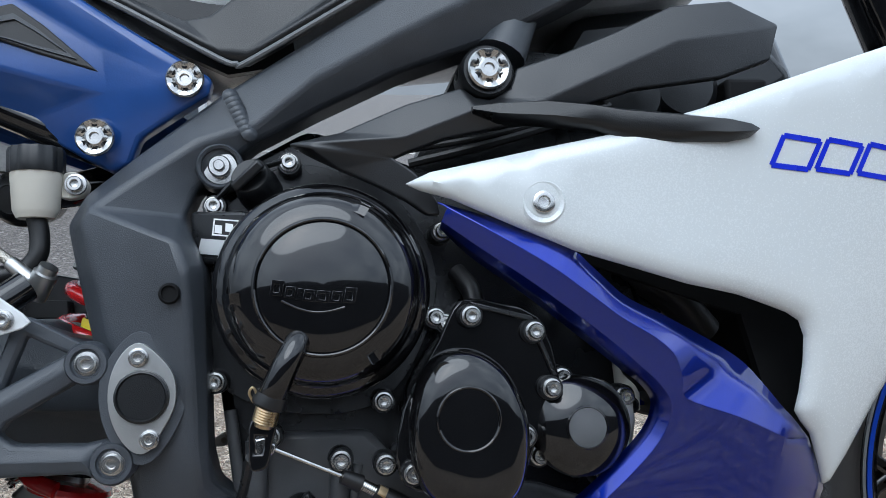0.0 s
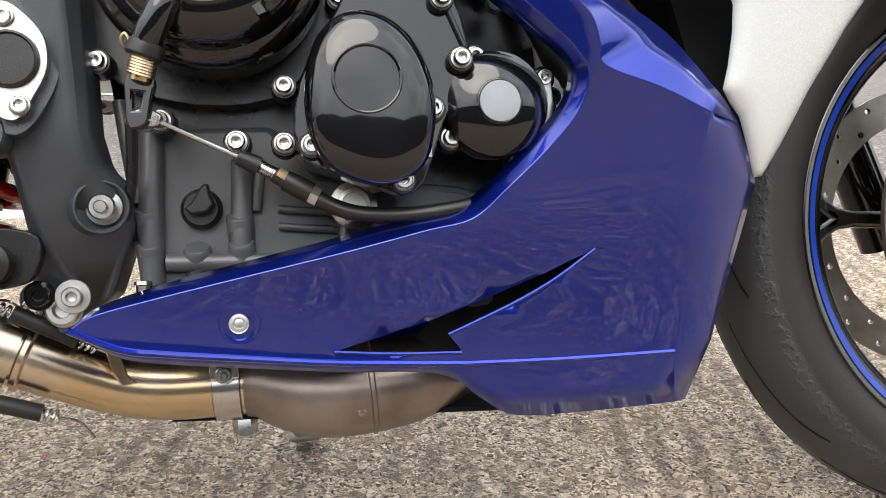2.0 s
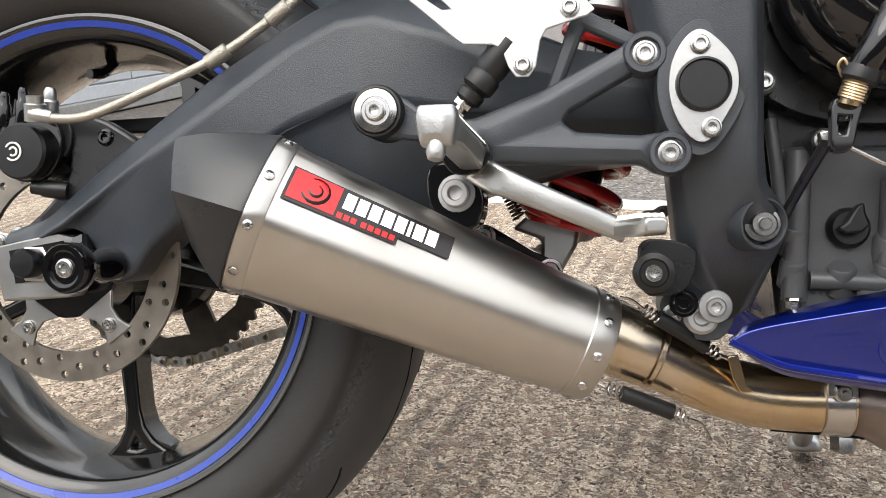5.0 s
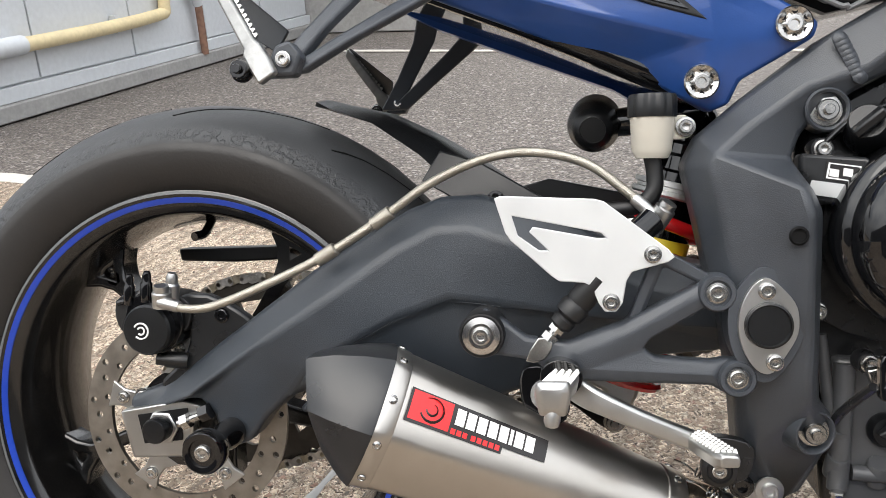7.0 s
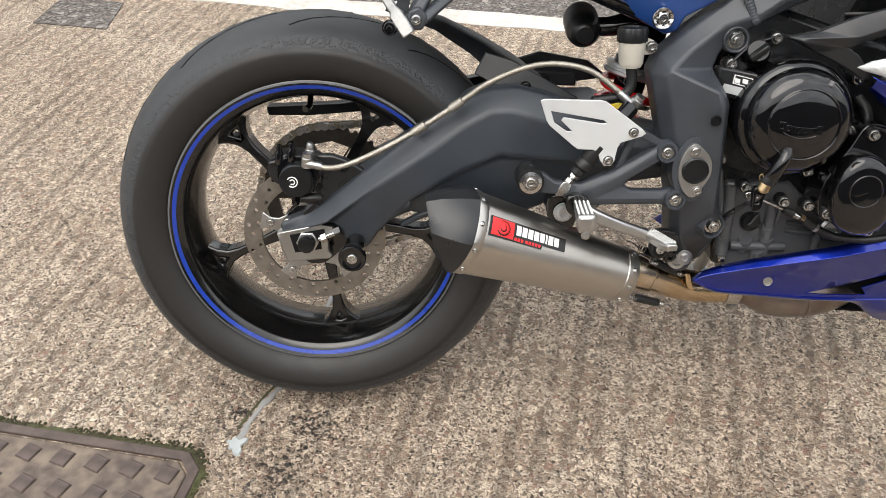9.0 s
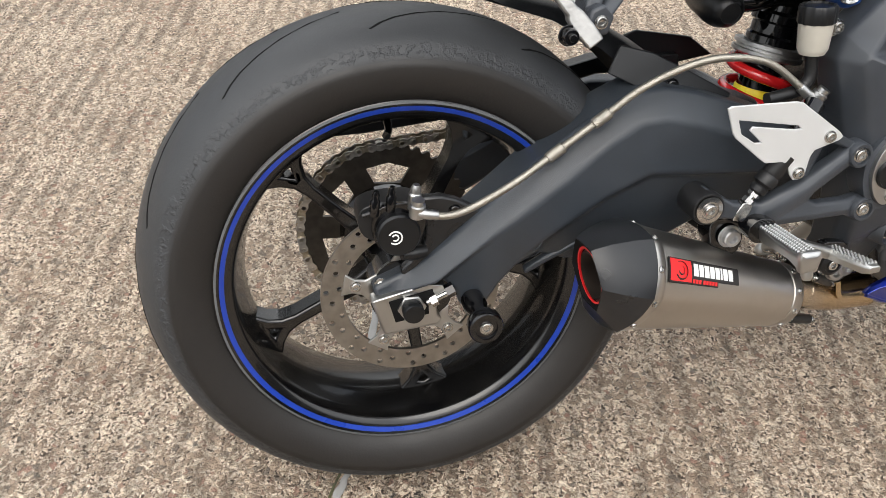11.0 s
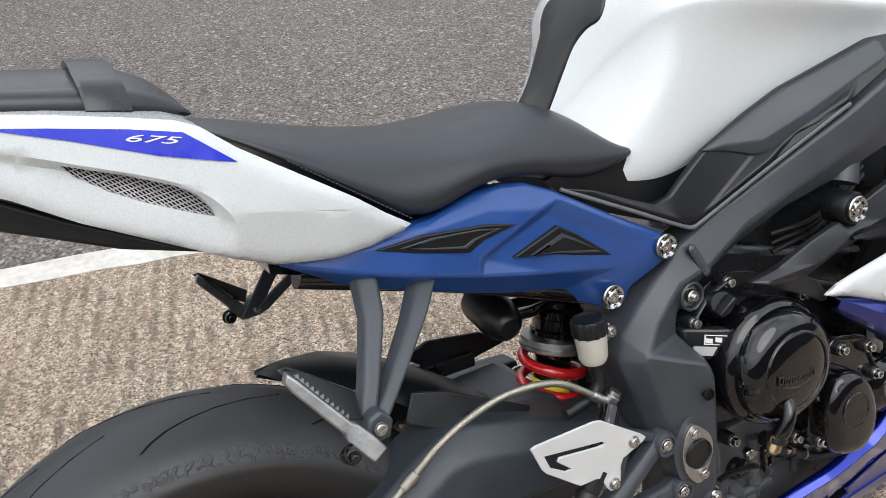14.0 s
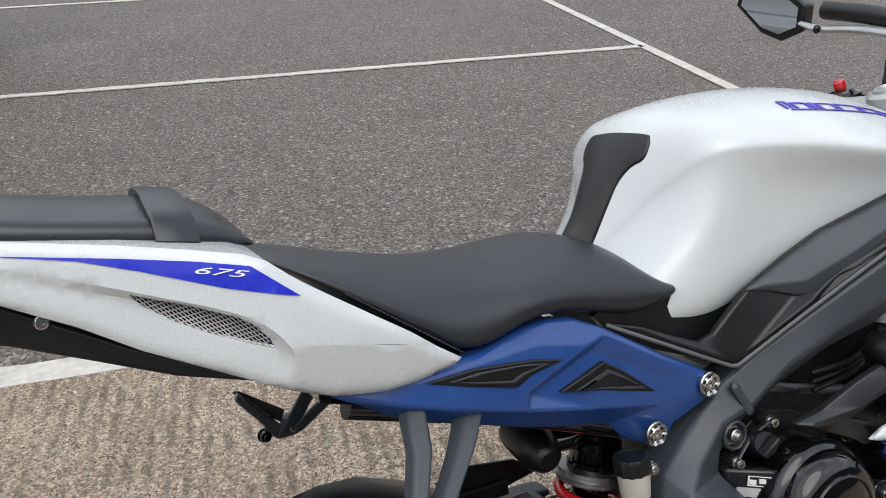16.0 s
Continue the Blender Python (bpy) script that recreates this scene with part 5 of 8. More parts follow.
def mouth_ring(r, deep, flat=0.0):
    pts = oval(MOUTH, S_AX, r, flat=flat)
    return [p - S_AX * ((p - MOUTH).dot(FACE) / S_AX.dot(FACE)) - S_AX * deep for p in pts]


part("outlet_rim", loft([mouth_ring(0.0400, 0.0, 0.92), mouth_ring(0.0373, 0.0015, 1.0), mouth_ring(0.0308, 0.006), mouth_ring(0.0299, 0.012)], False), M_VOID, endcap)
part("outlet_ring", loft([mouth_ring(0.0306, 0.0045), mouth_ring(0.0283, 0.0050), mouth_ring(0.0283, 0.008), mouth_ring(0.0306, 0.0075)], False, closed=True), M_LABELR, endcap, "thin red ring round the outlet")
part("outlet_tube", loft([mouth_ring(0.0264, 0.007), mouth_ring(0.0251, 0.006), mouth_ring(0.0242, 0.009), mouth_ring(0.0238, 0.030), mouth_ring(0.0005, 0.0305)], False), M_SOOT, endcap)


def on_sleeve(s, a):
    """A point on the sleeve: share along it and angle up from the side, in degrees."""
    u, v, w = axes_of(S_AX)
    side = Vector((0, -1, 0))
    side = (side - S_AX * side.dot(S_AX)).normalized()
    up = side.cross(S_AX).normalized()
    if up.z < 0:
        up = -up
    d = side * math.cos(radians(a)) + up * math.sin(radians(a))
    ang = math.atan2(d.dot(v), d.dot(u))
    return along(s) + d * (sil_r(s) * hexed(ang, min(0.42, 0.40 * s))), d, up


def wrap(s0, s1, a0, a1, lift, n=14, k=8):
    """A thin curved label on the sleeve."""
    bm = bmesh.new()
    grid = [[[p + d * (lift + t) for p, d, _ in [on_sleeve(s0 + (s1 - s0) * i / n, a0 + (a1 - a0) * j / k)]][0] for j in range(k + 1) for t in (0.0,)] for i in range(n + 1)]
    vs = [[bm.verts.new(p) for p in r] for r in grid]
    for i in range(n):
        for j in range(k):
            bm.faces.new((vs[i][j], vs[i + 1][j], vs[i + 1][j + 1], vs[i][j + 1]))
    return bm


sticker = part("maker_label", wrap(1.045, 0.545, 29.5, 51, 0.0016), M_LABELK, sil, "black rectangular maker's label with red and white marks")
part("label_tab", wrap(1.045, 0.70, 23.5, 31, 0.0016), M_LABELK, sticker)
part("label_emblem", wrap(1.036, 0.893, 26, 49.5, 0.0020), M_LABELR, sticker, "red block with a curled dark emblem")
curl = bmesh.new()
for a0, a1, r, wd in ((60, 330, 0.0105, 0.0020), (100, 350, 0.005, 0.0014)):
    pts = []
    for i in range(13):
        th = radians(a0 + (a1 - a0) * i / 12)
        pts.append(on_sleeve(0.962 + r * math.cos(th) / 0.256, 38 + math.degrees(r * math.sin(th) / 0.058))[0] + on_sleeve(0.962, 38)[1] * 0.0022)
    tube(pts, [wd * (0.4 + 0.6 * math.sin(math.pi * i / 12)) for i in range(13)], 6, 1, curl, flat=0.25)
part("emblem_curl", curl, M_LABELK, sticker)
# eight white blocks stand for the maker's name, a red row under them for its second line
s = 0.878
for wd in (0.032, 0.032, 0.033, 0.033, 0.032, 0.012, 0.033, 0.033):
    part("name_block", wrap(s, s - wd, 33.5, 47.5, 0.0021, 3, 6), M_LABELW, sticker)
    s -= wd + 0.0065
s = 0.885
for i in range(8):
    part("line_block", wrap(s, s - 0.016, 25.5, 30.0, 0.0021, 2, 3), M_LABELR, sticker)
    s -= 0.0215 if i != 2 else 0.030

# inlet sleeve, link pipe, clamp and catalyst box
pipe_c = [(0.470, -0.100, 0.242), (0.500, -0.092, 0.229), (0.530, -0.086, 0.216), (0.565, -0.082, 0.204), (0.600, -0.084, 0.199), (0.640, -0.085, 0.198), (0.675, -0.085, 0.198)]
link = part("link_pipe", tube(pipe_c, 0.0255, 28, 6), M_PIPE, bike, "heat-tinted golden link pipe")
part("inlet_sleeve", tube([(0.455, -0.104, 0.2485), (0.478, -0.0975, 0.238), (0.506, -0.0905, 0.2265)], [0.0292, 0.0292, 0.0288], 28, 3), M_PIPE, link, "straw-coloured slip joint")
part("weld_ring", lathe([(0.0255, -0.003), (0.0285, -0.001), (0.0285, 0.002), (0.0255, 0.004)], (0.512, -0.089, 0.224), (0.93, 0.1, -0.38), 28), M_PIPE, link)
clampband = part("exhaust_clamp", lathe([(0.0265, -0.011), (0.0285, -0.010), (0.0285, 0.010), (0.0265, 0.011)], (0.650, -0.085, 0.198), (1, 0, 0), 32), M_STRAP, link, "steel exhaust clamp")
for dx in (-0.008, 0.008):
    part("clamp_lug", panel([(0.650 + dx - 0.003, 0.205), (0.650 + dx + 0.003, 0.205), (0.650 + dx + 0.003, 0.226), (0.650 + dx - 0.003, 0.226)], depth=0.006, y=-0.1165), M_STRAP, clampband, bevel=0.0015)
bolt(0.650, -0.115, 0.209, clampband, 0.006, 0.006, 1.2, False)
cat = part("catalyst", tube([(0.665, -0.085, 0.198), (0.680, -0.086, 0.197), (0.705, -0.088, 0.190), (0.735, -0.090, 0.186), (0.780, -0.090, 0.188), (0.810, -0.088, 0.193), (0.840, -0.080, 0.200), (0.87, -0.06, 0.22)], [0.027, 0.030, 0.0355, 0.038, 0.037, 0.0335, 0.027, 0.024], 28, 5), M_CAT, bike, "scorched brown steel catalyst box")
part("catalyst_seam", lathe([(0.0375, -0.002), (0.0392, -0.001), (0.0392, 0.002), (0.037, 0.004)], (0.762, -0.090, 0.187), (1, 0, 0.05), 32), M_CAT, cat)
bolt(0.753, -0.124, 0.172, cat, 0.0028, 0.002, 1.3, True, M_CAT)
part("sensor_nut", lathe([(0.008, -0.004), (0.010, 0.0), (0.010, 0.012), (0.006, 0.014)], (0.660, -0.075, 0.168), (0, 0, -1), 6), M_STEEL, cat)

# retaining springs with rubber sleeves
for a, b in (((0.503, -0.122, 0.262), (0.560, -0.108, 0.232)), ((0.475, -0.116, 0.200), (0.535, -0.106, 0.180)), ((0.50, -0.05, 0.255), (0.56, -0.055, 0.225))):
    A, B = Vector(a), Vector(b)
    sp = part("exhaust_spring", coil(A, B, 0.0042, 0.0010, 16, 6, 10), M_STEEL, link, "steel retaining spring in a black sleeve")
    part("spring_sleeve", tube([tuple(A.lerp(B, 0.18)), tuple(A.lerp(B, 0.5)), tuple(A.lerp(B, 0.82))], 0.0064, 14, 3), M_RUBBER, sp)
    w = (B - A).normalized()
    part("spring_hook", tube([tuple(A), tuple(A - w * 0.010 + Vector((0, 0, 0.002))), tuple(A - w * 0.020 + Vector((0, 0.006, -0.001)))], 0.0012, 6, 3), M_STEEL, sp)
    part("spring_hook", tube([tuple(B), tuple(B + w * 0.012), tuple(B + w * 0.020 + Vector((0, 0.004, -0.010)))], 0.0012, 6, 3), M_STEEL, sp)
part("hook_tab", panel([(0.566, 0.232), (0.574, 0.234), (0.580, 0.212), (0.586, 0.206), (0.576, 0.204), (0.570, 0.214)], depth=0.003, y=-0.110), M_PIPE, link, bevel=0.0008)

# ---- rider's footrest hanger, heel guard, pedal ----
hanger = part("footrest_hanger", panel(
    [(0.303, 0.440, -0.196), (0.318, 0.451, -0.196), (0.336, 0.440, -0.196), (0.352, 0.428, -0.196), (0.384, 0.424, -0.196), (0.436, 0.444, -0.195), (0.488, 0.472, -0.190), (0.494, 0.480, -0.188), (0.510, 0.480, -0.188), (0.516, 0.466, -0.188), (0.508, 0.455, -0.188), (0.496, 0.453, -0.190), (0.452, 0.428, -0.195), (0.446, 0.420, -0.195), (0.456, 0.413, -0.195), (0.500, 0.410, -0.190), (0.512, 0.412, -0.188),
     (0.529, 0.409, -0.188), (0.535, 0.396, -0.188), (0.526, 0.383, -0.188), (0.511, 0.383, -0.188), (0.500, 0.390, -0.190), (0.390, 0.392, -0.195), (0.372, 0.396, -0.196), (0.360, 0.408, -0.196), (0.330, 0.412, -0.196), (0.310, 0.412, -0.196), (0.300, 0.424, -0.196)],
    inner=[[(0.384, 0.424, -0.196), (0.392, 0.416, -0.202), (0.440, 0.436, -0.201), (0.490, 0.464, -0.195)], [(0.392, 0.416, -0.202), (0.400, 0.404, -0.202), (0.500, 0.400, -0.195)]],
    depth=0.016), M_FRAME, bike, "dark grey cast footrest hanger", bevel=0.0035, seg=3)
part("hanger_arm", panel([(0.428, 0.438), (0.436, 0.446), (0.452, 0.492), (0.462, 0.500), (0.504, 0.476), (0.498, 0.468), (0.462, 0.486), (0.444, 0.440)], depth=0.012, y=-0.188), M_FRAME, hanger, bevel=0.003)
for x, z in ((0.503, 0.4655), (0.5195, 0.3970)):
    part("hanger_boss", lathe([(0.0155, -0.010), (0.0150, 0.004), (0.0135, 0.0065), (0.0105, 0.0065), (0.0098, 0.0035)], (x, -0.190, z), n=28), M_FRAME, hanger)
    bolt(x, -0.192, z, hanger, 0.0066, 0.005, 1.32)
peg_boss = part("footrest_boss", lathe([(0.0190, -0.016), (0.0190, 0.020), (0.0180, 0.022), (0.0165, 0.0222), (0.0160, 0.021), (0.0120, 0.021)], (0.3165, -0.184, 0.4305), n=36), M_RUBBER, hanger, "black rubber bobbin with a steel washer")
part("washer", lathe([(0.0155, 0.0), (0.0155, 0.0015), (0.0105, 0.0025), (0.010, 0.0015)], (0.3165, -0.206, 0.4305), n=32), M_STRAP, peg_boss)
bolt(0.3165, -0.206, 0.4305, peg_boss, 0.0068, 0.006, 1.2)

heel = part("heel_guard", panel(
    [(0.325, 0.544), (0.330, 0.546), (0.404, 0.543), (0.412, 0.541), (0.462, 0.503), (0.467, 0.497), (0.462, 0.493), (0.434, 0.485), (0.430, 0.478), (0.427, 0.460), (0.422, 0.453), (0.413, 0.453), (0.408, 0.460), (0.403, 0.473), (0.397, 0.476), (0.377, 0.477), (0.370, 0.482), (0.338, 0.510), (0.334, 0.516)],
    holes=[[(0.339, 0.530), (0.410, 0.516), (0.414, 0.512), (0.406, 0.512), (0.356, 0.521), (0.353, 0.517), (0.368, 0.502), (0.361, 0.502), (0.344, 0.514)]],
    depth=0.003, y=-0.203), M_GUARD, hanger, "silver painted heel guard with an arrow slot", bevel=0.0008)
bolt(0.450, -0.203, 0.499, heel, 0.0052, 0.005, 1.35)
bolt(0.418, -0.203, 0.461, heel, 0.0052, 0.005, 1.35)
heel.matrix_basis = Matrix.Translation((0.0024, 0.0, -0.002))

# folding footrest: a toothed bar that runs outwards from its hinge to a raised end
PEG = Vector((-0.009, -0.102, 0.012))
peg = part("footrest", loft([[Vector((0.386, -0.206, 0.396)) + PEG * s + Vector(o) for o in ((-0.009 * w, 0, -0.010 * h), (0.009 * w, 0, -0.010 * h), (0.0125 * w, 0, 0.003), (0.0105 * w, 0, 0.008 * h), (-0.0105 * w, 0, 0.008 * h), (-0.0125 * w, 0, 0.003))] for s, w, h in ((0.0, 0.7, 0.9), (0.10, 0.85, 1.0), (0.35, 0.95, 0.8), (0.70, 1.0, 0.7), (0.86, 1.0, 1.0), (0.90, 1.05, 1.35), (0.97, 1.0, 1.35), (1.0, 0.6, 0.8))]), M_ALU, hanger, "worn cast aluminium folding footrest with grip teeth", bevel=0.002)
tooth = to_mesh("grip_tooth", loft([[(-s, -s, z), (s, -s, z), (s, s, z), (-s, s, z)] for s, z in ((0.0021, 0.0), (0.0008, 0.003))]), M_ALU, 20)
for i in range(19):
    for j in range(4):
        p = Vector((0.386, -0.206, 0.4025)) + PEG * (0.08 + 0.0425 * i) + Vector(((j - 1.5) * 0.0056, 0, 0))
        part("grip_tooth", tooth, M_ALU, peg, m=Matrix.Translation(p) @ pose(0, 0, 0, -12, 0, 0))
part("footrest_clevis", panel(curve_loop([(0.366, 0.406), (0.378, 0.413), (0.394, 0.409), (0.398, 0.396), (0.390, 0.385), (0.374, 0.384), (0.365, 0.394)], 3), depth=0.024, y=-0.212), M_BLACK, hanger, bevel=0.003)
part("hero_blob", lathe([(0.0055, 0.0), (0.0060, 0.008), (0.0045, 0.012), (0.0002, 0.0135)], (0.3775, -0.301, 0.398), (-0.05, -0.2, -1), 14), M_ALU, peg)

pedal = part("brake_pedal", loft([[Vector(p) + Vector(o) for o in ((0.0, 0.004, -h), (0.0, -0.005, -h * 0.8), (0.002, -0.006, 0.0), (0.003, -0.005, h * 0.8), (0.003, 0.004, h), (0.0, 0.005, 0.0))] for *p, h in curve([(0.376, -0.186, 0.392, 0.010), (0.394, -0.196, 0.3835, 0.012), (0.410, -0.201, 0.3765, 0.0105), (0.445, -0.200, 0.3615, 0.0090), (0.488, -0.192, 0.3435, 0.0085)], 5)]), M_ALU, hanger, "bare aluminium brake pedal", bevel=0.0022)
TOE = Vector((0.020, -0.064, 0.002))
toe = part("pedal_toe", loft([[Vector((0.486, -0.184, 0.3455)) + TOE * s + Vector(o) for o in ((-0.009 * w, 0, -0.007 * w), (0.009 * w, 0, -0.006 * w), (0.010 * w, 0, 0.002), (0.007 * w, 0, 0.006 * w), (-0.007 * w, 0, 0.006 * w), (-0.010 * w, 0, 0.002))] for s, w in ((0.0, 0.6), (0.12, 0.95), (0.5, 1.0), (0.88, 1.0), (1.0, 0.7))]), M_ALU, pedal, bevel=0.002)
for i in range(11):
    for j in range(4):
        part("grip_tooth", tooth, M_ALU, toe, m=Matrix.Translation(Vector((0.486, -0.184, 0.3505)) + TOE * (0.10 + 0.078 * i) + Vector(((j - 1.5) * 0.0042, 0, 0))))
stop = part("toe_stop", lathe([(0.014, -0.010), (0.0150, 0.0), (0.0145, 0.004), (0.0105, 0.006), (0.0095, 0.004)], (0.510, -0.168, 0.314), n=26), M_RUBBER, hanger, "round black rubber stop with a socket screw")
part("stop_bracket", panel(curve_loop([(0.500, 0.332), (0.515, 0.338), (0.540, 0.330), (0.536, 0.305), (0.520, 0.297), (0.503, 0.300)], 3), depth=0.012, y=-0.158), M_CASE, stop, bevel=0.002)
bolt(0.510, -0.170, 0.314, stop, 0.0062, 0.006, 1.25)

# pushrod, boot and master cylinder behind the heel guard
rod = part("pushrod", tube([(0.362, -0.192, 0.416), (0.378, -0.192, 0.436)], 0.0042, 10), M_STEEL, hanger, "zinc pushrod with lock nuts")
part("clevis", panel(curve_loop([(0.352, 0.408), (0.368, 0.410), (0.374, 0.424), (0.362, 0.428)], 2), depth=0.012, y=-0.198), M_STEEL, rod, bevel=0.001)
for x, z in ((0.3715, 0.428), (0.3775, 0.4355)):
    part("lock_nut", lathe([(0.0072, -0.003), (0.0072, 0.003)], (x, -0.192, z), (0.62, 0, 0.78), 6), M_STEEL, rod)
boot = part("rubber_boot", lathe([(0.005, -0.004), (0.0095, 0.0), (0.0100, 0.006), (0.0085, 0.008), (0.0120, 0.011), (0.0125, 0.020), (0.0105, 0.023), (0.0115, 0.026), (0.0115, 0.05)], (0.380, -0.192, 0.438), (0.62, 0, 0.78), 22), M_RUBBER, rod)
part("master_cylinder", tube([(0.40, -0.186, 0.464), (0.43, -0.180, 0.500), (0.455, -0.165, 0.522)], 0.0115, 16), M_BLACK, hanger)

# ---- brake fluid reservoir ----
res = part("fluid_reservoir", lathe([(0.0135, -0.004), (0.0155, 0.0), (0.0165, 0.002), (0.0185, 0.030), (0.0190, 0.032)], (0.4555, -0.145, 0.577), (0, 0, 1), 32), M_FLUID, bike, "milky brake fluid reservoir, partly full")
cap_pts = []
for i in range(48):
    a = 2 * math.pi * i / 48
    cap_pts.append((math.cos(a), math.sin(a), 0.0205 if (i // 2) % 2 else 0.0192))
part("reservoir_cap", loft([[(0.4555 + c * r * k, -0.145 + s * r * k, z) for c, s, r in cap_pts] for z, k in ((0.607, 0.98), (0.609, 1.0), (0.623, 1.0), (0.626, 0.94), (0.6265, 0.80), (0.6245, 0.78))]), M_PLASTIC, res, "ribbed black screw cap")
part("reservoir_lug", panel(curve_loop([(0.470, 0.605), (0.482, 0.609), (0.491, 0.600), (0.486, 0.590), (0.470, 0.590)], 3), depth=0.012, y=-0.142), M_FLUID, res, bevel=0.002)
bolt(0.483, -0.143, 0.599, res, 0.0058, 0.006, 1.45)
part("reservoir_hose", tube([(0.4555, -0.145, 0.575), (0.458, -0.145, 0.560), (0.457, -0.146, 0.545), (0.446, -0.146, 0.534), (0.425, -0.148, 0.530), (0.405, -0.15, 0.528)], 0.0072, 14, 5), M_RUBBER, res)

# ---- shock absorber ----
S0, S1 = Vector((0.446, -0.004, 0.365)), Vector((0.505, -0.006, 0.592))
shock = part("shock_absorber", tube([tuple(S0), tuple(S0.lerp(S1, 0.5)), tuple(S1)], 0.024, 20, 3), M_BLACK, bike, "rear shock with a red spring and yellow label")
part("shock_spring", coil(S0.lerp(S1, -0.04), S0.lerp(S1, 0.72), 0.040, 0.0070, 5.6, 12, 24), M_RED, shock, "glossy red coil spring")
w_s = (S1 - S0).normalized()
part("spring_seat", lathe([(0.043, -0.003), (0.045, -0.001), (0.045, 0.003), (0.041, 0.004), (0.041, 0.007), (0.044, 0.008), (0.044, 0.013), (0.026, 0.014)], S0.lerp(S1, 0.755), w_s, 32), M_ALU, shock)
part("shock_body", lathe([(0.030, 0.0), (0.0335, 0.004), (0.0335, 0.014), (0.031, 0.017), (0.031, 0.030), (0.0345, 0.033), (0.0345, 0.042), (0.030, 0.046), (0.030, 0.062), (0.024, 0.068)], S0.lerp(S1, 0.79), w_s, 24), M_BLACK, shock)
part("shock_label", lathe([(0.0250, -0.012), (0.0256, -0.011), (0.0256, 0.011), (0.0250, 0.012)], S0.lerp(S1, 0.52), w_s, 28), M_YELLOW, shock, "yellow warning label")
part("shock_seat_low", lathe([(0.036, -0.004), (0.038, 0.0), (0.036, 0.004), (0.02, 0.006)], S0.lerp(S1, -0.06), w_s, 30), M_RED, shock)
part("shock_bridge", tube([(0.506, -0.010, 0.590), (0.506, -0.020, 0.612), (0.482, -0.030, 0.618), (0.450, -0.030, 0.612), (0.425, -0.020, 0.610)], [0.024, 0.022, 0.017, 0.0145, 0.014], 18, 5), M_BLACK, shock)
part("gas_canister", lathe([(0.020, -0.034), (0.0250, -0.030), (0.0265, -0.022), (0.0265, 0.020), (0.0245, 0.032), (0.0205, 0.040), (0.0195, 0.044), (0.0150, 0.049), (0.0125, 0.0505), (0.0120, 0.0495), (0.0002, 0.0500)], (0.410, -0.003, 0.612), (-0.05, -1, -0.20), 36), M_PLASTIC, shock, "black remote gas canister")

# linkage below the shock
lk = part("suspension_link", panel(curve_loop([(0.350, 0.340), (0.362, 0.349), (0.380, 0.340), (0.405, 0.325), (0.424, 0.316), (0.431, 0.305), (0.420, 0.297), (0.404, 0.304), (0.375, 0.325), (0.354, 0.328)], 3), depth=0.010, y=-0.034), M_BLACK, bike, "black suspension link with zinc nuts", bevel=0.002)
bolt(0.361, -0.034, 0.338, lk, 0.0085, 0.009, 1.35, False)
bolt(0.421, -0.034, 0.307, lk, 0.0085, 0.009, 1.35, False)
part("link_rocker", panel([(0.385, 0.345), (0.420, 0.375), (0.450, 0.370), (0.445, 0.330), (0.425, 0.295), (0.410, 0.30), (0.412, 0.335)], depth=0.03, y=-0.022), M_ALU, lk, bevel=0.004)
# stand return springs and cable loops behind the pedal
for x in (0.378, 0.392):
    part("stand_spring", coil((x, -0.02, 0.385), (x + 0.014, -0.02, 0.355), 0.0055, 0.0012, 9, 6, 10), M_STEEL, lk)
part("side_stand", tube([(0.660, 0.05, 0.270), (0.676, 0.10, 0.215), (0.697, 0.19, 0.138), (0.708, 0.250, 0.098)], 0.011, 14), M_ALU, bike, "aluminium side stand, folded out")
part("stand_foot", lathe([(0.018, -0.004), (0.020, 0.0), (0.019, 0.008), (0.012, 0.016)], (0.712, 0.256, 0.0875), (0, 0.27, 0.963), 20), M_ALU, bike, bevel=0.002)

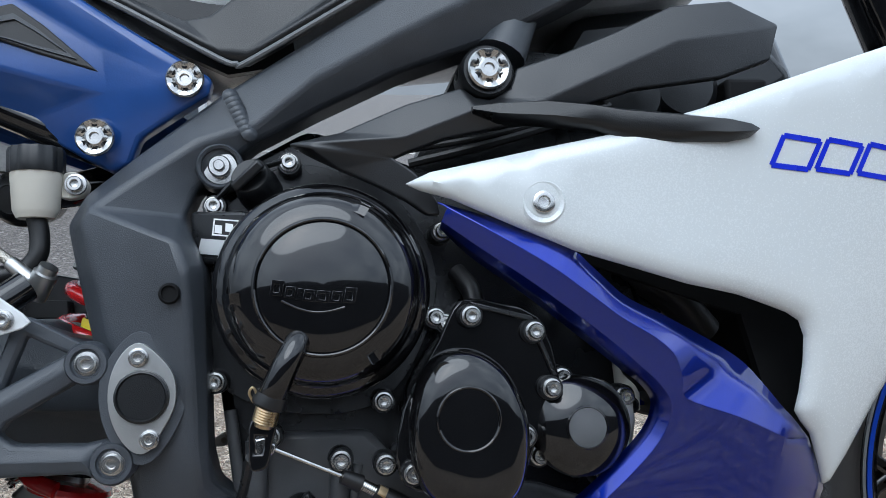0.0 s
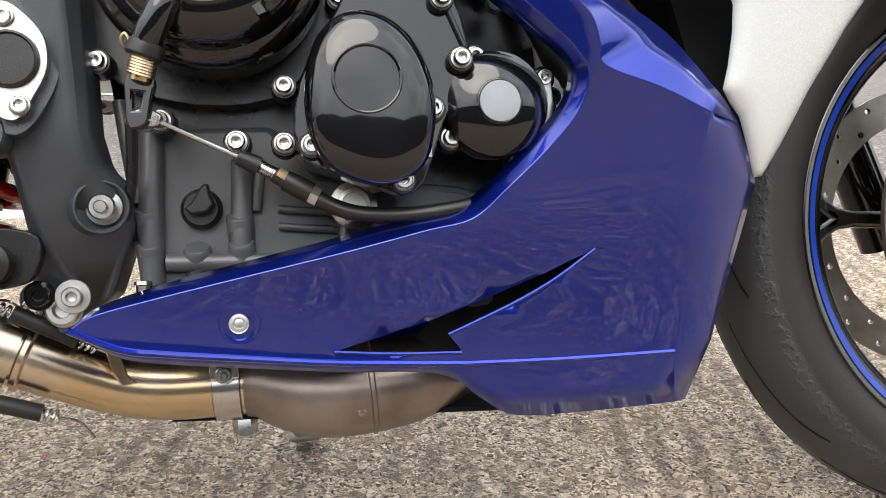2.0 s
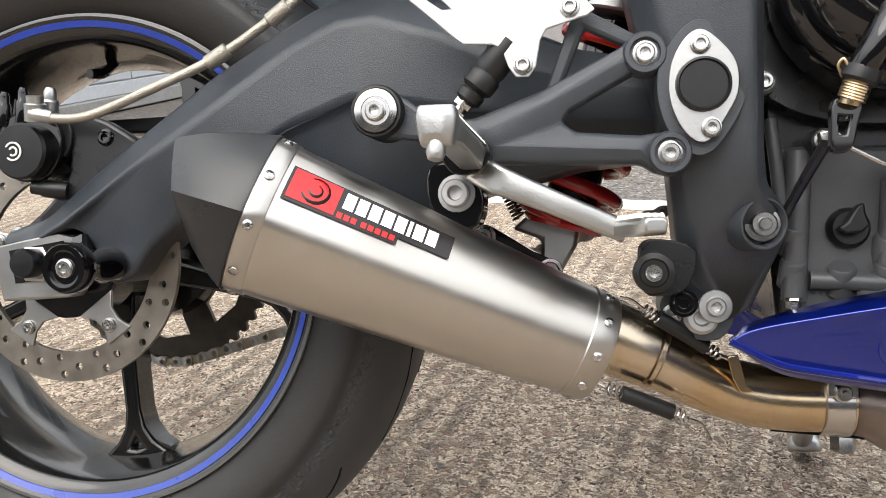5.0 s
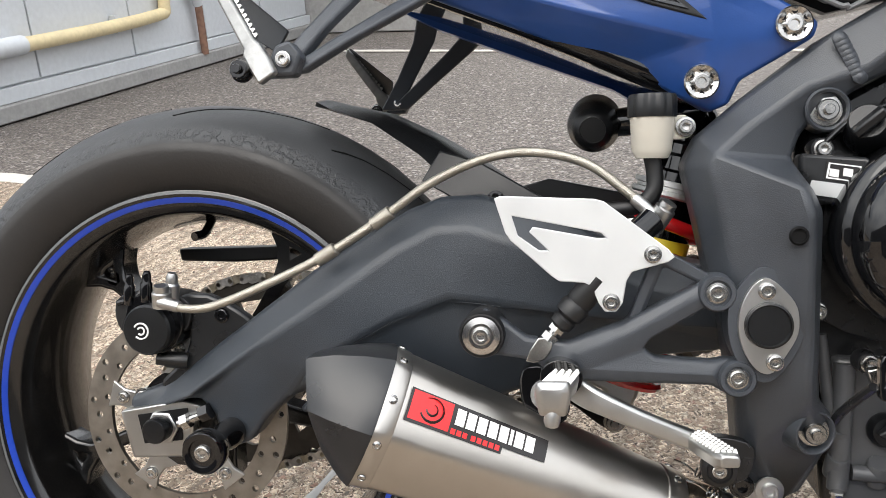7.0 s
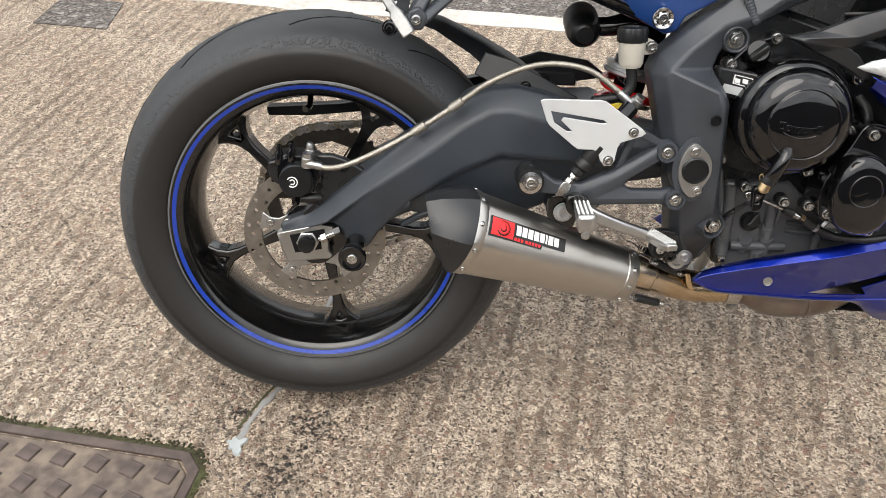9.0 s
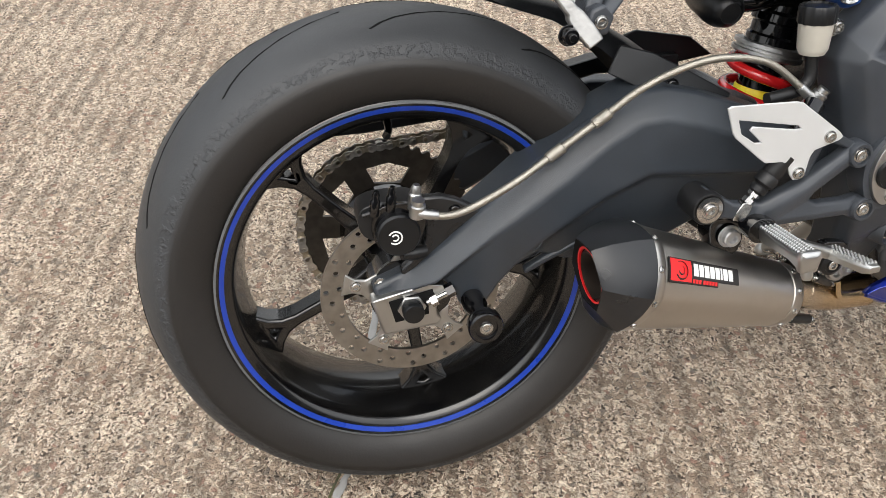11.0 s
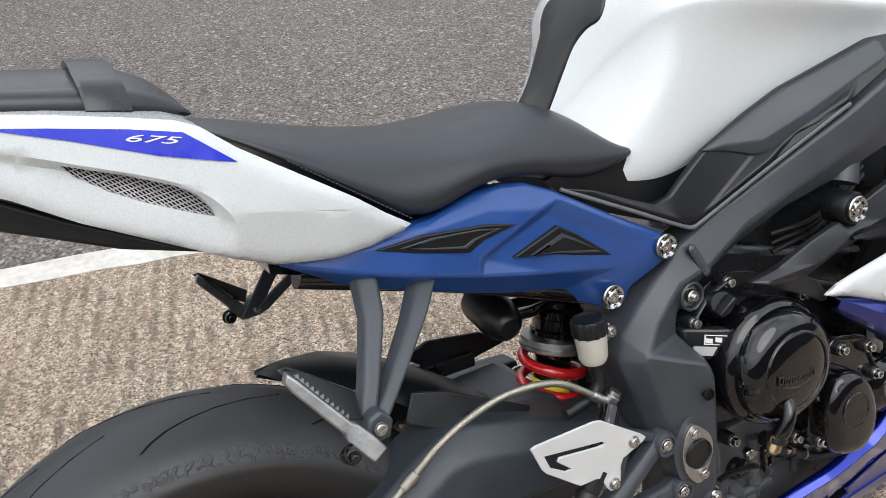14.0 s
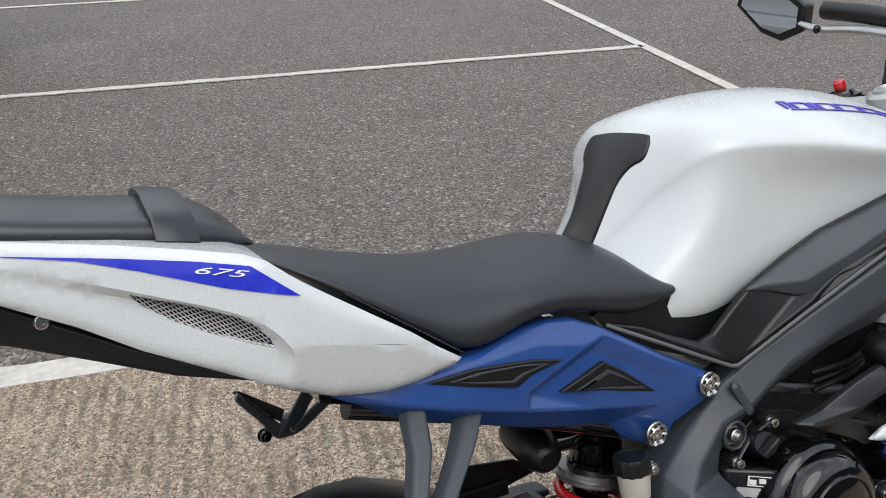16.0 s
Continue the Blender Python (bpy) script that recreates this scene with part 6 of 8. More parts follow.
# ---- passenger footrest hangers ----
for sd, far in ((-1, 1.0), (1, 0.80)):
    ph = part("passenger_hanger", loft([[(x - 0.013 * w, (0.135 * (0.2 * far + 0.8) + (0.225 * far - 0.135 * (0.2 * far + 0.8)) * s) * sd - 0.008 * sd, z), (x + 0.013 * w, (0.135 * (0.2 * far + 0.8) + (0.225 * far - 0.135 * (0.2 * far + 0.8)) * s) * sd - 0.008 * sd, z), (x + 0.008 * w, (0.135 * (0.2 * far + 0.8) + (0.225 * far - 0.135 * (0.2 * far + 0.8)) * s) * sd + 0.006 * sd, z), (x - 0.008 * w, (0.135 * (0.2 * far + 0.8) + (0.225 * far - 0.135 * (0.2 * far + 0.8)) * s) * sd + 0.006 * sd, z)] for s, x, z, w in ((0.0, 0.219, 0.754, 1.2), (0.35, 0.208, 0.722, 1.1), (0.75, 0.181, 0.680, 0.95), (1.0, 0.158, 0.644, 1.0))]), M_FRAME, bike, "grey forked passenger footrest hanger", bevel=0.003, seg=3)
    part("hanger_leg", loft([[(x - 0.014 * w, (0.130 * (0.2 * far + 0.8) + (0.225 * far - 0.130 * (0.2 * far + 0.8)) * s) * sd - 0.008 * sd, z), (x + 0.014 * w, (0.130 * (0.2 * far + 0.8) + (0.225 * far - 0.130 * (0.2 * far + 0.8)) * s) * sd - 0.008 * sd, z), (x + 0.008 * w, (0.130 * (0.2 * far + 0.8) + (0.225 * far - 0.130 * (0.2 * far + 0.8)) * s) * sd + 0.006 * sd, z), (x - 0.008 * w, (0.130 * (0.2 * far + 0.8) + (0.225 * far - 0.130 * (0.2 * far + 0.8)) * s) * sd + 0.006 * sd, z)] for s, x, z, w in ((0.0, 0.284, 0.734, 1.35), (0.35, 0.252, 0.708, 1.2), (0.75, 0.204, 0.672, 1.0), (1.0, 0.168, 0.644, 0.95))]), M_FRAME, ph, bevel=0.003, seg=3)
    web = [(0.150, 0.640), (0.176, 0.640), (0.182, 0.656), (0.172, 0.668), (0.160, 0.664)]
    part("hanger_foot", panel(web, depth=0.018, y=0.232 * far * sd - 0.009), M_FRAME, ph, bevel=0.003)
    pegp = part("passenger_footrest", loft([[Vector((0.157, 0.250 * far * sd, 0.642)) + Vector((-0.052, -0.034 * sd, 0.076)) * q + Vector(o) for o in ((-0.009 * w, -0.006 * sd, -0.005), (0.007 * w, -0.006 * sd, 0.004), (0.007 * w, 0.005 * sd, 0.004), (-0.009 * w, 0.005 * sd, -0.005))] for q, w in ((-0.06, 0.85), (0.10, 0.95), (0.26, 0.85), (0.31, 0.50), (0.9, 0.42), (1.0, 0.25))]), M_PEG, ph, "worn silver folding passenger footrest", bevel=0.0020)
    for i in range(11):
        part("grip_tooth", tooth, M_ALU, pegp, m=Matrix.Translation(Vector((0.1615, 0.248 * far * sd, 0.6455)) + Vector((-0.052, -0.034 * sd, 0.076)) * (0.36 + 0.055 * i)) @ pose(0, 0, 0, 0, 55, 0))
    part("footrest_wing", panel([(0.102, 0.722, 0.206 * far * sd), (0.110, 0.722, 0.206 * far * sd), (0.130, 0.706, 0.206 * far * sd), (0.162, 0.680, 0.212 * far * sd), (0.158, 0.660, 0.230 * far * sd), (0.140, 0.672, 0.238 * far * sd)], depth=0.005), M_PLASTIC, pegp, bevel=0.001)
    bolt(0.136, 0.246 * far * sd, 0.645, pegp, 0.0075, 0.010, 1.3, False, M_BLACK)
    bolt(0.168, 0.230 * far * sd - 0.012, 0.653, ph, 0.005, 0.004, 1.3)
part("exhaust_hanger", panel(curve_loop([(0.346, 0.392), (0.366, 0.396), (0.386, 0.380), (0.384, 0.350), (0.360, 0.346), (0.346, 0.366)], 3), depth=0.03, y=-0.165), M_BLACK, bike, bevel=0.004)
bolt(0.368, -0.168, 0.373, hanger, 0.0105, 0.010, 1.35, True, M_CASTING)

# ---- engine ----
engine = part("engine", panel([(0.575, 0.60), (0.66, 0.645), (0.78, 0.60), (0.92, 0.56), (0.95, 0.45), (0.90, 0.34), (0.87, 0.30), (0.72, 0.27), (0.60, 0.26), (0.595, 0.33), (0.585, 0.42), (0.575, 0.5)], depth=0.27, y=-0.135), M_CASE, bike, "black painted engine crankcase", bevel=0.01)
# clutch cover: stepped rings and a flat emblem disc
CC = (0.666, 0.5105)
clutch = part("clutch_cover", lathe([(0.0795, 0.0), (0.0812, 0.034), (0.0808, 0.044), (0.0790, 0.0500), (0.0760, 0.0535), (0.0735, 0.0550), (0.0722, 0.0560), (0.0715, 0.0600), (0.0695, 0.0680), (0.0655, 0.0745), (0.0600, 0.0790), (0.0540, 0.0815), (0.0497, 0.0825), (0.0490, 0.0840), (0.0478, 0.0850), (0.0468, 0.0845), (0.0462, 0.0832), (0.0440, 0.0842), (0.030, 0.0868), (0.015, 0.0880), (0.0002, 0.0884)], (CC[0], -0.150, CC[1]), n=96), M_BLACK, engine, "gloss black round clutch cover with stepped rings", angle=24)
for a in (58, 182, 300):
    ramp_rows = []
    for k in range(7):
        t, h = radians(a + 2.6 * k), 0.0075 * (1 - k / 6) ** 1.2 + 0.0006
        ramp_rows.append([(CC[0] + r * math.cos(t), y, CC[1] + r * math.sin(t)) for r, y in ((0.0560, -0.220), (0.0580, -0.2290 - h * 0.3), (0.0650, -0.2230 - h), (0.0715, -0.2110 - h * 0.6), (0.0725, -0.204))])
    part("cover_step", loft(ramp_rows), M_BLACK, clutch)
# raised outlined blocks stand for the maker's cast name, with a curved line beneath
ARC = Matrix.Translation((CC[0] - 0.006, 0, CC[1] - 0.0035)) @ Matrix.Rotation(radians(8), 4, "Y") @ Matrix.Translation((-CC[0], 0, -CC[1]))
emblem = part("cover_emblem", tube([(CC[0] - 0.022 + 0.044 * i / 12, -0.2372, CC[1] - 0.0085 - 0.0055 * math.sin(math.pi * i / 12)) for i in range(13)], 0.0009, 6, 1), M_BLACK, clutch, "raised cast emblem, same black", m=ARC)
x = CC[0] - 0.0305
for i, wd in enumerate((0.0086, 0.0069, 0.0030, 0.0074, 0.0092, 0.0074, 0.0080)):
    h = 0.0110 if i in (0, 6) else 0.0083
    z0 = CC[1] - 0.0055 - (0.0016 * math.sin(math.pi * i / 6))
    loop = [(x, z0), (x + wd, z0), (x + wd + 0.0007, z0 + h), (x + 0.0007, z0 + h)]
    hole = [(x + wd * 0.30, z0 + h * 0.22), (x + wd * 0.72, z0 + h * 0.22), (x + wd * 0.75, z0 + h * 0.72), (x + wd * 0.33, z0 + h * 0.72)]
    part("emblem_block", panel(loop, holes=[hole] if wd > 0.004 else [], depth=0.004, y=-0.2388), M_BLACK, emblem, bevel=0.0003)
    x += wd + 0.0014
# flange round the clutch cover with its screws
flange = part("cover_flange", panel(curve_loop([(CC[0] + r * math.cos(radians(a)), CC[1] + r * math.sin(radians(a))) for a, r in ((0, 0.091), (35, 0.092), (65, 0.092), (100, 0.100), (128, 0.097), (155, 0.093), (190, 0.091), (220, 0.104), (250, 0.098), (290, 0.099), (320, 0.092))], 4), depth=0.03, y=-0.168), M_CASE, engine, bevel=0.003)
for x, z in ((0.645, 0.606), (0.589, 0.574), (0.760, 0.550), (0.752, 0.484), (0.587, 0.444), (0.710, 0.423), (0.626, 0.402)):
    bolt(x, -0.186, z, flange, 0.0056, 0.008, 1.3)
    part("screw_boss", lathe([(0.0095, 0.0), (0.0090, 0.016), (0.0085, 0.018)], (x, -0.168, z), n=18), M_CASE, flange)
part("bracket_strip", tube([(0.589, -0.186, 0.577), (0.612, -0.187, 0.598), (0.645, -0.186, 0.609)], 0.0045, 10, 5, flat=0.5), M_CASE, flange)
fill = part("oil_filler_cap", lathe([(0.017, 0.0), (0.017, 0.012), (0.0150, 0.016), (0.0150, 0.028), (0.0135, 0.030), (0.0002, 0.030)], (0.622, -0.165, 0.585), (-0.25, -1, 0.35), 24), M_PLASTIC, engine, "black plastic oil filler cap")
part("cap_grip", box(-0.014, 0.014, -0.012, 0.0, -0.004, 0.004), M_PLASTIC, fill, bevel=0.002, m=Matrix.Translation((0.6145, -0.193, 0.595)) @ pose(0, 0, 0, 20, -40, -15))
# two small labels on the case
def tilted(loop, lift):
    """Flat label outline on the case flank, which turns away towards the rear."""
    return [(x - 0.003, z - 0.002, -0.1945 - 0.75 * (x - 0.600) - lift) for x, z in loop]


part("case_flank", panel(tilted([(0.572, 0.574), (0.618, 0.568), (0.616, 0.530), (0.572, 0.532)], -0.0012), depth=0.020), M_CASE, engine, bevel=0.004)
lab = part("case_label", panel(tilted([(0.590, 0.5665), (0.612, 0.562), (0.610, 0.5475), (0.588, 0.552)], 0.0), depth=0.001), M_LABELK, engine, "small black and white oil label")
part("label_mark", panel(tilted([(0.591, 0.5652), (0.611, 0.5612), (0.6092, 0.5488), (0.5892, 0.5528)], 0.0007), holes=[tilted([(0.592, 0.5640), (0.610, 0.5604), (0.6085, 0.5498), (0.5905, 0.5538)], 0.0007)], depth=0.0006), M_LABELW, lab)
for x in (0.5945, 0.603):
    part("label_mark", panel(tilted([(x - 0.0028, 0.5605), (x + 0.0030, 0.5590), (x + 0.0024, 0.5530), (x - 0.0032, 0.5545)], 0.0007), depth=0.0006), M_LABELW, lab)
part("grey_label", panel(tilted([(0.5805, 0.5515), (0.6020, 0.5475), (0.5985, 0.5365), (0.5775, 0.5405)], 0.0), depth=0.001), M_GUARD, engine, "small grey maker's plate")

# clutch release arm, spring and cable
rel = part("release_cover", tube([(0.653, -0.176, 0.497), (0.647, -0.210, 0.481), (0.640, -0.220, 0.468), (0.632, -0.219, 0.452), (0.626, -0.214, 0.440)], [0.0095, 0.0095, 0.0095, 0.0100, 0.0105], 16, 4), M_BLACK, engine, "black clutch release housing")
part("release_collar", lathe([(0.0120, -0.004), (0.0125, 0.0), (0.0125, 0.004), (0.0105, 0.006)], (0.6255, -0.213, 0.4385), (-0.35, 0.1, -0.9), 24), M_RUBBER, rel)
part("release_spring", coil((0.6245, -0.212, 0.435), (0.6205, -0.209, 0.4225), 0.0082, 0.0011, 7, 6, 16), M_COPPER, rel, "copper-coloured return spring")
part("release_core", tube([(0.6245, -0.212, 0.436), (0.6195, -0.208, 0.4195)], 0.0066, 12), M_COPPER, rel)
part("spring_leg", tube([(0.614, -0.214, 0.437), (0.611, -0.216, 0.444), (0.614, -0.218, 0.448), (0.617, -0.218, 0.442)], 0.0010, 6, 4), M_COPPER, rel)
part("release_lever", panel(curve_loop([(0.611, 0.424), (0.628, 0.422), (0.625, 0.404), (0.621, 0.390), (0.610, 0.389), (0.609, 0.404)], 3), holes=[[(0.614, 0.413), (0.621, 0.412), (0.618, 0.400), (0.613, 0.400)]], depth=0.010, y=-0.206), M_BLACK, rel, bevel=0.002)
part("release_link", tube([(0.609, -0.190, 0.396), (0.598, -0.142, 0.362), (0.588, -0.125, 0.335)], 0.004, 8), M_CASE, rel)
cable = part("clutch_cable", tube([(0.622, -0.196, 0.397), (0.650, -0.190, 0.383), (0.680, -0.184, 0.368)], 0.0017, 8, 4), M_STEEL, engine, "steel clutch cable in a black sheath")
part("cable_end", lathe([(0.005, -0.006), (0.005, 0.006)], (0.621, -0.196, 0.397), (0, 1, 0), 14), M_STEEL, cable)
part("cable_clevis", panel([(0.612, 0.402), (0.622, 0.404), (0.630, 0.398), (0.628, 0.391), (0.616, 0.390)], depth=0.010, y=-0.202), M_STEEL, cable, bevel=0.0015)
part("cable_sheath", tube([(0.700, -0.181, 0.357), (0.722, -0.180, 0.343), (0.741, -0.181, 0.3315), (0.761, -0.184, 0.3250), (0.795, -0.190, 0.3225), (0.830, -0.188, 0.3255), (0.862, -0.176, 0.334), (0.90, -0.15, 0.35)], 0.0058, 14, 6), M_RUBBER, cable)
part("cable_barrel", tube([(0.676, -0.1845, 0.3700), (0.690, -0.1825, 0.3630)], [0.0055, 0.0068], 16), M_RUBBER, cable)
part("cable_thread", coil((0.690, -0.1825, 0.363), (0.704, -0.181, 0.355), 0.0040, 0.0009, 10, 6, 10), M_STEEL, cable)
part("cable_adjuster", lathe([(0.0062, -0.004), (0.0062, 0.004)], (0.7055, -0.181, 0.3545), (0.86, 0.0, -0.5), 6), M_COPPER, cable)
part("cable_ferrule", lathe([(0.0075, -0.010), (0.0078, 0.0), (0.0078, 0.010)], (0.716, -0.1805, 0.3475), (0.86, 0.0, -0.5), 16), M_RUBBER, cable)
part("cable_nut", lathe([(0.0072, -0.0035), (0.0072, 0.0035)], (0.7265, -0.180, 0.3405), (0.86, 0.0, -0.5), 6), M_ALU, cable)
part("cable_washer", lathe([(0.0175, 0.0), (0.0170, 0.002), (0.0125, 0.004), (0.0120, 0.006), (0.009, 0.0065), (0.0085, 0.004), (0.0002, 0.004)], (0.755, -0.166, 0.333), n=30), M_ALU, engine, "steel washer and stud")

# middle cover and pump cover
mid = part("timing_cover", panel(curve_loop([(0.777, 0.503), (0.800, 0.498), (0.832, 0.486), (0.846, 0.440), (0.842, 0.418), (0.824, 0.388), (0.806, 0.345), (0.790, 0.336), (0.775, 0.340), (0.742, 0.356), (0.722, 0.364), (0.716, 0.385), (0.722, 0.420), (0.735, 0.445), (0.752, 0.472), (0.764, 0.495)], 2), depth=0.05, y=-0.186), M_BLACK, engine, "black timing cover with a raised lip", bevel=0.0035)
part("timing_cover_rim", panel([(0.777, 0.5005), (0.826, 0.487), (0.8435, 0.440), (0.840, 0.440), (0.823, 0.4835), (0.779, 0.4955)], depth=0.006, y=-0.190), M_CASE, mid, bevel=0.001)
dome = curve_loop([(0.725, 0.397), (0.728, 0.428), (0.738, 0.452), (0.757, 0.467), (0.781, 0.466), (0.803, 0.449), (0.816, 0.420), (0.818, 0.392), (0.810, 0.361), (0.792, 0.346), (0.770, 0.344), (0.743, 0.355), (0.730, 0.372)], 5)
gearc = part("balancer_cover", loft([[(0.771 + (x - 0.771) * k, y, 0.408 + (z - 0.408) * k) for x, z in dome] for k, y in ((1.0, -0.160), (1.0, -0.188), (0.985, -0.1925), (0.955, -0.1965), (0.90, -0.2000), (0.82, -0.2028), (0.70, -0.2048), (0.52, -0.2060), (0.25, -0.2066), (0.02, -0.2068))]), M_BLACK, engine, "gloss black cover with a scratched round boss", angle=50)
part("round_boss", lathe([(0.0250, -0.001), (0.0244, 0.0010), (0.0236, 0.0016), (0.0226, 0.0012), (0.0220, 0.0002), (0.0120, 0.0008), (0.0002, 0.0010)], (0.769, -0.2058, 0.416), n=56), M_BLACK, gearc, angle=24)
part("cover_dimple", lathe([(0.0095, 0.0), (0.0085, 0.002), (0.0070, 0.0015), (0.0060, -0.004), (0.0002, -0.004)], (0.754, -0.1995, 0.450), n=20), M_CASE, gearc)
alt = part("pump_cover", lathe([(0.0385, 0.0), (0.0385, 0.018), (0.0370, 0.022), (0.0330, 0.0252), (0.0260, 0.0285), (0.0200, 0.0310), (0.0162, 0.0318), (0.0158, 0.0322), (0.0150, 0.0324), (0.0002, 0.0286)], (0.857, -0.185, 0.396), n=64), M_BLACK, engine, "gloss black pump cover with a flat polished centre", angle=24)
part("pump_face", lathe([(0.0145, 0.0), (0.0143, 0.0006), (0.0002, 0.0006)], (0.857, -0.2174, 0.396), n=36), material("machined_face", (0.26, 0.265, 0.275), 0.36, metal=1.0, var=0.15), alt)
ring_bits = [(0.047, 25), (0.044, 0), (0.044, -25), (0.046, -55), (0.046, -70), (0.036, -60), (0.0385, -25), (0.0385, 10), (0.037, 25)]
part("pump_flange", panel([(0.857 + r * math.cos(radians(a)), 0.396 + r * math.sin(radians(a))) for r, a in ring_bits], depth=0.012, y=-0.200), M_ALU, alt, bevel=0.002)
for x, z, prt in ((0.777, 0.489, mid), (0.826, 0.475, mid), (0.837, 0.431, mid), (0.8145, 0.396, mid), (0.790, 0.346, mid), (0.738, 0.434, mid), (0.728, 0.374, mid), (0.709, 0.379, mid), (0.676, 0.380, engine), (0.846, 0.432, alt), (0.895, 0.415, alt), (0.875, 0.357, alt), (0.825, 0.375, alt)):
    y = -0.168 if x == 0.709 else (-0.190 if prt is not engine else -0.183)
    part("screw_boss", lathe([(0.0100, -0.012), (0.0095, 0.003), (0.0088, 0.004)], (x, y, z), n=18), M_CASE, prt)
    bolt(x, y - 0.004, z, prt, 0.0060, 0.008, 1.3)
part("hose_clip", panel([(0.808, 0.369), (0.812, 0.370), (0.812, 0.362), (0.808, 0.362)], depth=0.004, y=-0.191), M_ALU, mid)

# lower crankcase: ribs, bosses, oil level plug, sump
low = part("lower_case", panel([(0.603, 0.400), (0.700, 0.398), (0.735, 0.360), (0.84, 0.345), (0.88, 0.33), (0.86, 0.250), (0.75, 0.235), (0.66, 0.232), (0.615, 0.242), (0.603, 0.30)], depth=0.05, y=-0.139), M_SUMP, engine, bevel=0.006)
for x0, z0, x1, z1, r in ((0.612, 0.395, 0.607, 0.285, 0.009), (0.676, 0.372, 0.670, 0.284, 0.008), (0.618, 0.30, 0.70, 0.296, 0.007), (0.700, 0.335, 0.84, 0.318, 0.003), (0.700, 0.322, 0.83, 0.306, 0.003), (0.690, 0.372, 0.684, 0.335, 0.004), (0.592, 0.420, 0.600, 0.345, 0.005), (0.752, 0.330, 0.745, 0.29, 0.006)):
    part("case_rib", tube([(x0, -0.143, z0), ((x0 + x1) / 2, -0.144, (z0 + z1) / 2), (x1, -0.142, z1)], r, 12, 3), M_SUMP, low)
for x, z in ((0.607, 0.305), (0.640, 0.300), (0.672, 0.302), (0.607, 0.330), (0.66, 0.283), (0.672, 0.322)):
    part("case_boss", lathe([(0.0105, -0.01), (0.0100, 0.010), (0.0085, 0.012)], (x, -0.140, z), (0.0, -0.6, 1), 16), M_SUMP, low)
plug = part("oil_plug", lathe([(0.0150, 0.0), (0.0150, 0.005), (0.0128, 0.008), (0.0120, 0.010), (0.0002, 0.010)], (0.645, -0.140, 0.338), n=28), M_PLASTIC, low, "black dipstick plug with a winged grip")
part("plug_wing", panel([(0.634, 0.338), (0.640, 0.342), (0.647, 0.354), (0.652, 0.356), (0.653, 0.348), (0.656, 0.340), (0.650, 0.334), (0.640, 0.333)], depth=0.010, y=-0.160), M_PLASTIC, plug, bevel=0.002)
for x, z in ((0.603, 0.288), (0.660, 0.279)):
    part("sump_bolt", lathe([(0.006, 0.0), (0.0065, 0.002), (0.005, 0.003), (0.005, 0.008)], (x, -0.158, z), (0, 0, -1), 6), M_STEEL, low)
# cylinder block, hoses and brackets above and ahead of the covers
part("cylinder_block", panel([(0.74, 0.60), (0.80, 0.72), (1.0, 0.70), (1.02, 0.52), (0.93, 0.46), (0.84, 0.49), (0.78, 0.51)], depth=0.22, y=-0.125), M_CASE, engine, bevel=0.012)
for pts, r in (([(0.775, -0.150, 0.520), (0.785, -0.165, 0.500), (0.782, -0.17, 0.470)], 0.008), ([(0.80, -0.150, 0.545), (0.84, -0.160, 0.525), (0.875, -0.150, 0.49)], 0.010), ([(0.885, -0.150, 0.50), (0.905, -0.165, 0.455), (0.925, -0.15, 0.42)], 0.009), ([(0.90, -0.12, 0.54), (0.96, -0.13, 0.50), (1.0, -0.12, 0.46)], 0.016)):
    part("coolant_hose", tube(pts, r, 14, 5), M_RUBBER, engine)
for x, y, z in ((0.845, -0.165, 0.497), (0.87, -0.165, 0.478), (0.905, -0.168, 0.40), (0.908, -0.172, 0.406)):
    bolt(x, y, z, engine, 0.0055, 0.005, 1.3, True, M_CASE)
part("fluid_bottle", tube([(0.912, -0.150, 0.455), (0.914, -0.150, 0.425), (0.914, -0.15, 0.40)], 0.010, 14), M_FLUID, engine)
part("front_sprocket_cover", box(0.56, 0.66, 0.10, 0.14, 0.35, 0.50), M_CASE, engine, bevel=0.02)
part("radiator", box(1.03, 1.07, -0.14, 0.14, 0.36, 0.68), M_VOID, bike, "black radiator behind the front wheel", bevel=0.004)
part("exhaust_header", tube([(0.98, -0.05, 0.50), (1.0, -0.06, 0.38), (0.96, -0.05, 0.26), (0.87, -0.055, 0.215)], 0.02, 16), M_CAT, bike, "brown steel exhaust header")

# ---- belly pan ----
belly_bm = bmesh.new()
RIDGE = [(0.754, 0.577, -0.197), (0.79, 0.555, -0.208), (0.835, 0.526, -0.211), (0.865, 0.503, -0.212), (0.889, 0.484, -0.212), (0.916, 0.4665, -0.211), (0.932, 0.451, -0.209), (0.9385, 0.432, -0.207), (0.943, 0.417, -0.206), (0.985, 0.4, -0.202), (1.024, 0.381, -0.196), (1.058, 0.376, -0.172)]
OUTER = [(0.754, 0.577, -0.196), (0.8, 0.562, -0.201), (0.852, 0.54, -0.203), (0.876, 0.52, -0.201), (0.899, 0.499, -0.199), (0.93, 0.483, -0.196), (0.956, 0.469, -0.193), (0.98, 0.456, -0.191), (0.9995, 0.443, -0.189), (1.015, 0.424, -0.188), (1.036, 0.397, -0.187), (1.058, 0.377, -0.171)]
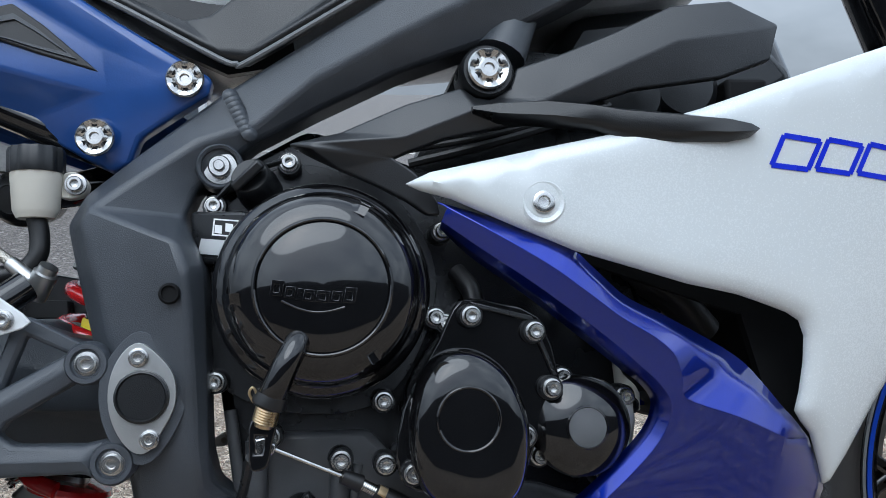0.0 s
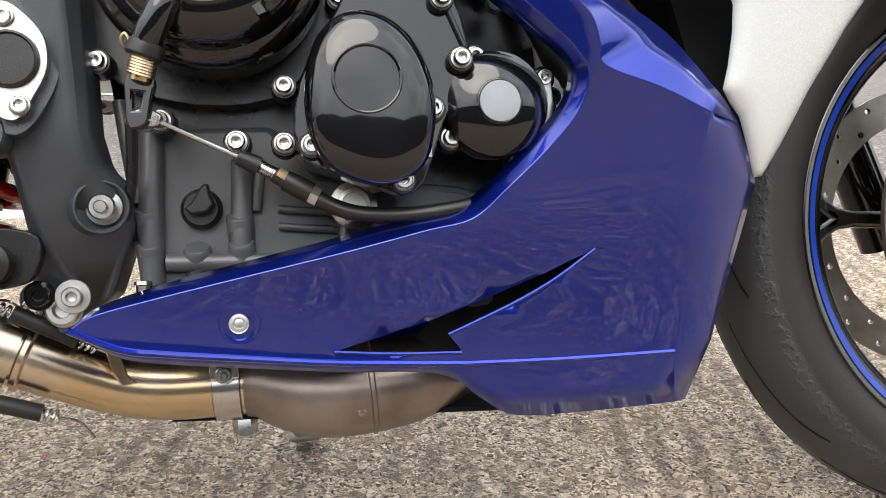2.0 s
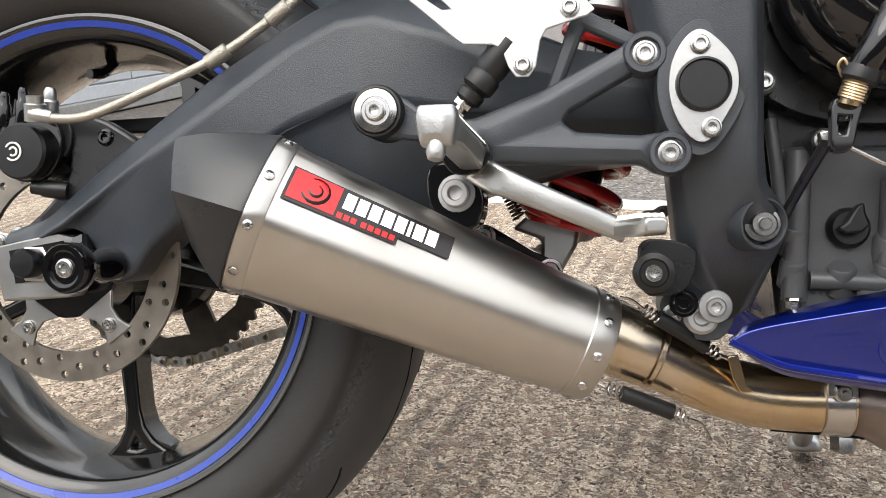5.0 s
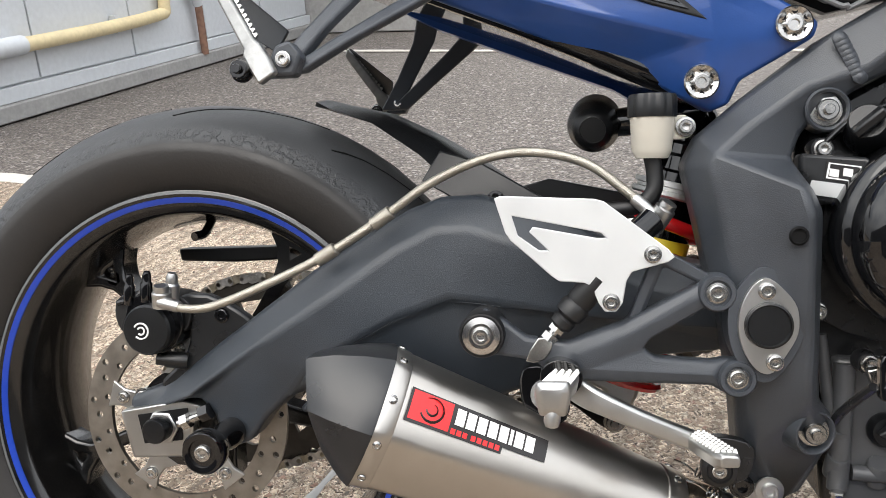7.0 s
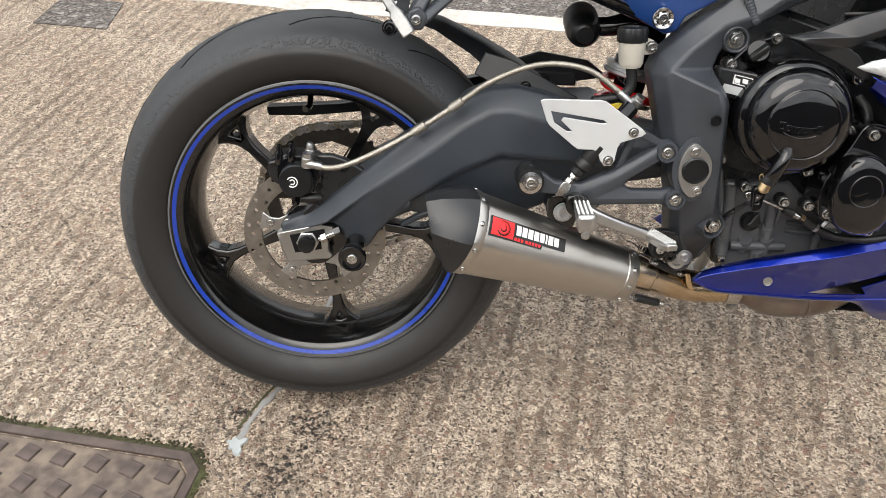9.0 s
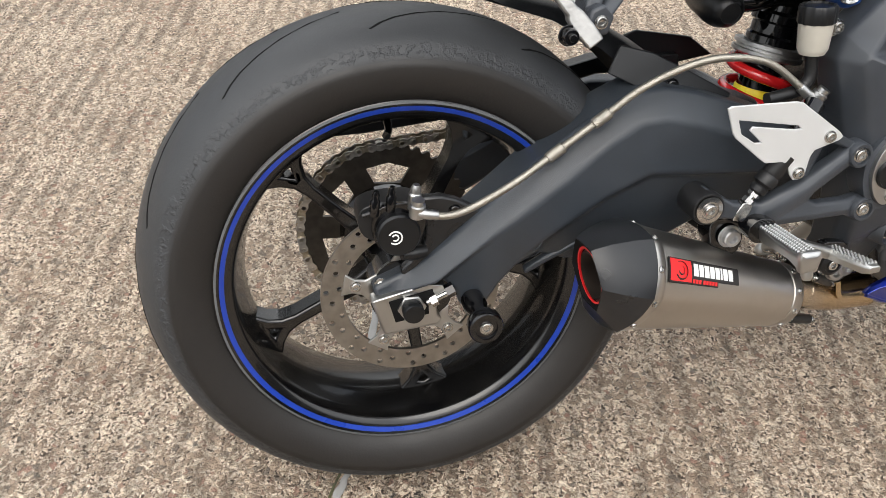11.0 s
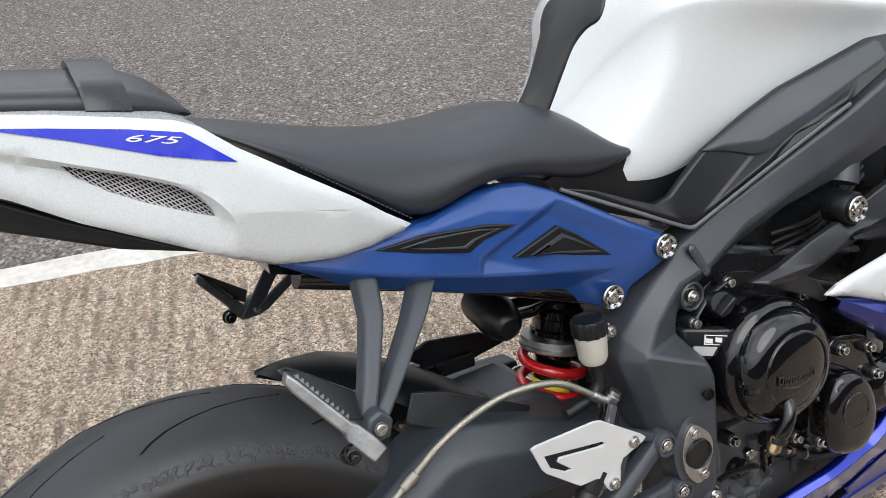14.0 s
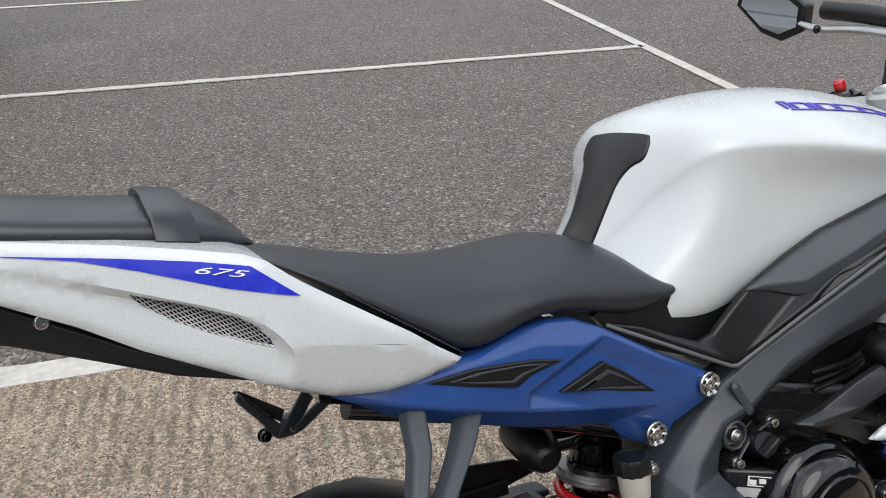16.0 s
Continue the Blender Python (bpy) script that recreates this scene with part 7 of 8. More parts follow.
INNER = [(0.757, 0.563, -0.196), (0.786, 0.541, -0.202), (0.82, 0.5165, -0.204), (0.848, 0.495, -0.205), (0.871, 0.4765, -0.205), (0.89, 0.4605, -0.204), (0.9055, 0.446, -0.203), (0.921, 0.431, -0.202), (0.931, 0.4125, -0.199), (0.9235, 0.388, -0.193), (0.902, 0.363, -0.187), (0.87, 0.334, -0.18), (0.844, 0.313, -0.172), (0.81, 0.306, -0.166), (0.752, 0.294, -0.158), (0.689, 0.283, -0.153), (0.62, 0.271, -0.15), (0.569, 0.261, -0.15), (0.55, 0.252, -0.149)]
LIP = [(0.757, 0.559, -0.186), (0.78, 0.536, -0.188), (0.814, 0.5105, -0.188), (0.841, 0.489, -0.188), (0.864, 0.4695, -0.188), (0.882, 0.4545, -0.188), (0.8965, 0.442, -0.188), (0.911, 0.43, -0.188), (0.92, 0.4145, -0.184), (0.9135, 0.394, -0.178), (0.893, 0.371, -0.172), (0.864, 0.344, -0.164), (0.838, 0.325, -0.155), (0.805, 0.318, -0.149), (0.75, 0.306, -0.142), (0.688, 0.294, -0.137), (0.618, 0.28, -0.134), (0.569, 0.266, -0.138), (0.55, 0.252, -0.14)]
FRONT_EDGE = [(1.024, 0.381, -0.196), (1.017, 0.345, -0.187), (1.014, 0.328, -0.182), (1.01, 0.263, -0.16), (1.007, 0.199, -0.137)]
KEEL = [(1.007, 0.199, -0.137), (0.916, 0.201, -0.1385), (0.862, 0.203, -0.1395), (0.842, 0.204, -0.14), (0.825, 0.205, -0.1405), (0.738, 0.213, -0.145), (0.665, 0.223, -0.149), (0.617, 0.23, -0.151), (0.585, 0.236, -0.1515), (0.55, 0.252, -0.149)]
HEM = [(1.012, 0.155, -0.119), (0.919, 0.155, -0.12), (0.874, 0.158, -0.12), (0.848, 0.174, -0.126), (0.816, 0.197, -0.133), (0.738, 0.206, -0.139), (0.664, 0.216, -0.142), (0.617, 0.223, -0.145), (0.583, 0.231, -0.147), (0.55, 0.252, -0.148)]
NOSE = [(1.058, 0.376, -0.172), (1.078, 0.334, -0.155), (1.075, 0.318, -0.152), (1.055, 0.251, -0.138), (1.044, 0.205, -0.128)]
# one smooth flank: its edge lines lie on a low-order surface, lip and hem keep their offsets from it
face_y = poly([tuple(p) for line in (RIDGE[:11], FRONT_EDGE, KEEL[:-1], INNER[:-1]) for p in curve(line, 4)], 4)


def fine(line):
    return [tuple(p) for p in curve(line, 5)]


def settle(line):
    return [(x, z, face_y(x, z)) for x, z, y in line]


def follow(line, edge, last=99):
    step = [face_y(x, z) - y for x, z, y in fine(edge)]
    return [(x, z, y + step[min(i, last)]) for i, (x, z, y) in enumerate(fine(line))]


LIP, HEM, NOSE, OUTER = follow(LIP, INNER), follow(HEM, KEEL), follow(NOSE, FRONT_EDGE), follow(OUTER, RIDGE, 50)
INNER, RIDGE, FRONT_EDGE, KEEL = settle(fine(INNER)), settle(fine(RIDGE[:11])) + follow(RIDGE, RIDGE, 50)[51:], settle(fine(FRONT_EDGE)), settle(fine(KEEL))
ribbon(belly_bm, list(zip(OUTER, RIDGE)), 1)
ribbon(belly_bm, list(zip(INNER, LIP)), 1, 2)
# the nose rolls round from the flank in one soft bend
rows = []
for i, (p, q) in enumerate(zip(FRONT_EDGE, NOSE)):
    ahead, half = (p[0] + 0.020, p[1], face_y(p[0] + 0.020, p[1])), [(a + b) / 2 for a, b in zip(p, q)]
    rows.append((p, tuple(a + (b - a) * min(1.0, i / 6) for a, b in zip(half, ahead)), q))
rows.append((HEM[0], (HEM[0][0] + 0.010, HEM[0][1], HEM[0][2]), (HEM[0][0] + 0.016, HEM[0][1] + 0.003, HEM[0][2] + 0.010)))
bend = [[belly_bm.verts.new([sum(w * p[i] for w, p in zip(((1 - t) ** 2, 2 * t * (1 - t), t * t), row)) for i in (0, 2, 1)]) for t in (0, 0.12, 0.25, 0.38, 0.5, 0.62, 0.75, 0.88, 1)] for row in rows]
for p, q in zip(bend, bend[1:]):
    for k in range(8):
        belly_bm.faces.new((p[k], p[k + 1], q[k + 1], q[k]))
ribbon(belly_bm, list(zip(KEEL, HEM)), 1)
edge_loop = [p[:2] for p in RIDGE[1:50] + FRONT_EDGE[:-1] + KEEL[:-1] + list(reversed(INNER))]
slot = [(0.936, 0.286), (0.896, 0.2695), (0.856, 0.255), (0.808, 0.239), (0.773, 0.2305), (0.735, 0.2215), (0.781, 0.2165), (0.833, 0.2135), (0.823, 0.228), (0.870, 0.247), (0.905, 0.265)]
face_bm = shell(edge_loop, face_y, holes=[slot], step=0.012, roll=0.0, width=0.012)
bmesh.ops.delete(face_bm, geom=[v for v in face_bm.verts if v.co.y > face_y(v.co.x, v.co.z) + 0.002], context="VERTS")
face_me = bpy.data.meshes.new("face")
face_bm.to_mesh(face_me)
face_bm.free()
belly_bm.from_mesh(face_me)
bpy.data.meshes.remove(face_me)
bmesh.ops.remove_doubles(belly_bm, verts=belly_bm.verts, dist=0.0009)
belly = part("belly_pan", belly_bm, M_BLUE, bike, "glossy metallic blue belly pan with a slot", angle=26, bevel=0.0025, seg=3, limit=20)
wall = belly.modifiers.new("wall", "SOLIDIFY")
wall.thickness, wall.offset = 0.0016, 0.0
part("slot_lip", tube([(x, face_y(x, z) - 0.0010, z) for x, z in ((0.823, 0.2275), (0.870, 0.2465), (0.905, 0.2645), (0.936, 0.2858))], 0.0016, 8, 3), M_BLUE, belly)
part("keel_lip", tube([(x, y - 0.0005, z) for x, z, y in KEEL[::5]], 0.0026, 8, 4), M_BLUE, belly)
part("slot_lip", tube([(x, face_y(x, z) - 0.0010, z) for x, z in ((0.735, 0.2212), (0.781, 0.2160), (0.832, 0.2130))], 0.0016, 8, 3), M_BLUE, belly)
part("screw_recess", lathe([(0.0155, -0.0010), (0.0145, 0.0004), (0.0125, 0.0002), (0.0108, -0.0012), (0.0090, -0.0014)], (0.668, face_y(0.668, 0.248) - 0.0018, 0.248), n=32), M_BLUE, belly)
bolt(0.668, face_y(0.668, 0.248) - 0.0026, 0.248, belly, 0.0070, 0.0016, 1.0, True, M_ALU)
# added matt black sheets stand in for the shaded inside of the pan
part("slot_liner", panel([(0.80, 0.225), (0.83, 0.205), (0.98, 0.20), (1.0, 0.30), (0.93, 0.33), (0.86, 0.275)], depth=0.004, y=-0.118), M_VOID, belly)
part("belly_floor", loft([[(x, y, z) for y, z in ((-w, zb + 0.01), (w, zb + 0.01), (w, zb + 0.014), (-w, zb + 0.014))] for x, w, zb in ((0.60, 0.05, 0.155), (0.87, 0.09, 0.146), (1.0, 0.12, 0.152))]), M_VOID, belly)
part("belly_left", panel([(x, z, -y) for x, z, y in OUTER + FRONT_EDGE[1:] + HEM + list(reversed(LIP))[1:]], depth=-0.004), M_BLUE, belly)

# ---- white upper fairing ----
fair_outline = [(0.729, 0.588, -0.203), (0.747, 0.596, -0.209), (0.829, 0.611, -0.230), (0.884, 0.620, -0.235), (0.954, 0.637, -0.239), (1.023, 0.658, -0.241), (1.103, 0.682, -0.243), (1.26, 0.735, -0.225), (1.38, 0.76, -0.17), (1.42, 0.70, -0.14), (1.36, 0.62, -0.15), (1.28, 0.575, -0.165), (1.20, 0.508, -0.190), (1.152, 0.447, -0.178), (1.122, 0.399, -0.170), (1.101, 0.358, -0.163), (1.087, 0.335, -0.157), (1.080, 0.334, -0.156), (1.072, 0.352, -0.164), (1.058, 0.380, -0.178), (1.047, 0.391, -0.190), (1.0405, 0.400, -0.194), (1.0435, 0.416, -0.197), (1.0455, 0.440, -0.200), (1.0450, 0.460, -0.203), (1.0395, 0.4725, -0.204), (1.028, 0.4795, -0.205), (1.000, 0.490, -0.207), (0.984, 0.4955, -0.208), (0.944, 0.505, -0.211), (0.904, 0.518, -0.214), (0.855, 0.534, -0.217), (0.817, 0.551, -0.215), (0.763, 0.576, -0.208), (0.739, 0.583, -0.205)]
fair_inner = [(0.763, 0.586, -0.216), (0.800, 0.594, -0.225), (0.900, 0.606, -0.237), (1.0, 0.632, -0.243), (1.112, 0.664, -0.247), (1.26, 0.70, -0.232), (0.817, 0.562, -0.224), (0.904, 0.530, -0.225), (0.984, 0.502, -0.220), (1.034, 0.482, -0.215), (1.050, 0.440, -0.207), (1.06, 0.40, -0.196), (1.12, 0.50, -0.212), (1.2, 0.58, -0.222), (1.35, 0.70, -0.185), (1.30, 0.62, -0.19), (1.10, 0.37, -0.168), (1.13, 0.42, -0.181), (1.16, 0.47, -0.194), (1.08, 0.36, -0.174), (1.22, 0.55, -0.205)]
fair_y = poly(fair_inner, 3)
fairing = part("upper_fairing", shell(dense(fair_outline, 3), fair_y, step=0.02, roll=0.007, width=0.014), M_WHITE, bike, "pearl white upper side fairing", angle=60)
fair_tree = surface_of(fairing)
part("screw_dish", lathe([(0.0175, -0.0014), (0.0155, 0.0003), (0.0130, -0.0004), (0.0108, -0.0020), (0.0085, -0.0028)], (0.831, fair_y(0.831, 0.570) - 0.0005, 0.570), (-0.10, -1, -0.06), 36), M_WHITE, fairing)
bolt(0.831, fair_y(0.831, 0.570) + 0.0010, 0.570, fairing, 0.0085, 0.0030, 1.0, True, M_STEEL)
# model lettering becomes slanted outlined blocks
word = bmesh.new()


def stroke(bm, a, b, wide, thick=0.0006):
    """A flat slanted bar between two points of the side plane."""
    a, b = Vector(a), Vector(b)
    t = (b - a).normalized()
    nrm = Vector((-t.y, t.x)) * wide * 0.5
    steps = max(2, int((b - a).length / 0.006))
    rows = []
    for i in range(steps + 1):
        p = a.lerp(b, i / steps)
        rows.append([(p.x + nrm.x, 0.0, p.y + nrm.y), (p.x - nrm.x, 0.0, p.y - nrm.y), (p.x - nrm.x, thick, p.y - nrm.y), (p.x + nrm.x, thick, p.y + nrm.y)])
    return loft(rows, True, bm)


x = 1.008
for wd in (0.030, 0.029, 0.026, 0.026, 0.029, 0.029, 0.029):
    z = 0.592 - (x - 1.008) * 0.10
    q = [(x, z), (x + wd, z - 0.004), (x + wd + 0.010, z + 0.017), (x + 0.010, z + 0.022)]
    for a, b in zip(q, q[1:] + q[:1]):
        stroke(word, a, b, 0.0040)
    x += wd + 0.007
lay_on(word, fair_tree, (0, 1, 0), 0.0008)
part("model_lettering", word, M_DECAL, fairing, "blue slanted outline blocks")
part("fairing_left", panel([(x, z, -y) for x, z, y in fair_outline], depth=-0.004), M_WHITE, fairing)
# shade inside the fairing opening, put in as an added matt black sheet
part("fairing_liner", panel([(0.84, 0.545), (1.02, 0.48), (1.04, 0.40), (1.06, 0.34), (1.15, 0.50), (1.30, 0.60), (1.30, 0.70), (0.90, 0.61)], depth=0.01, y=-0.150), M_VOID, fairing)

# ---- black infill panels beside the frame ----
infill = part("side_infill", panel(
    [(0.643, 0.624, -0.186), (0.682, 0.631, -0.191), (0.733, 0.651, -0.198), (0.777, 0.663, -0.202), (0.787, 0.655, -0.203), (0.800, 0.653, -0.204), (0.814, 0.661, -0.205), (0.821, 0.678, -0.204), (0.857, 0.689, -0.206), (0.903, 0.707, -0.208), (0.950, 0.728, -0.210), (1.000, 0.732, -0.212), (1.040, 0.712, -0.213), (1.030, 0.682, -0.213), (0.988, 0.668, -0.212), (0.914, 0.659, -0.210), (0.870, 0.646, -0.208), (0.840, 0.634, -0.206), (0.810, 0.632, -0.204), (0.762, 0.623, -0.201), (0.732, 0.613, -0.199), (0.722, 0.609, -0.198), (0.738, 0.598, -0.198), (0.754, 0.577, -0.196), (0.757, 0.565, -0.194), (0.747, 0.565, -0.194), (0.731, 0.577, -0.193), (0.706, 0.591, -0.191), (0.681, 0.603, -0.189), (0.660, 0.614, -0.187)],
    inner=[[(0.643, 0.624, -0.186), (0.660, 0.618, -0.198), (0.722, 0.609, -0.205)], [(0.660, 0.622, -0.197), (0.732, 0.624, -0.206), (0.785, 0.643, -0.212), (0.84, 0.650, -0.213), (0.95, 0.696, -0.218), (1.02, 0.706, -0.217)]],
    depth=0.010), M_INFILL, bike, "satin dark grey side infill panel", bevel=0.003, seg=3, limit=18)
blade = part("infill_blade", loft([[(x, y, zb), (x, y - 0.006, zb + 0.3 * (zt - zb)), (x, y - 0.004, zt - 0.15 * (zt - zb)), (x, y + 0.004, zt), (x, y + 0.010, zt - 0.2 * (zt - zb)), (x, y + 0.010, zb)] for x, zb, zt, y in ((0.782, 0.640, 0.645, -0.212), (0.803, 0.633, 0.648, -0.215), (0.840, 0.628, 0.648, -0.222), (0.872, 0.622, 0.643, -0.229), (0.892, 0.614, 0.638, -0.235), (0.930, 0.609, 0.632, -0.243), (0.970, 0.6075, 0.626, -0.249), (0.986, 0.610, 0.621, -0.250), (0.992, 0.614, 0.617, -0.249))]), M_PLASTIC, infill, "black wing-shaped trim over the fairing", angle=50)
part("strut", tube([(0.806, -0.190, 0.690), (0.825, -0.185, 0.730), (0.852, -0.175, 0.80)], [0.020, 0.016, 0.016], 16, 4), M_FRAME, frame_body)
boss = part("frame_boss", lathe([(0.0215, -0.03), (0.0210, 0.0), (0.0190, 0.004), (0.0165, 0.004)], (0.797, -0.205, 0.675), n=32), M_PLASTIC, infill)


def star_bolt(x, y, z, parent, r=0.0145):
    """A dress screw: scalloped bright rim round a small socket head."""
    n = 72
    rows = []
    for k, a, wav in ((1.0, 0.0, 0), (1.0, 0.003, 0), (0.92, 0.0045, 0), (0.84, 0.0042, 1), (0.56, 0.0020, 1), (0.50, 0.0035, 0), (0.40, 0.0045, 0), (0.26, 0.0045, 0), (0.22, 0.002, 0), (0.01, 0.002, 0)):
        rows.append([(x + r * (k + (0.10 * math.cos(6 * 2 * math.pi * i / n) if wav else 0)) * math.cos(2 * math.pi * i / n), y - a, z + r * (k + (0.10 * math.cos(6 * 2 * math.pi * i / n) if wav else 0)) * math.sin(2 * math.pi * i / n)) for i in range(n)])
    b = part("dress_bolt", loft(rows), M_STEEL, parent, "bright star-pattern dress bolt", angle=25)
    # pockets are flat black discs, their shade put into the colour
    for i in range(6):
        a = 2 * math.pi * (i + 0.5) / 6
        part("bolt_pocket", lathe([(r * 0.16, 0.0), (r * 0.15, 0.0006), (0.0002, 0.0006)], (x + r * 0.70 * math.cos(a), y - 0.0030, z + r * 0.70 * math.sin(a)), n=10), M_VOID, b)
    return b


star_bolt(0.797, -0.210, 0.675, infill, 0.0165)

# airbox and cables seen through the gap above the fairing
part("airbox", panel([(0.86, 0.70), (0.90, 0.76), (1.05, 0.78), (1.12, 0.70), (1.05, 0.655), (0.90, 0.655)], depth=0.2, y=-0.10), M_PLASTIC, bike, "dark grey airbox", bevel=0.015)
for x in (0.905, 0.955):
    part("airbox_dome", lathe([(0.036, 0.0), (0.034, 0.012), (0.026, 0.020), (0.0002, 0.022)], (x + 0.03, -0.115, 0.675 + (x - 0.905) * 0.2), n=32), M_PLASTIC, bike)
for i, (dz, r) in enumerate(((0.0, 0.004), (0.012, 0.003), (0.024, 0.0035))):
    part("wiring", tube([(0.74, -0.150, 0.610 + dz), (0.80, -0.160, 0.622 + dz * 0.6), (0.86, -0.150, 0.640 + dz * 0.5), (0.92, -0.14, 0.66 + dz)], r, 8, 4), M_RUBBER, engine)

# ---- satin blue subframe trim ----
trim_outline = [(0.140, 0.789, -0.140), (0.170, 0.768, -0.132), (0.196, 0.749, -0.128), (0.234, 0.730, -0.126), (0.332, 0.692, -0.122), (0.431, 0.654, -0.112), (0.483, 0.624, -0.118), (0.505, 0.612, -0.124), (0.520, 0.618, -0.128), (0.528, 0.637, -0.134), (0.560, 0.655, -0.146), (0.582, 0.668, -0.150), (0.585, 0.680, -0.152), (0.570, 0.690, -0.152), (0.514, 0.726, -0.146), (0.442, 0.775, -0.138), (0.410, 0.792, -0.132), (0.386, 0.796, -0.130), (0.350, 0.796, -0.130), (0.300, 0.786, -0.136), (0.250, 0.786, -0.142)]
trim = part("subframe_trim", panel(trim_outline,
    inner=[[(0.140, 0.789, -0.140), (0.200, 0.764, -0.148), (0.241, 0.748, -0.150), (0.335, 0.716, -0.148), (0.425, 0.690, -0.144), (0.498, 0.670, -0.144), (0.555, 0.662, -0.150)], [(0.335, 0.716, -0.148), (0.345, 0.727, -0.138), (0.428, 0.752, -0.136), (0.500, 0.706, -0.142), (0.548, 0.682, -0.150)], [(0.345, 0.727, -0.138), (0.338, 0.735, -0.150), (0.418, 0.763, -0.148), (0.428, 0.752, -0.136)],
           [(0.230, 0.780, -0.147), (0.300, 0.779, -0.146), (0.360, 0.780, -0.144), (0.418, 0.763, -0.148)], [(0.418, 0.763, -0.148), (0.440, 0.768, -0.146), (0.510, 0.720, -0.150), (0.568, 0.684, -0.154)], [(0.498, 0.670, -0.144), (0.490, 0.640, -0.130), (0.505, 0.622, -0.130)]],
    depth=0.02), M_TRIM, bike, "satin blue subframe side trim", bevel=0.004, seg=3)
for shape, y0 in (([(0.231, 0.777), (0.280, 0.777), (0.350, 0.767), (0.386, 0.757), (0.345, 0.752), (0.327, 0.744), (0.270, 0.762)], -0.150), ([(0.378, 0.722), (0.437, 0.739), (0.460, 0.722), (0.500, 0.686), (0.455, 0.700), (0.430, 0.709)], -0.145)):
    ins = part("trim_insert", panel(shape, depth=0.012, y=y0), M_PLASTIC, trim, "black triangular grille insert", bevel=0.0015)
    c = (sum(p[0] for p in shape) / len(shape), sum(p[1] for p in shape) / len(shape))
    sm = [(c[0] + (x - c[0]) * 0.72, c[1] + (z - c[1]) * 0.66) for x, z in shape]
    sm2 = [(c[0] + (x - c[0]) * 0.60, c[1] + (z - c[1]) * 0.48) for x, z in shape]
    part("insert_rim", panel(sm, holes=[sm2], depth=0.003, y=y0 - 0.002), M_FRAME, ins, bevel=0.0006)
star_bolt(0.565, -0.1535, 0.678, trim)
star_bolt(0.496, -0.1385, 0.636, trim)
part("subframe_rail", tube([(0.16, -0.115, 0.768), (0.34, -0.108, 0.700), (0.50, -0.105, 0.630)], 0.014, 12, 3), M_BLACK, bike, "black subframe rail")
part("undertray", loft([[(x, y, z) for y, z in ((-0.10, z0), (0.10, z0), (0.10, z0 + 0.01), (-0.10, z0 + 0.01))] for x, z0 in ((0.14, 0.772), (0.33, 0.702), (0.46, 0.648))]), M_BLACK, bike, "black undertray")
part("trim_left", panel([(x, z, -y) for x, z, y in trim_outline], depth=-0.02), M_TRIM, trim)

# ---- tail ----
def tail_y(x):
    return float(np.interp(x, (-0.60, -0.30, -0.10, 0.0, 0.10, 0.20, 0.27), (-0.02, -0.055, -0.108, -0.142, -0.176, -0.174, -0.158)))


top_line = [(-0.45, 1.062), (-0.30, 1.030), (-0.18, 1.000), (-0.082, 0.978), (-0.005, 0.961), (0.046, 0.948), (0.085, 0.937), (0.102, 0.928)]
edge_line = [(0.126, 0.905), (0.160, 0.879), (0.189, 0.857), (0.217, 0.836), (0.245, 0.812), (0.270, 0.793)]
low_line = [(0.262, 0.788), (0.227, 0.783), (0.188, 0.784), (0.140, 0.794), (0.104, 0.811), (0.058, 0.836), (-0.005, 0.870), (-0.049, 0.900), (-0.094, 0.925), (-0.20, 0.985), (-0.32, 1.040), (-0.45, 1.060)]
crease_a = [(-0.32, 1.022), (-0.20, 0.992), (-0.087, 0.956), (-0.033, 0.935), (0.017, 0.914), (0.052, 0.899), (0.080, 0.884), (0.097, 0.868), (0.107, 0.850), (0.109, 0.836), (0.102, 0.815)]
front_crease = [(0.113, 0.853), (0.171, 0.838), (0.212, 0.826), (0.240, 0.815), (0.266, 0.796)]
vent_hole = [(-0.006, 0.9200), (0.040, 0.901), (0.071, 0.886), (0.086, 0.8745), (0.0935, 0.862), (0.0955, 0.853), (0.080, 0.8595), (0.048, 0.8755), (0.023, 0.891), (0.001, 0.909)]
scoop = crease_a + [(0.06, 0.80), (-0.10, 0.88), (-0.32, 1.0)]
CA = np.array(crease_a)


def crease_gap(x, z):
    d = CA[1:] - CA[:-1]
    t = np.clip((((x, z) - CA[:-1]) * d).sum(1) / (d * d).sum(1), 0, 1)
    return float(np.hypot(*((CA[:-1] + d * t[:, None]) - (x, z)).T).min())


def tail_form(x, z):
    """The tail's side: tapering to the rear, a scoop round the vent, a fold towards its front."""
    y = tail_y(x) + 0.10 * max(0.0, z - 0.853)
    zc = float(np.interp(x, [p[0] for p in front_crease], [p[1] for p in front_crease]))
    if inside((x, z), scoop):
        k = min(1.0, crease_gap(x, z) / 0.0075)
        y += 0.0125 * k * float(np.interp(x, (-0.12, 0.0), (0.0, 1.0)))
    elif z < zc and x > 0.10:
        y += 0.30 * (zc - z)
    return y


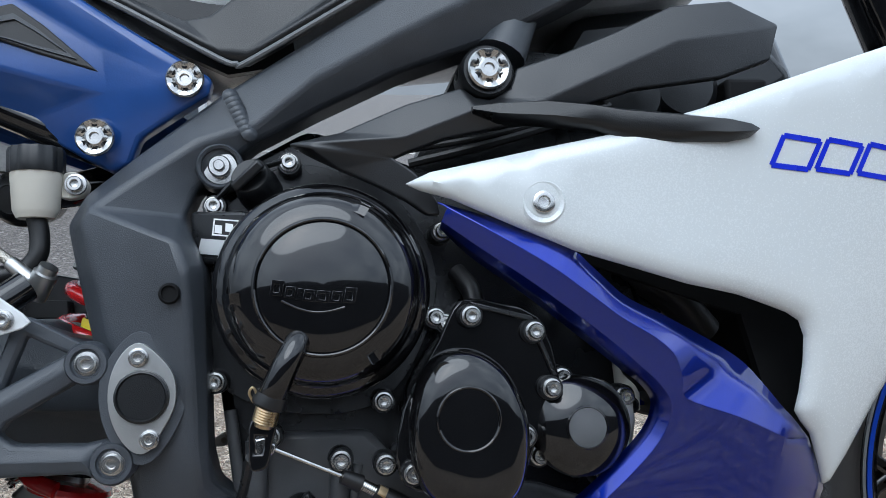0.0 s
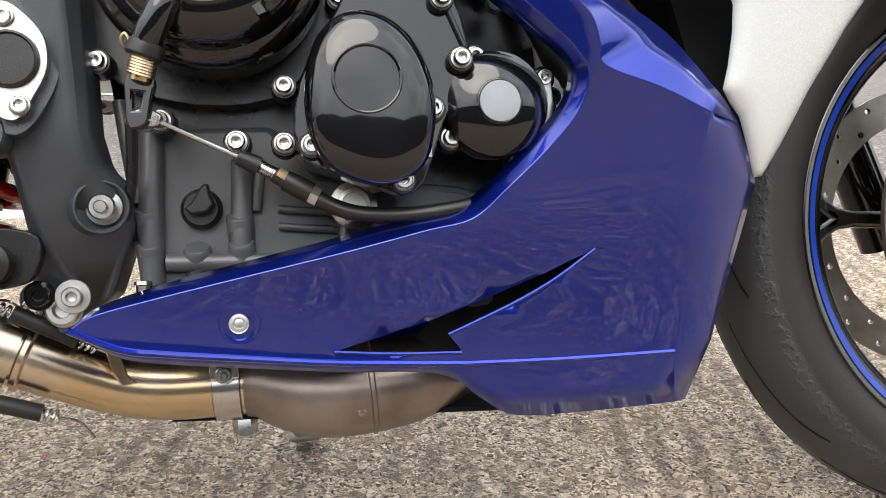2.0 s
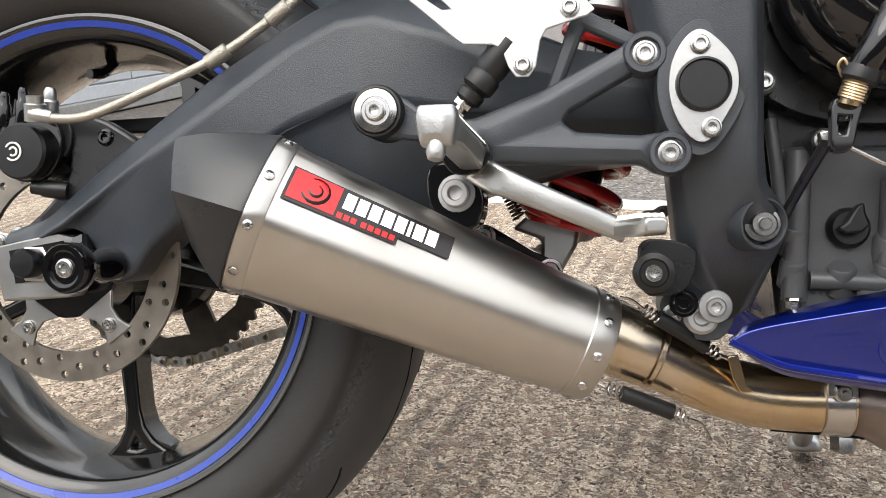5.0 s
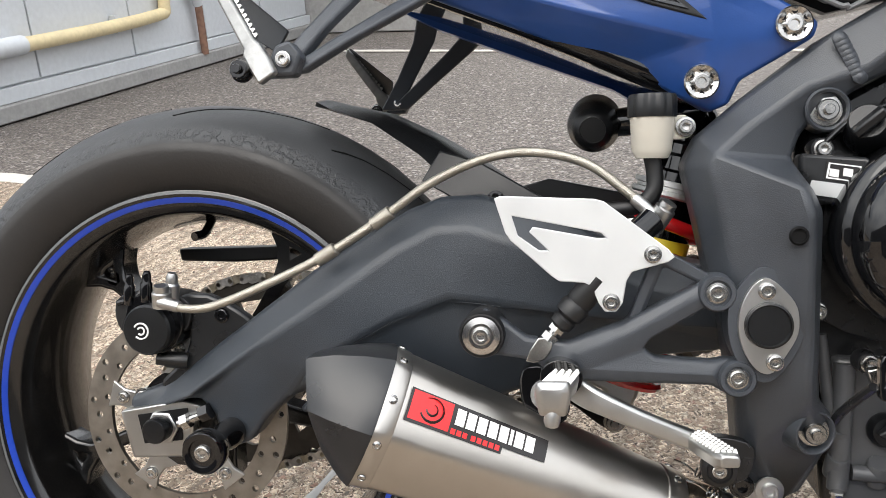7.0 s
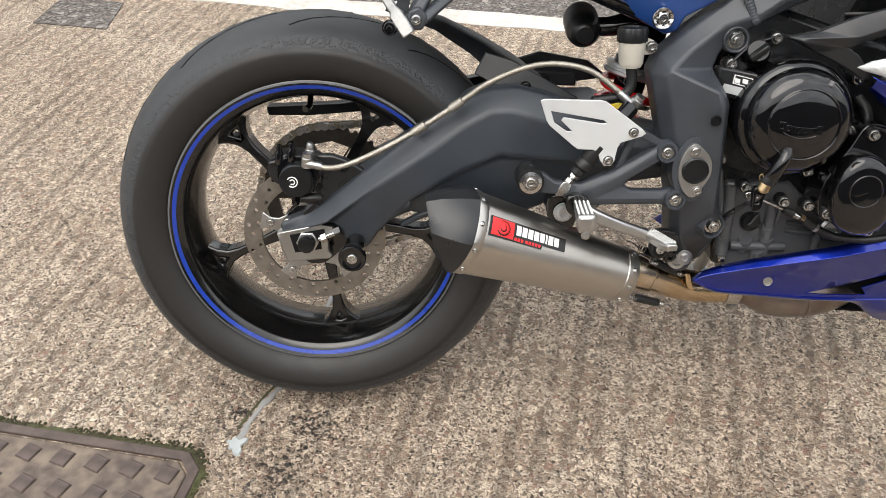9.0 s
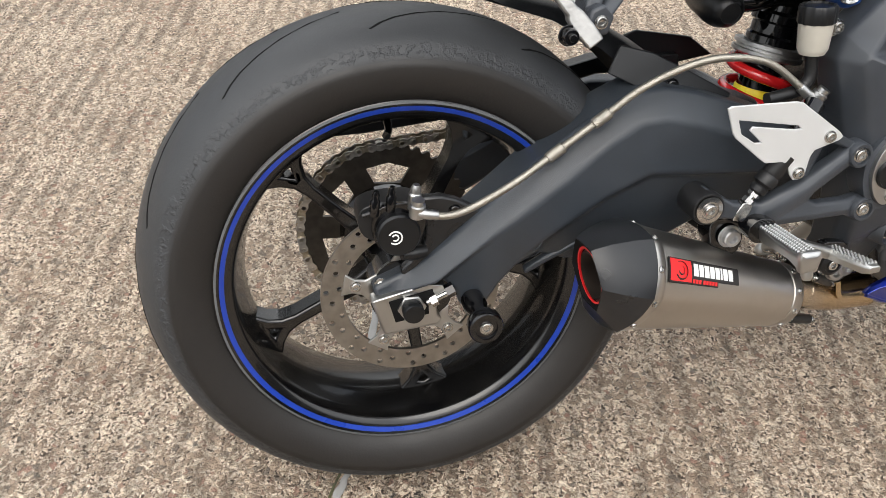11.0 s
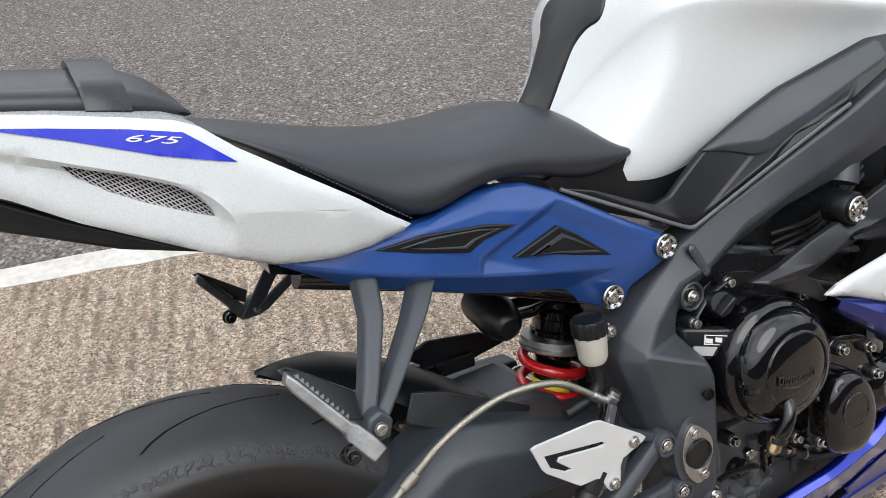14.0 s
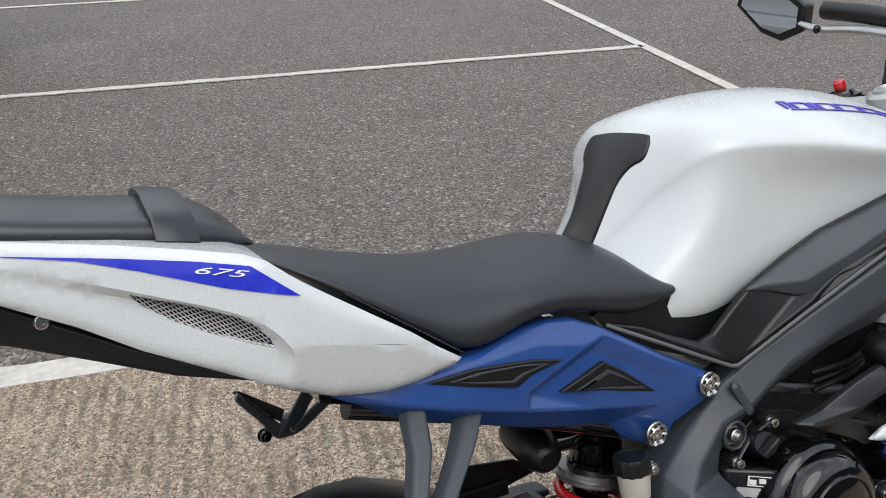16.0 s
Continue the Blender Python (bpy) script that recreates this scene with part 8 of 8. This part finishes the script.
tail_out = [(x, z, tail_form(x, z)) for x, z in top_line + edge_line + low_line]
crease_low = []
for p, q in zip(crease_a[2:-1], crease_a[3:]):
    d = (Vector(q) - Vector(p)).normalized()
    crease_low.append((p[0] + 0.0078 * d.y, p[1] - 0.0078 * d.x))
tail = part("tail_fairing", shell(dense(tail_out, 3), tail_form, holes=[vent_hole], creases=[[tuple(p) for p in curve(crease_a[1:-1], 4)], [tuple(p) for p in curve(crease_low[:-1], 3)], front_crease[:-1]], step=0.008, roll=0.005, width=0.010), M_WHITE, bike, "pearl white tail fairing with a mesh vent", angle=45)
tail_tree = surface_of(tail)
part("tail_deck", loft([[(x, -w, z), (x, 0, z + 0.012), (x, w, z), (x, w, z - 0.01), (x, 0, z), (x, -w, z - 0.01)] for x, z in top_line for w in (-(tail_y(x) + 0.018),)]), M_WHITE, tail)
part("tail_left", panel([(x, z, -y) for x, z, y in tail_out], depth=-0.004), M_WHITE, tail)
stripe = [(-0.30, 1.016), (-0.18, 0.988), (-0.084, 0.967), (-0.007, 0.951), (0.049, 0.938), (0.088, 0.927), (0.123, 0.894), (0.092, 0.904), (0.065, 0.913), (0.006, 0.938), (-0.039, 0.955), (-0.10, 0.970), (-0.20, 0.992)]
part("tail_stripe", lay_on(panel(dense(stripe, 4), depth=0.0008, y=0.0, soft=0.012), tail_tree, (0, 1, 0), 0.0012), M_DECAL, tail, "bright blue tapering stripe")
num = bpy.data.curves.new("number", "FONT")
num.body, num.size, num.extrude, num.shear = "675", 0.0160, 0.0004, 0.45
num_ob = new("number_source", num)
num_me = bpy.data.meshes.new_from_object(num_ob.evaluated_get(bpy.context.evaluated_depsgraph_get()))
bpy.data.objects.remove(num_ob)
num_bm = bmesh.new()
num_bm.from_mesh(num_me)
wide = max(v.co.x for v in num_bm.verts)
for v in num_bm.verts:
    k = v.co.x / wide
    v.co = Vector((0.0425 + 0.044 * k, -v.co.z, 0.9300 + 0.0125 * v.co.y / 0.0115 * 0.50 - 0.0125 * k))
lay_on(num_bm, tail_tree, (0, 1, 0), 0.0022)
part("number_lettering", num_bm, M_LABELW, tail, "silver-white number")
# matt black sheet added for the shaded hollow behind the mesh
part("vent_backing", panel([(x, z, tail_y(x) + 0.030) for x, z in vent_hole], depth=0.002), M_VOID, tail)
wire = bmesh.new()
lo, hi = [(-0.003, 0.915), (0.001, 0.909), (0.023, 0.891), (0.048, 0.8755), (0.080, 0.8595), (0.0955, 0.853)], [(-0.003, 0.918), (0.040, 0.901), (0.071, 0.886), (0.086, 0.8745), (0.0935, 0.862), (0.0955, 0.853)]
for fam in (1, -1):
    for i in range(-6, 34):
        run = []
        for j in range(33):
            x = -0.006 + 0.106 * j / 32
            z = 0.918 - 0.62 * (x + 0.003) + fam * 0.72 * (x - (-0.03 + 0.0056 * i))
            zl, zh = np.interp(x, [p[0] for p in lo], [p[1] for p in lo]), np.interp(x, [p[0] for p in hi], [p[1] for p in hi])
            if zl - 0.002 <= z <= zh + 0.002 and -0.003 <= x <= 0.0965:
                run.append((x, tail_y(x) + 0.0180 + 0.0005 * fam, z))
        if len(run) > 1:
            tube([run[0], run[-1]], 0.00058, 4, 1, wire)
part("vent_mesh", wire, M_MESH, tail, "woven silver wire mesh")
part("tail_underside", panel([(x, z, tail_y(x) + 0.045) for x, z in ((-0.45, 1.055), (-0.20, 0.985), (-0.008, 0.868), (0.09, 0.815), (0.02, 0.835), (-0.05, 0.865), (-0.105, 0.888), (-0.20, 0.92), (-0.40, 1.0))], depth=0.06), M_PLASTIC, bike, "black tail undertray", bevel=0.004)
bolt(-0.075, tail_y(-0.075) + 0.040, 0.905, tail, 0.005, 0.003, 1.3, True, M_STEEL)

# ---- seats ----
def seat_row(x, zb, zt, w, edge=0.012, dip=0.0):
    half = [(-w + 0.012, zb + 0.0), (-w, zb + edge), (-w + 0.008, zb + edge + 0.45 * (zt - zb - edge)), (-w * 0.72, zt - 0.016), (-w * 0.42, zt - 0.004), (0.0, zt - dip)]
    return [(x, y, z) for y, z in half] + [(x, -y, z) for y, z in reversed(half[:-1])]


seat = part("rider_seat", loft([seat_row(*r) for r in ((0.104, 0.918, 0.927, 0.085, 0.004), (0.130, 0.902, 0.922, 0.118, 0.006), (0.160, 0.880, 0.912, 0.130, 0.008), (0.190, 0.855, 0.902, 0.136, 0.010), (0.225, 0.826, 0.890, 0.141, 0.012), (0.260, 0.797, 0.880, 0.145, 0.014), (0.290, 0.781, 0.872, 0.148, 0.018), (0.320, 0.783, 0.866, 0.148, 0.020), (0.350, 0.794, 0.862, 0.147, 0.018), (0.385, 0.797, 0.861, 0.145, 0.016), (0.420, 0.790, 0.862, 0.143, 0.015), (0.455, 0.777, 0.862, 0.142, 0.016), (0.489, 0.764, 0.857, 0.142, 0.020), (0.519, 0.767, 0.840, 0.142, 0.018), (0.543, 0.777, 0.812, 0.141, 0.010), (0.560, 0.787, 0.795, 0.138, 0.003))]), M_SEAT, bike, "black vinyl rider's seat with stitched edge", angle=60)
seat.modifiers.new("soft", "SUBSURF").levels = 1
seat.modifiers["soft"].render_levels = 2
st = bmesh.new()
for i in range(30):
    s = i / 29
    x, z = 0.172 + 0.100 * s, 0.8785 - 0.081 * s
    tube([(x, -0.1385 - 0.009 * s, z), (x + 0.0020, -0.1387 - 0.009 * s, z - 0.0016)], 0.0006, 5, 1, st)
part("stitching", st, M_STITCH, seat)

pillion = part("pillion_seat", loft([seat_row(*r) for r in ((-0.30, 1.015, 1.060, 0.060, 0.008), (-0.20, 0.994, 1.042, 0.080, 0.010), (-0.10, 0.974, 1.018, 0.094, 0.010), (-0.04, 0.962, 1.004, 0.100, 0.010), (0.030, 0.947, 0.992, 0.104, 0.010), (0.060, 0.940, 0.986, 0.104, 0.010), (0.085, 0.934, 0.975, 0.100, 0.009), (0.105, 0.929, 0.955, 0.092, 0.006), (0.118, 0.927, 0.938, 0.080, 0.003))]), M_PILLION, bike, "smooth black pillion seat with a grab strap", angle=60)
pillion.modifiers.new("soft", "SUBSURF").levels = 1
pillion.modifiers["soft"].render_levels = 2
strap_rows = []
for x, k in ((0.026, 1.045), (0.030, 1.065), (0.058, 1.065), (0.062, 1.045)):
    zt, zb = 0.9925 - 0.20 * (x - 0.03), 0.945 - 0.22 * (x - 0.03)
    strap_rows.append([(px, py * k, zb + (pz - zb) * k if pz > zb + 0.006 else pz - 0.001) for px, py, pz in seat_row(x, zb, zt + 0.003, 0.103, 0.010)])
strap = part("grab_strap", loft(strap_rows), M_PILLION, pillion, "stitched black strap", angle=50)
for x in (0.034, 0.054):
    sb = bmesh.new()
    pts = [Vector(p) for p in seat_row(x, 0.944 - 0.22 * (x - 0.03), 0.9965 - 0.20 * (x - 0.03), 0.1095, 0.010)[1:5]]
    for a, b in zip(pts, pts[1:]):
        k = max(2, int((b - a).length / 0.0045))
        for i in range(k):
            tube([tuple(a.lerp(b, i / k)), tuple(a.lerp(b, (i + 0.6) / k))], 0.0007, 5, 1, sb)
    part("stitching", sb, M_STITCH, strap)

# ---- tank ----
def tank_row(x, zt, zs, ws, zk, wk, zb, wb, wt):
    """Half a section: foot, knee bulge, hollow under the shoulder, shoulder ridge, crown."""
    zh, wh = zk + 0.62 * (zs - zk), wk + 0.45 * (ws - wk) - 0.002
    half = [(-wb, zb), (-wk, zk), (-wk - 0.10 * (ws - wk), zk + 0.32 * (zs - zk)), (-wh, zh), (-ws + 0.002, zs - 0.008), (-ws, zs), (-ws + 0.010, zs + 0.012), (-wt, (zs + zt) / 2 + 0.012), (-wt * 0.5, zt - 0.006), (0.0, zt)]
    return [(x, y, z) for y, z in half] + [(x, -y, z) for y, z in reversed(half[:-1])]


tank_rows = [(0.502, 0.812, 0.800, 0.008, 0.778, 0.092, 0.748, 0.134, 0.004), (0.488, 0.838, 0.812, 0.012, 0.780, 0.100, 0.738, 0.136, 0.006), (0.515, 0.862, 0.822, 0.024, 0.784, 0.110, 0.730, 0.140, 0.010), (0.534, 0.888, 0.838, 0.038, 0.790, 0.121, 0.722, 0.143, 0.018), (0.560, 0.922, 0.866, 0.058, 0.800, 0.130, 0.712, 0.145, 0.032), (0.588, 0.952, 0.900, 0.090, 0.812, 0.138, 0.704, 0.145, 0.056), (0.615, 0.976, 0.932, 0.136, 0.826, 0.143, 0.700, 0.143, 0.10), (0.648, 0.988, 0.934, 0.154, 0.832, 0.143, 0.705, 0.141, 0.105), (0.720, 0.993, 0.925, 0.168, 0.832, 0.142, 0.725, 0.138, 0.11), (0.800, 0.989, 0.908, 0.178, 0.825, 0.150, 0.735, 0.142, 0.11), (0.880, 0.977, 0.888, 0.180, 0.815, 0.160, 0.75, 0.148, 0.11), (0.960, 0.955, 0.872, 0.175, 0.81, 0.160, 0.76, 0.15, 0.10), (1.020, 0.925, 0.865, 0.15, 0.82, 0.14, 0.78, 0.13, 0.09), (1.060, 0.890, 0.86, 0.12, 0.83, 0.11, 0.80, 0.10, 0.07)]
tank = part("fuel_tank", loft([tank_row(*r) for r in tank_rows]), M_WHITE, bike, "pearl white sculpted fuel tank", angle=70)
tank.modifiers.new("soft", "SUBSURF").levels = 2
tank.modifiers["soft"].render_levels = 2
tank_tree = surface_of(tank)
side = part("tank_side_panel", panel(
    [(0.452, 0.774, -0.132), (0.519, 0.735, -0.148), (0.590, 0.694, -0.154), (0.612, 0.690, -0.156), (0.640, 0.704, -0.162), (0.700, 0.737, -0.182), (0.800, 0.788, -0.212), (0.880, 0.826, -0.222), (0.90, 0.850, -0.210), (0.86, 0.850, -0.195), (0.750, 0.816, -0.162), (0.700, 0.797, -0.156), (0.636, 0.770, -0.153), (0.600, 0.744, -0.151), (0.583, 0.731, -0.150), (0.563, 0.727, -0.149), (0.530, 0.742, -0.147), (0.490, 0.763, -0.143)],
    inner=[[(0.452, 0.774, -0.132), (0.519, 0.741, -0.152), (0.592, 0.700, -0.158), (0.612, 0.698, -0.160), (0.700, 0.746, -0.186), (0.80, 0.796, -0.212)], [(0.640, 0.764, -0.155), (0.690, 0.750, -0.168), (0.740, 0.766, -0.184), (0.82, 0.810, -0.206)]],
    depth=0.010), M_PLASTIC, bike, "black tank side panel with a grey lower edge", bevel=0.003, seg=3)
part("panel_edge", tube([(0.452, -0.133, 0.773), (0.519, -0.150, 0.735), (0.590, -0.1565, 0.6945), (0.604, -0.158, 0.690), (0.614, -0.1595, 0.692), (0.700, -0.184, 0.737), (0.80, -0.213, 0.788)], 0.0024, 8, 4), M_GREYEDGE, side, "dull grey moulded edge")
part("side_blade", panel([(0.632, 0.770, -0.155), (0.658, 0.764, -0.162), (0.690, 0.752, -0.171), (0.722, 0.749, -0.180), (0.760, 0.766, -0.190), (0.850, 0.808, -0.212), (0.890, 0.836, -0.212), (0.862, 0.847, -0.199), (0.750, 0.815, -0.166), (0.700, 0.796, -0.160)], inner=[[(0.655, 0.772, -0.164), (0.700, 0.768, -0.178), (0.760, 0.788, -0.191), (0.850, 0.826, -0.212)], [(0.665, 0.779, -0.162), (0.705, 0.786, -0.169), (0.760, 0.806, -0.180)]], depth=0.006), M_FRAME, side, "grey satin blade across the panel", bevel=0.002, seg=2)
part("panel_backing", panel([(0.440, 0.785), (0.470, 0.748), (0.595, 0.690), (0.650, 0.700), (0.640, 0.772), (0.560, 0.790), (0.500, 0.800)], depth=0.010, y=-0.128), M_PLASTIC, side)
down, rise = Vector((0.75, 0, -0.66)), Vector((0.66, 0, 0.75))
pad = bmesh.new()
pad_half = ((0.966, 0.024), (0.990, 0.027), (1.024, 0.032), (1.052, 0.037), (1.072, 0.047), (1.084, 0.060), (1.102, 0.062), (1.114, 0.056))
rows = []
for q in curve(pad_half, 3):
    row = []
    for thick in (0.0045, -0.004):
        line = []
        for i in range(13):
            y = q[1] * (i / 6 - 1)
            hit = tank_tree.ray_cast(rise * q[0] + Vector((0, y, 0)) - down * 0.3, down)[0]
            line.append(hit - down * (thick - (0.002 if thick > 0 and i in (0, 12) else 0)))
        row += line if thick > 0 else list(reversed(line))
    rows.append(row)
loft(rows, True, pad)
tank_pad = part("tank_pad", pad, M_RUBBER, tank, "black rubber tank pad", bevel=0.002)
# the maker's script on the tank becomes an underlined row of violet blocks
tx = bmesh.new()
x = 0.760
for i, wd in enumerate((0.010, 0.023, 0.005, 0.028, 0.038, 0.028, 0.026)):
    for q0, q1 in (((0.0, 0.0), (0.0, 1.0)), ((0.0, 1.0), (1.0, 1.0)), ((1.0, 1.0), (1.0, 0.1))):
        a, b = [(x + wd * u, 0.9535 + (0.0215 if i == 0 else 0.0175) * v - 0.165 * (x + wd * u - 0.757) - 0.25 * max(0.0, x + wd * u - 0.88) ** 2 / 0.1) for u, v in (q0, q1)]
        stroke(tx, a, b, 0.0046 if q0[0] == q1[0] else 0.0026)
    x += wd + 0.007
for i in range(6):
    stroke(tx, *[(0.764 + 0.027 * j, 0.9495 - 0.150 * 0.027 * j) for j in (i, i + 1)], 0.0024)
for v in tx.verts:
    v.co.y -= 0.11
slope = Vector((0, 0.80, -0.60))
for v in tx.verts:
    top_side = v.co.y < -0.1099
    hit = tank_tree.ray_cast(v.co - slope * 0.3, slope)[0]
    if hit is not None:
        v.co = hit - slope * (0.0016 if top_side else 0.0006)
part("tank_lettering", tx, M_INK, tank, "violet underlined outline blocks")

# ---- cockpit at the far edge ----
knob = part("fork_top", lathe([(0.030, -0.02), (0.030, 0.004), (0.024, 0.006), (0.020, 0.012), (0.012, 0.014)], (1.122, 0.100, 0.934), (-0.2, 0, 1), 28), M_BLACK, bike, "fork top with a red adjuster")
part("adjuster_knob", lathe([(0.009, 0.0), (0.0095, 0.003), (0.0095, 0.012), (0.0075, 0.014), (0.0002, 0.0145)], (1.120, 0.100, 0.948), (-0.35, 0, 1), 24), M_RED, knob, "small round red adjuster")
yoke = part("top_yoke", loft([[(x, y, z) for x, z in ((1.112 - w, 0.918), (1.112 + w, 0.912), (1.112 + w, 0.928), (1.112 - w * 0.6, 0.936))] for y, w in ((-0.13, 0.030), (-0.10, 0.036), (-0.05, 0.026), (0.0, 0.040), (0.05, 0.026), (0.10, 0.036), (0.13, 0.028))]), M_CASTING, bike, "cast silver top yoke with round bosses", bevel=0.004, angle=50)
part("stem_boss", lathe([(0.036, -0.02), (0.036, 0.004), (0.032, 0.008), (0.026, 0.009), (0.024, 0.013), (0.019, 0.014), (0.017, 0.010), (0.0002, 0.009)], (1.106, 0.0, 0.934), (-0.2, 0, 1), 40), M_CASTING, yoke)
clamp_r = part("bar_clamp", lathe([(0.030, -0.03), (0.030, 0.006), (0.031, 0.008), (0.031, 0.018), (0.027, 0.021), (0.020, 0.022), (0.018, 0.016), (0.0002, 0.016)], (1.148, -0.022, 0.952), (-0.2, 0, 1), 36), M_CASTING, yoke)
part("clamp_band", lathe([(0.0305, -0.002), (0.0318, 0.0), (0.0318, 0.008), (0.0305, 0.010)], (1.149, -0.022, 0.945), (-0.2, 0, 1), 36), M_BLACK, clamp_r)
bolt(1.125, 0.045, 0.934, yoke, 0.006, 0.006, 1.3, True, M_STEEL, tilt=(90, 0))
bolt(1.135, 0.075, 0.934, yoke, 0.005, 0.005, 1.3, True, M_BLACK, tilt=(90, 0))
part("inner_cowl", panel(curve_loop([(1.172, 0.93), (1.174, 0.965), (1.179, 0.985), (1.192, 1.002), (1.220, 1.012), (1.28, 1.010), (1.28, 0.92)], 3), depth=0.012, y=0.05), M_PLASTIC, bike, "dark grey inner cowl panel", bevel=0.004)
mir = part("mirror", loft([[(1.20, y, z) for y, z in ((0.385, 1.115), (0.330, 1.055), (0.285, 1.034), (0.235, 1.046), (0.225, 1.09), (0.28, 1.14), (0.36, 1.15))], [(1.23, y, z) for y, z in ((0.38, 1.112), (0.33, 1.06), (0.285, 1.04), (0.24, 1.05), (0.23, 1.09), (0.28, 1.135), (0.36, 1.145))]]), M_PLASTIC, bike, "black-rimmed mirror", bevel=0.004)
part("mirror_glass", loft([[(1.197, y, z) for y, z in ((0.368, 1.112), (0.325, 1.066), (0.286, 1.048), (0.246, 1.056), (0.238, 1.088), (0.285, 1.128), (0.355, 1.138))], [(1.1985, y, z) for y, z in ((0.368, 1.112), (0.325, 1.066), (0.286, 1.048), (0.246, 1.056), (0.238, 1.088), (0.285, 1.128), (0.355, 1.138))]]), M_MIRROR, mir, "mirror glass reflecting pale sky")
lever = part("hand_lever", tube([(1.162, 0.205, 1.060), (1.154, 0.16, 1.046), (1.157, 0.08, 1.034), (1.142, -0.02, 1.009), (1.135, -0.10, 0.975)], [0.006, 0.010, 0.012, 0.012, 0.010], 12, 4, flat=0.6), M_CASTING, bike, "silver hand lever with a black pivot bolt")
bolt(1.145, 0.160, 1.046, lever, 0.006, 0.006, 1.2, False, M_BLACK)
part("bar_grip", tube([(1.17, 0.16, 1.075), (1.17, 0.06, 1.05), (1.17, -0.04, 1.01)], 0.015, 14), M_RUBBER, bike, "black rubber bar grip")


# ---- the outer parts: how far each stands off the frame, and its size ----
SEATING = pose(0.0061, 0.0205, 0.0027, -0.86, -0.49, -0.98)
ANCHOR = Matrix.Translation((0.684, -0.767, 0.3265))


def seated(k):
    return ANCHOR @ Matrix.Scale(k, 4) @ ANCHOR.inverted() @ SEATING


def ease(k):
    k = min(1.0, max(0.0, k))
    return k * k * (3 - 2 * k)


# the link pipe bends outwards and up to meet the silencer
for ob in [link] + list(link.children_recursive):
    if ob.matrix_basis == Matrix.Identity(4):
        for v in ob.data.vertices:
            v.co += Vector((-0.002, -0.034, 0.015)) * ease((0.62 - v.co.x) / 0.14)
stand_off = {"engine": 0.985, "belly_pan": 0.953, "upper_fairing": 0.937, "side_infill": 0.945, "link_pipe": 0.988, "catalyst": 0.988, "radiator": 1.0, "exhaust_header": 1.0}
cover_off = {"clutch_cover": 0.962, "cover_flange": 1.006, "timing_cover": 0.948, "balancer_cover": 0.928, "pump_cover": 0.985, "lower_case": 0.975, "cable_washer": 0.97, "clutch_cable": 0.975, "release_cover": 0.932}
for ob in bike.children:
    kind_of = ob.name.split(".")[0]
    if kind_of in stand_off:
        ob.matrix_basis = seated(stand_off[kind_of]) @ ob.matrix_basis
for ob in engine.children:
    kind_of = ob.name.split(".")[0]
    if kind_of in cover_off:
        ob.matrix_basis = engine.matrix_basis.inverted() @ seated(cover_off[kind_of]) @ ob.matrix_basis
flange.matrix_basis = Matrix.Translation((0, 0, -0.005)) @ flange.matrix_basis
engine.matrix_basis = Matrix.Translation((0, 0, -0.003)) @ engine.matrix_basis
# small placings at the rear axle, the linkage and the front wheel
for ob, step in ((cal, (-0.007, 0, -0.007)), (block, (-0.006, -0.004, -0.003)), (bob, (-0.004, -0.011, -0.003)), (lk, (0.009, 0.010, 0.002)), (front_wheel, (0.007, 0, 0.001)), (fork, (0.007, 0, 0))):
    ob.matrix_basis = Matrix.Translation(step) @ ob.matrix_basis
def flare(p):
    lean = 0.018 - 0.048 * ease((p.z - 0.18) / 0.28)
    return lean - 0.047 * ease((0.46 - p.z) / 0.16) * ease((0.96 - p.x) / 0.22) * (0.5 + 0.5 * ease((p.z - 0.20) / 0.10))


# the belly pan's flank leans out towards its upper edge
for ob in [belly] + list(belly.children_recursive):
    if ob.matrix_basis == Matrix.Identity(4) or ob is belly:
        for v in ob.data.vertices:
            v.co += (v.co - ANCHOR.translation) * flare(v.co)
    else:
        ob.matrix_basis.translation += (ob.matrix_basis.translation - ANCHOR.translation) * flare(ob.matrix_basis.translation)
# tyres flatten where they carry the bike
for ob in (rear_tyre, front_tyre):
    m = bike.matrix_basis @ ob.parent.matrix_basis
    for v in ob.data.vertices:
        p = m @ v.co
        if p.z < 0.001:
            v.co = m.inverted() @ Vector((p.x, p.y, 0.001))
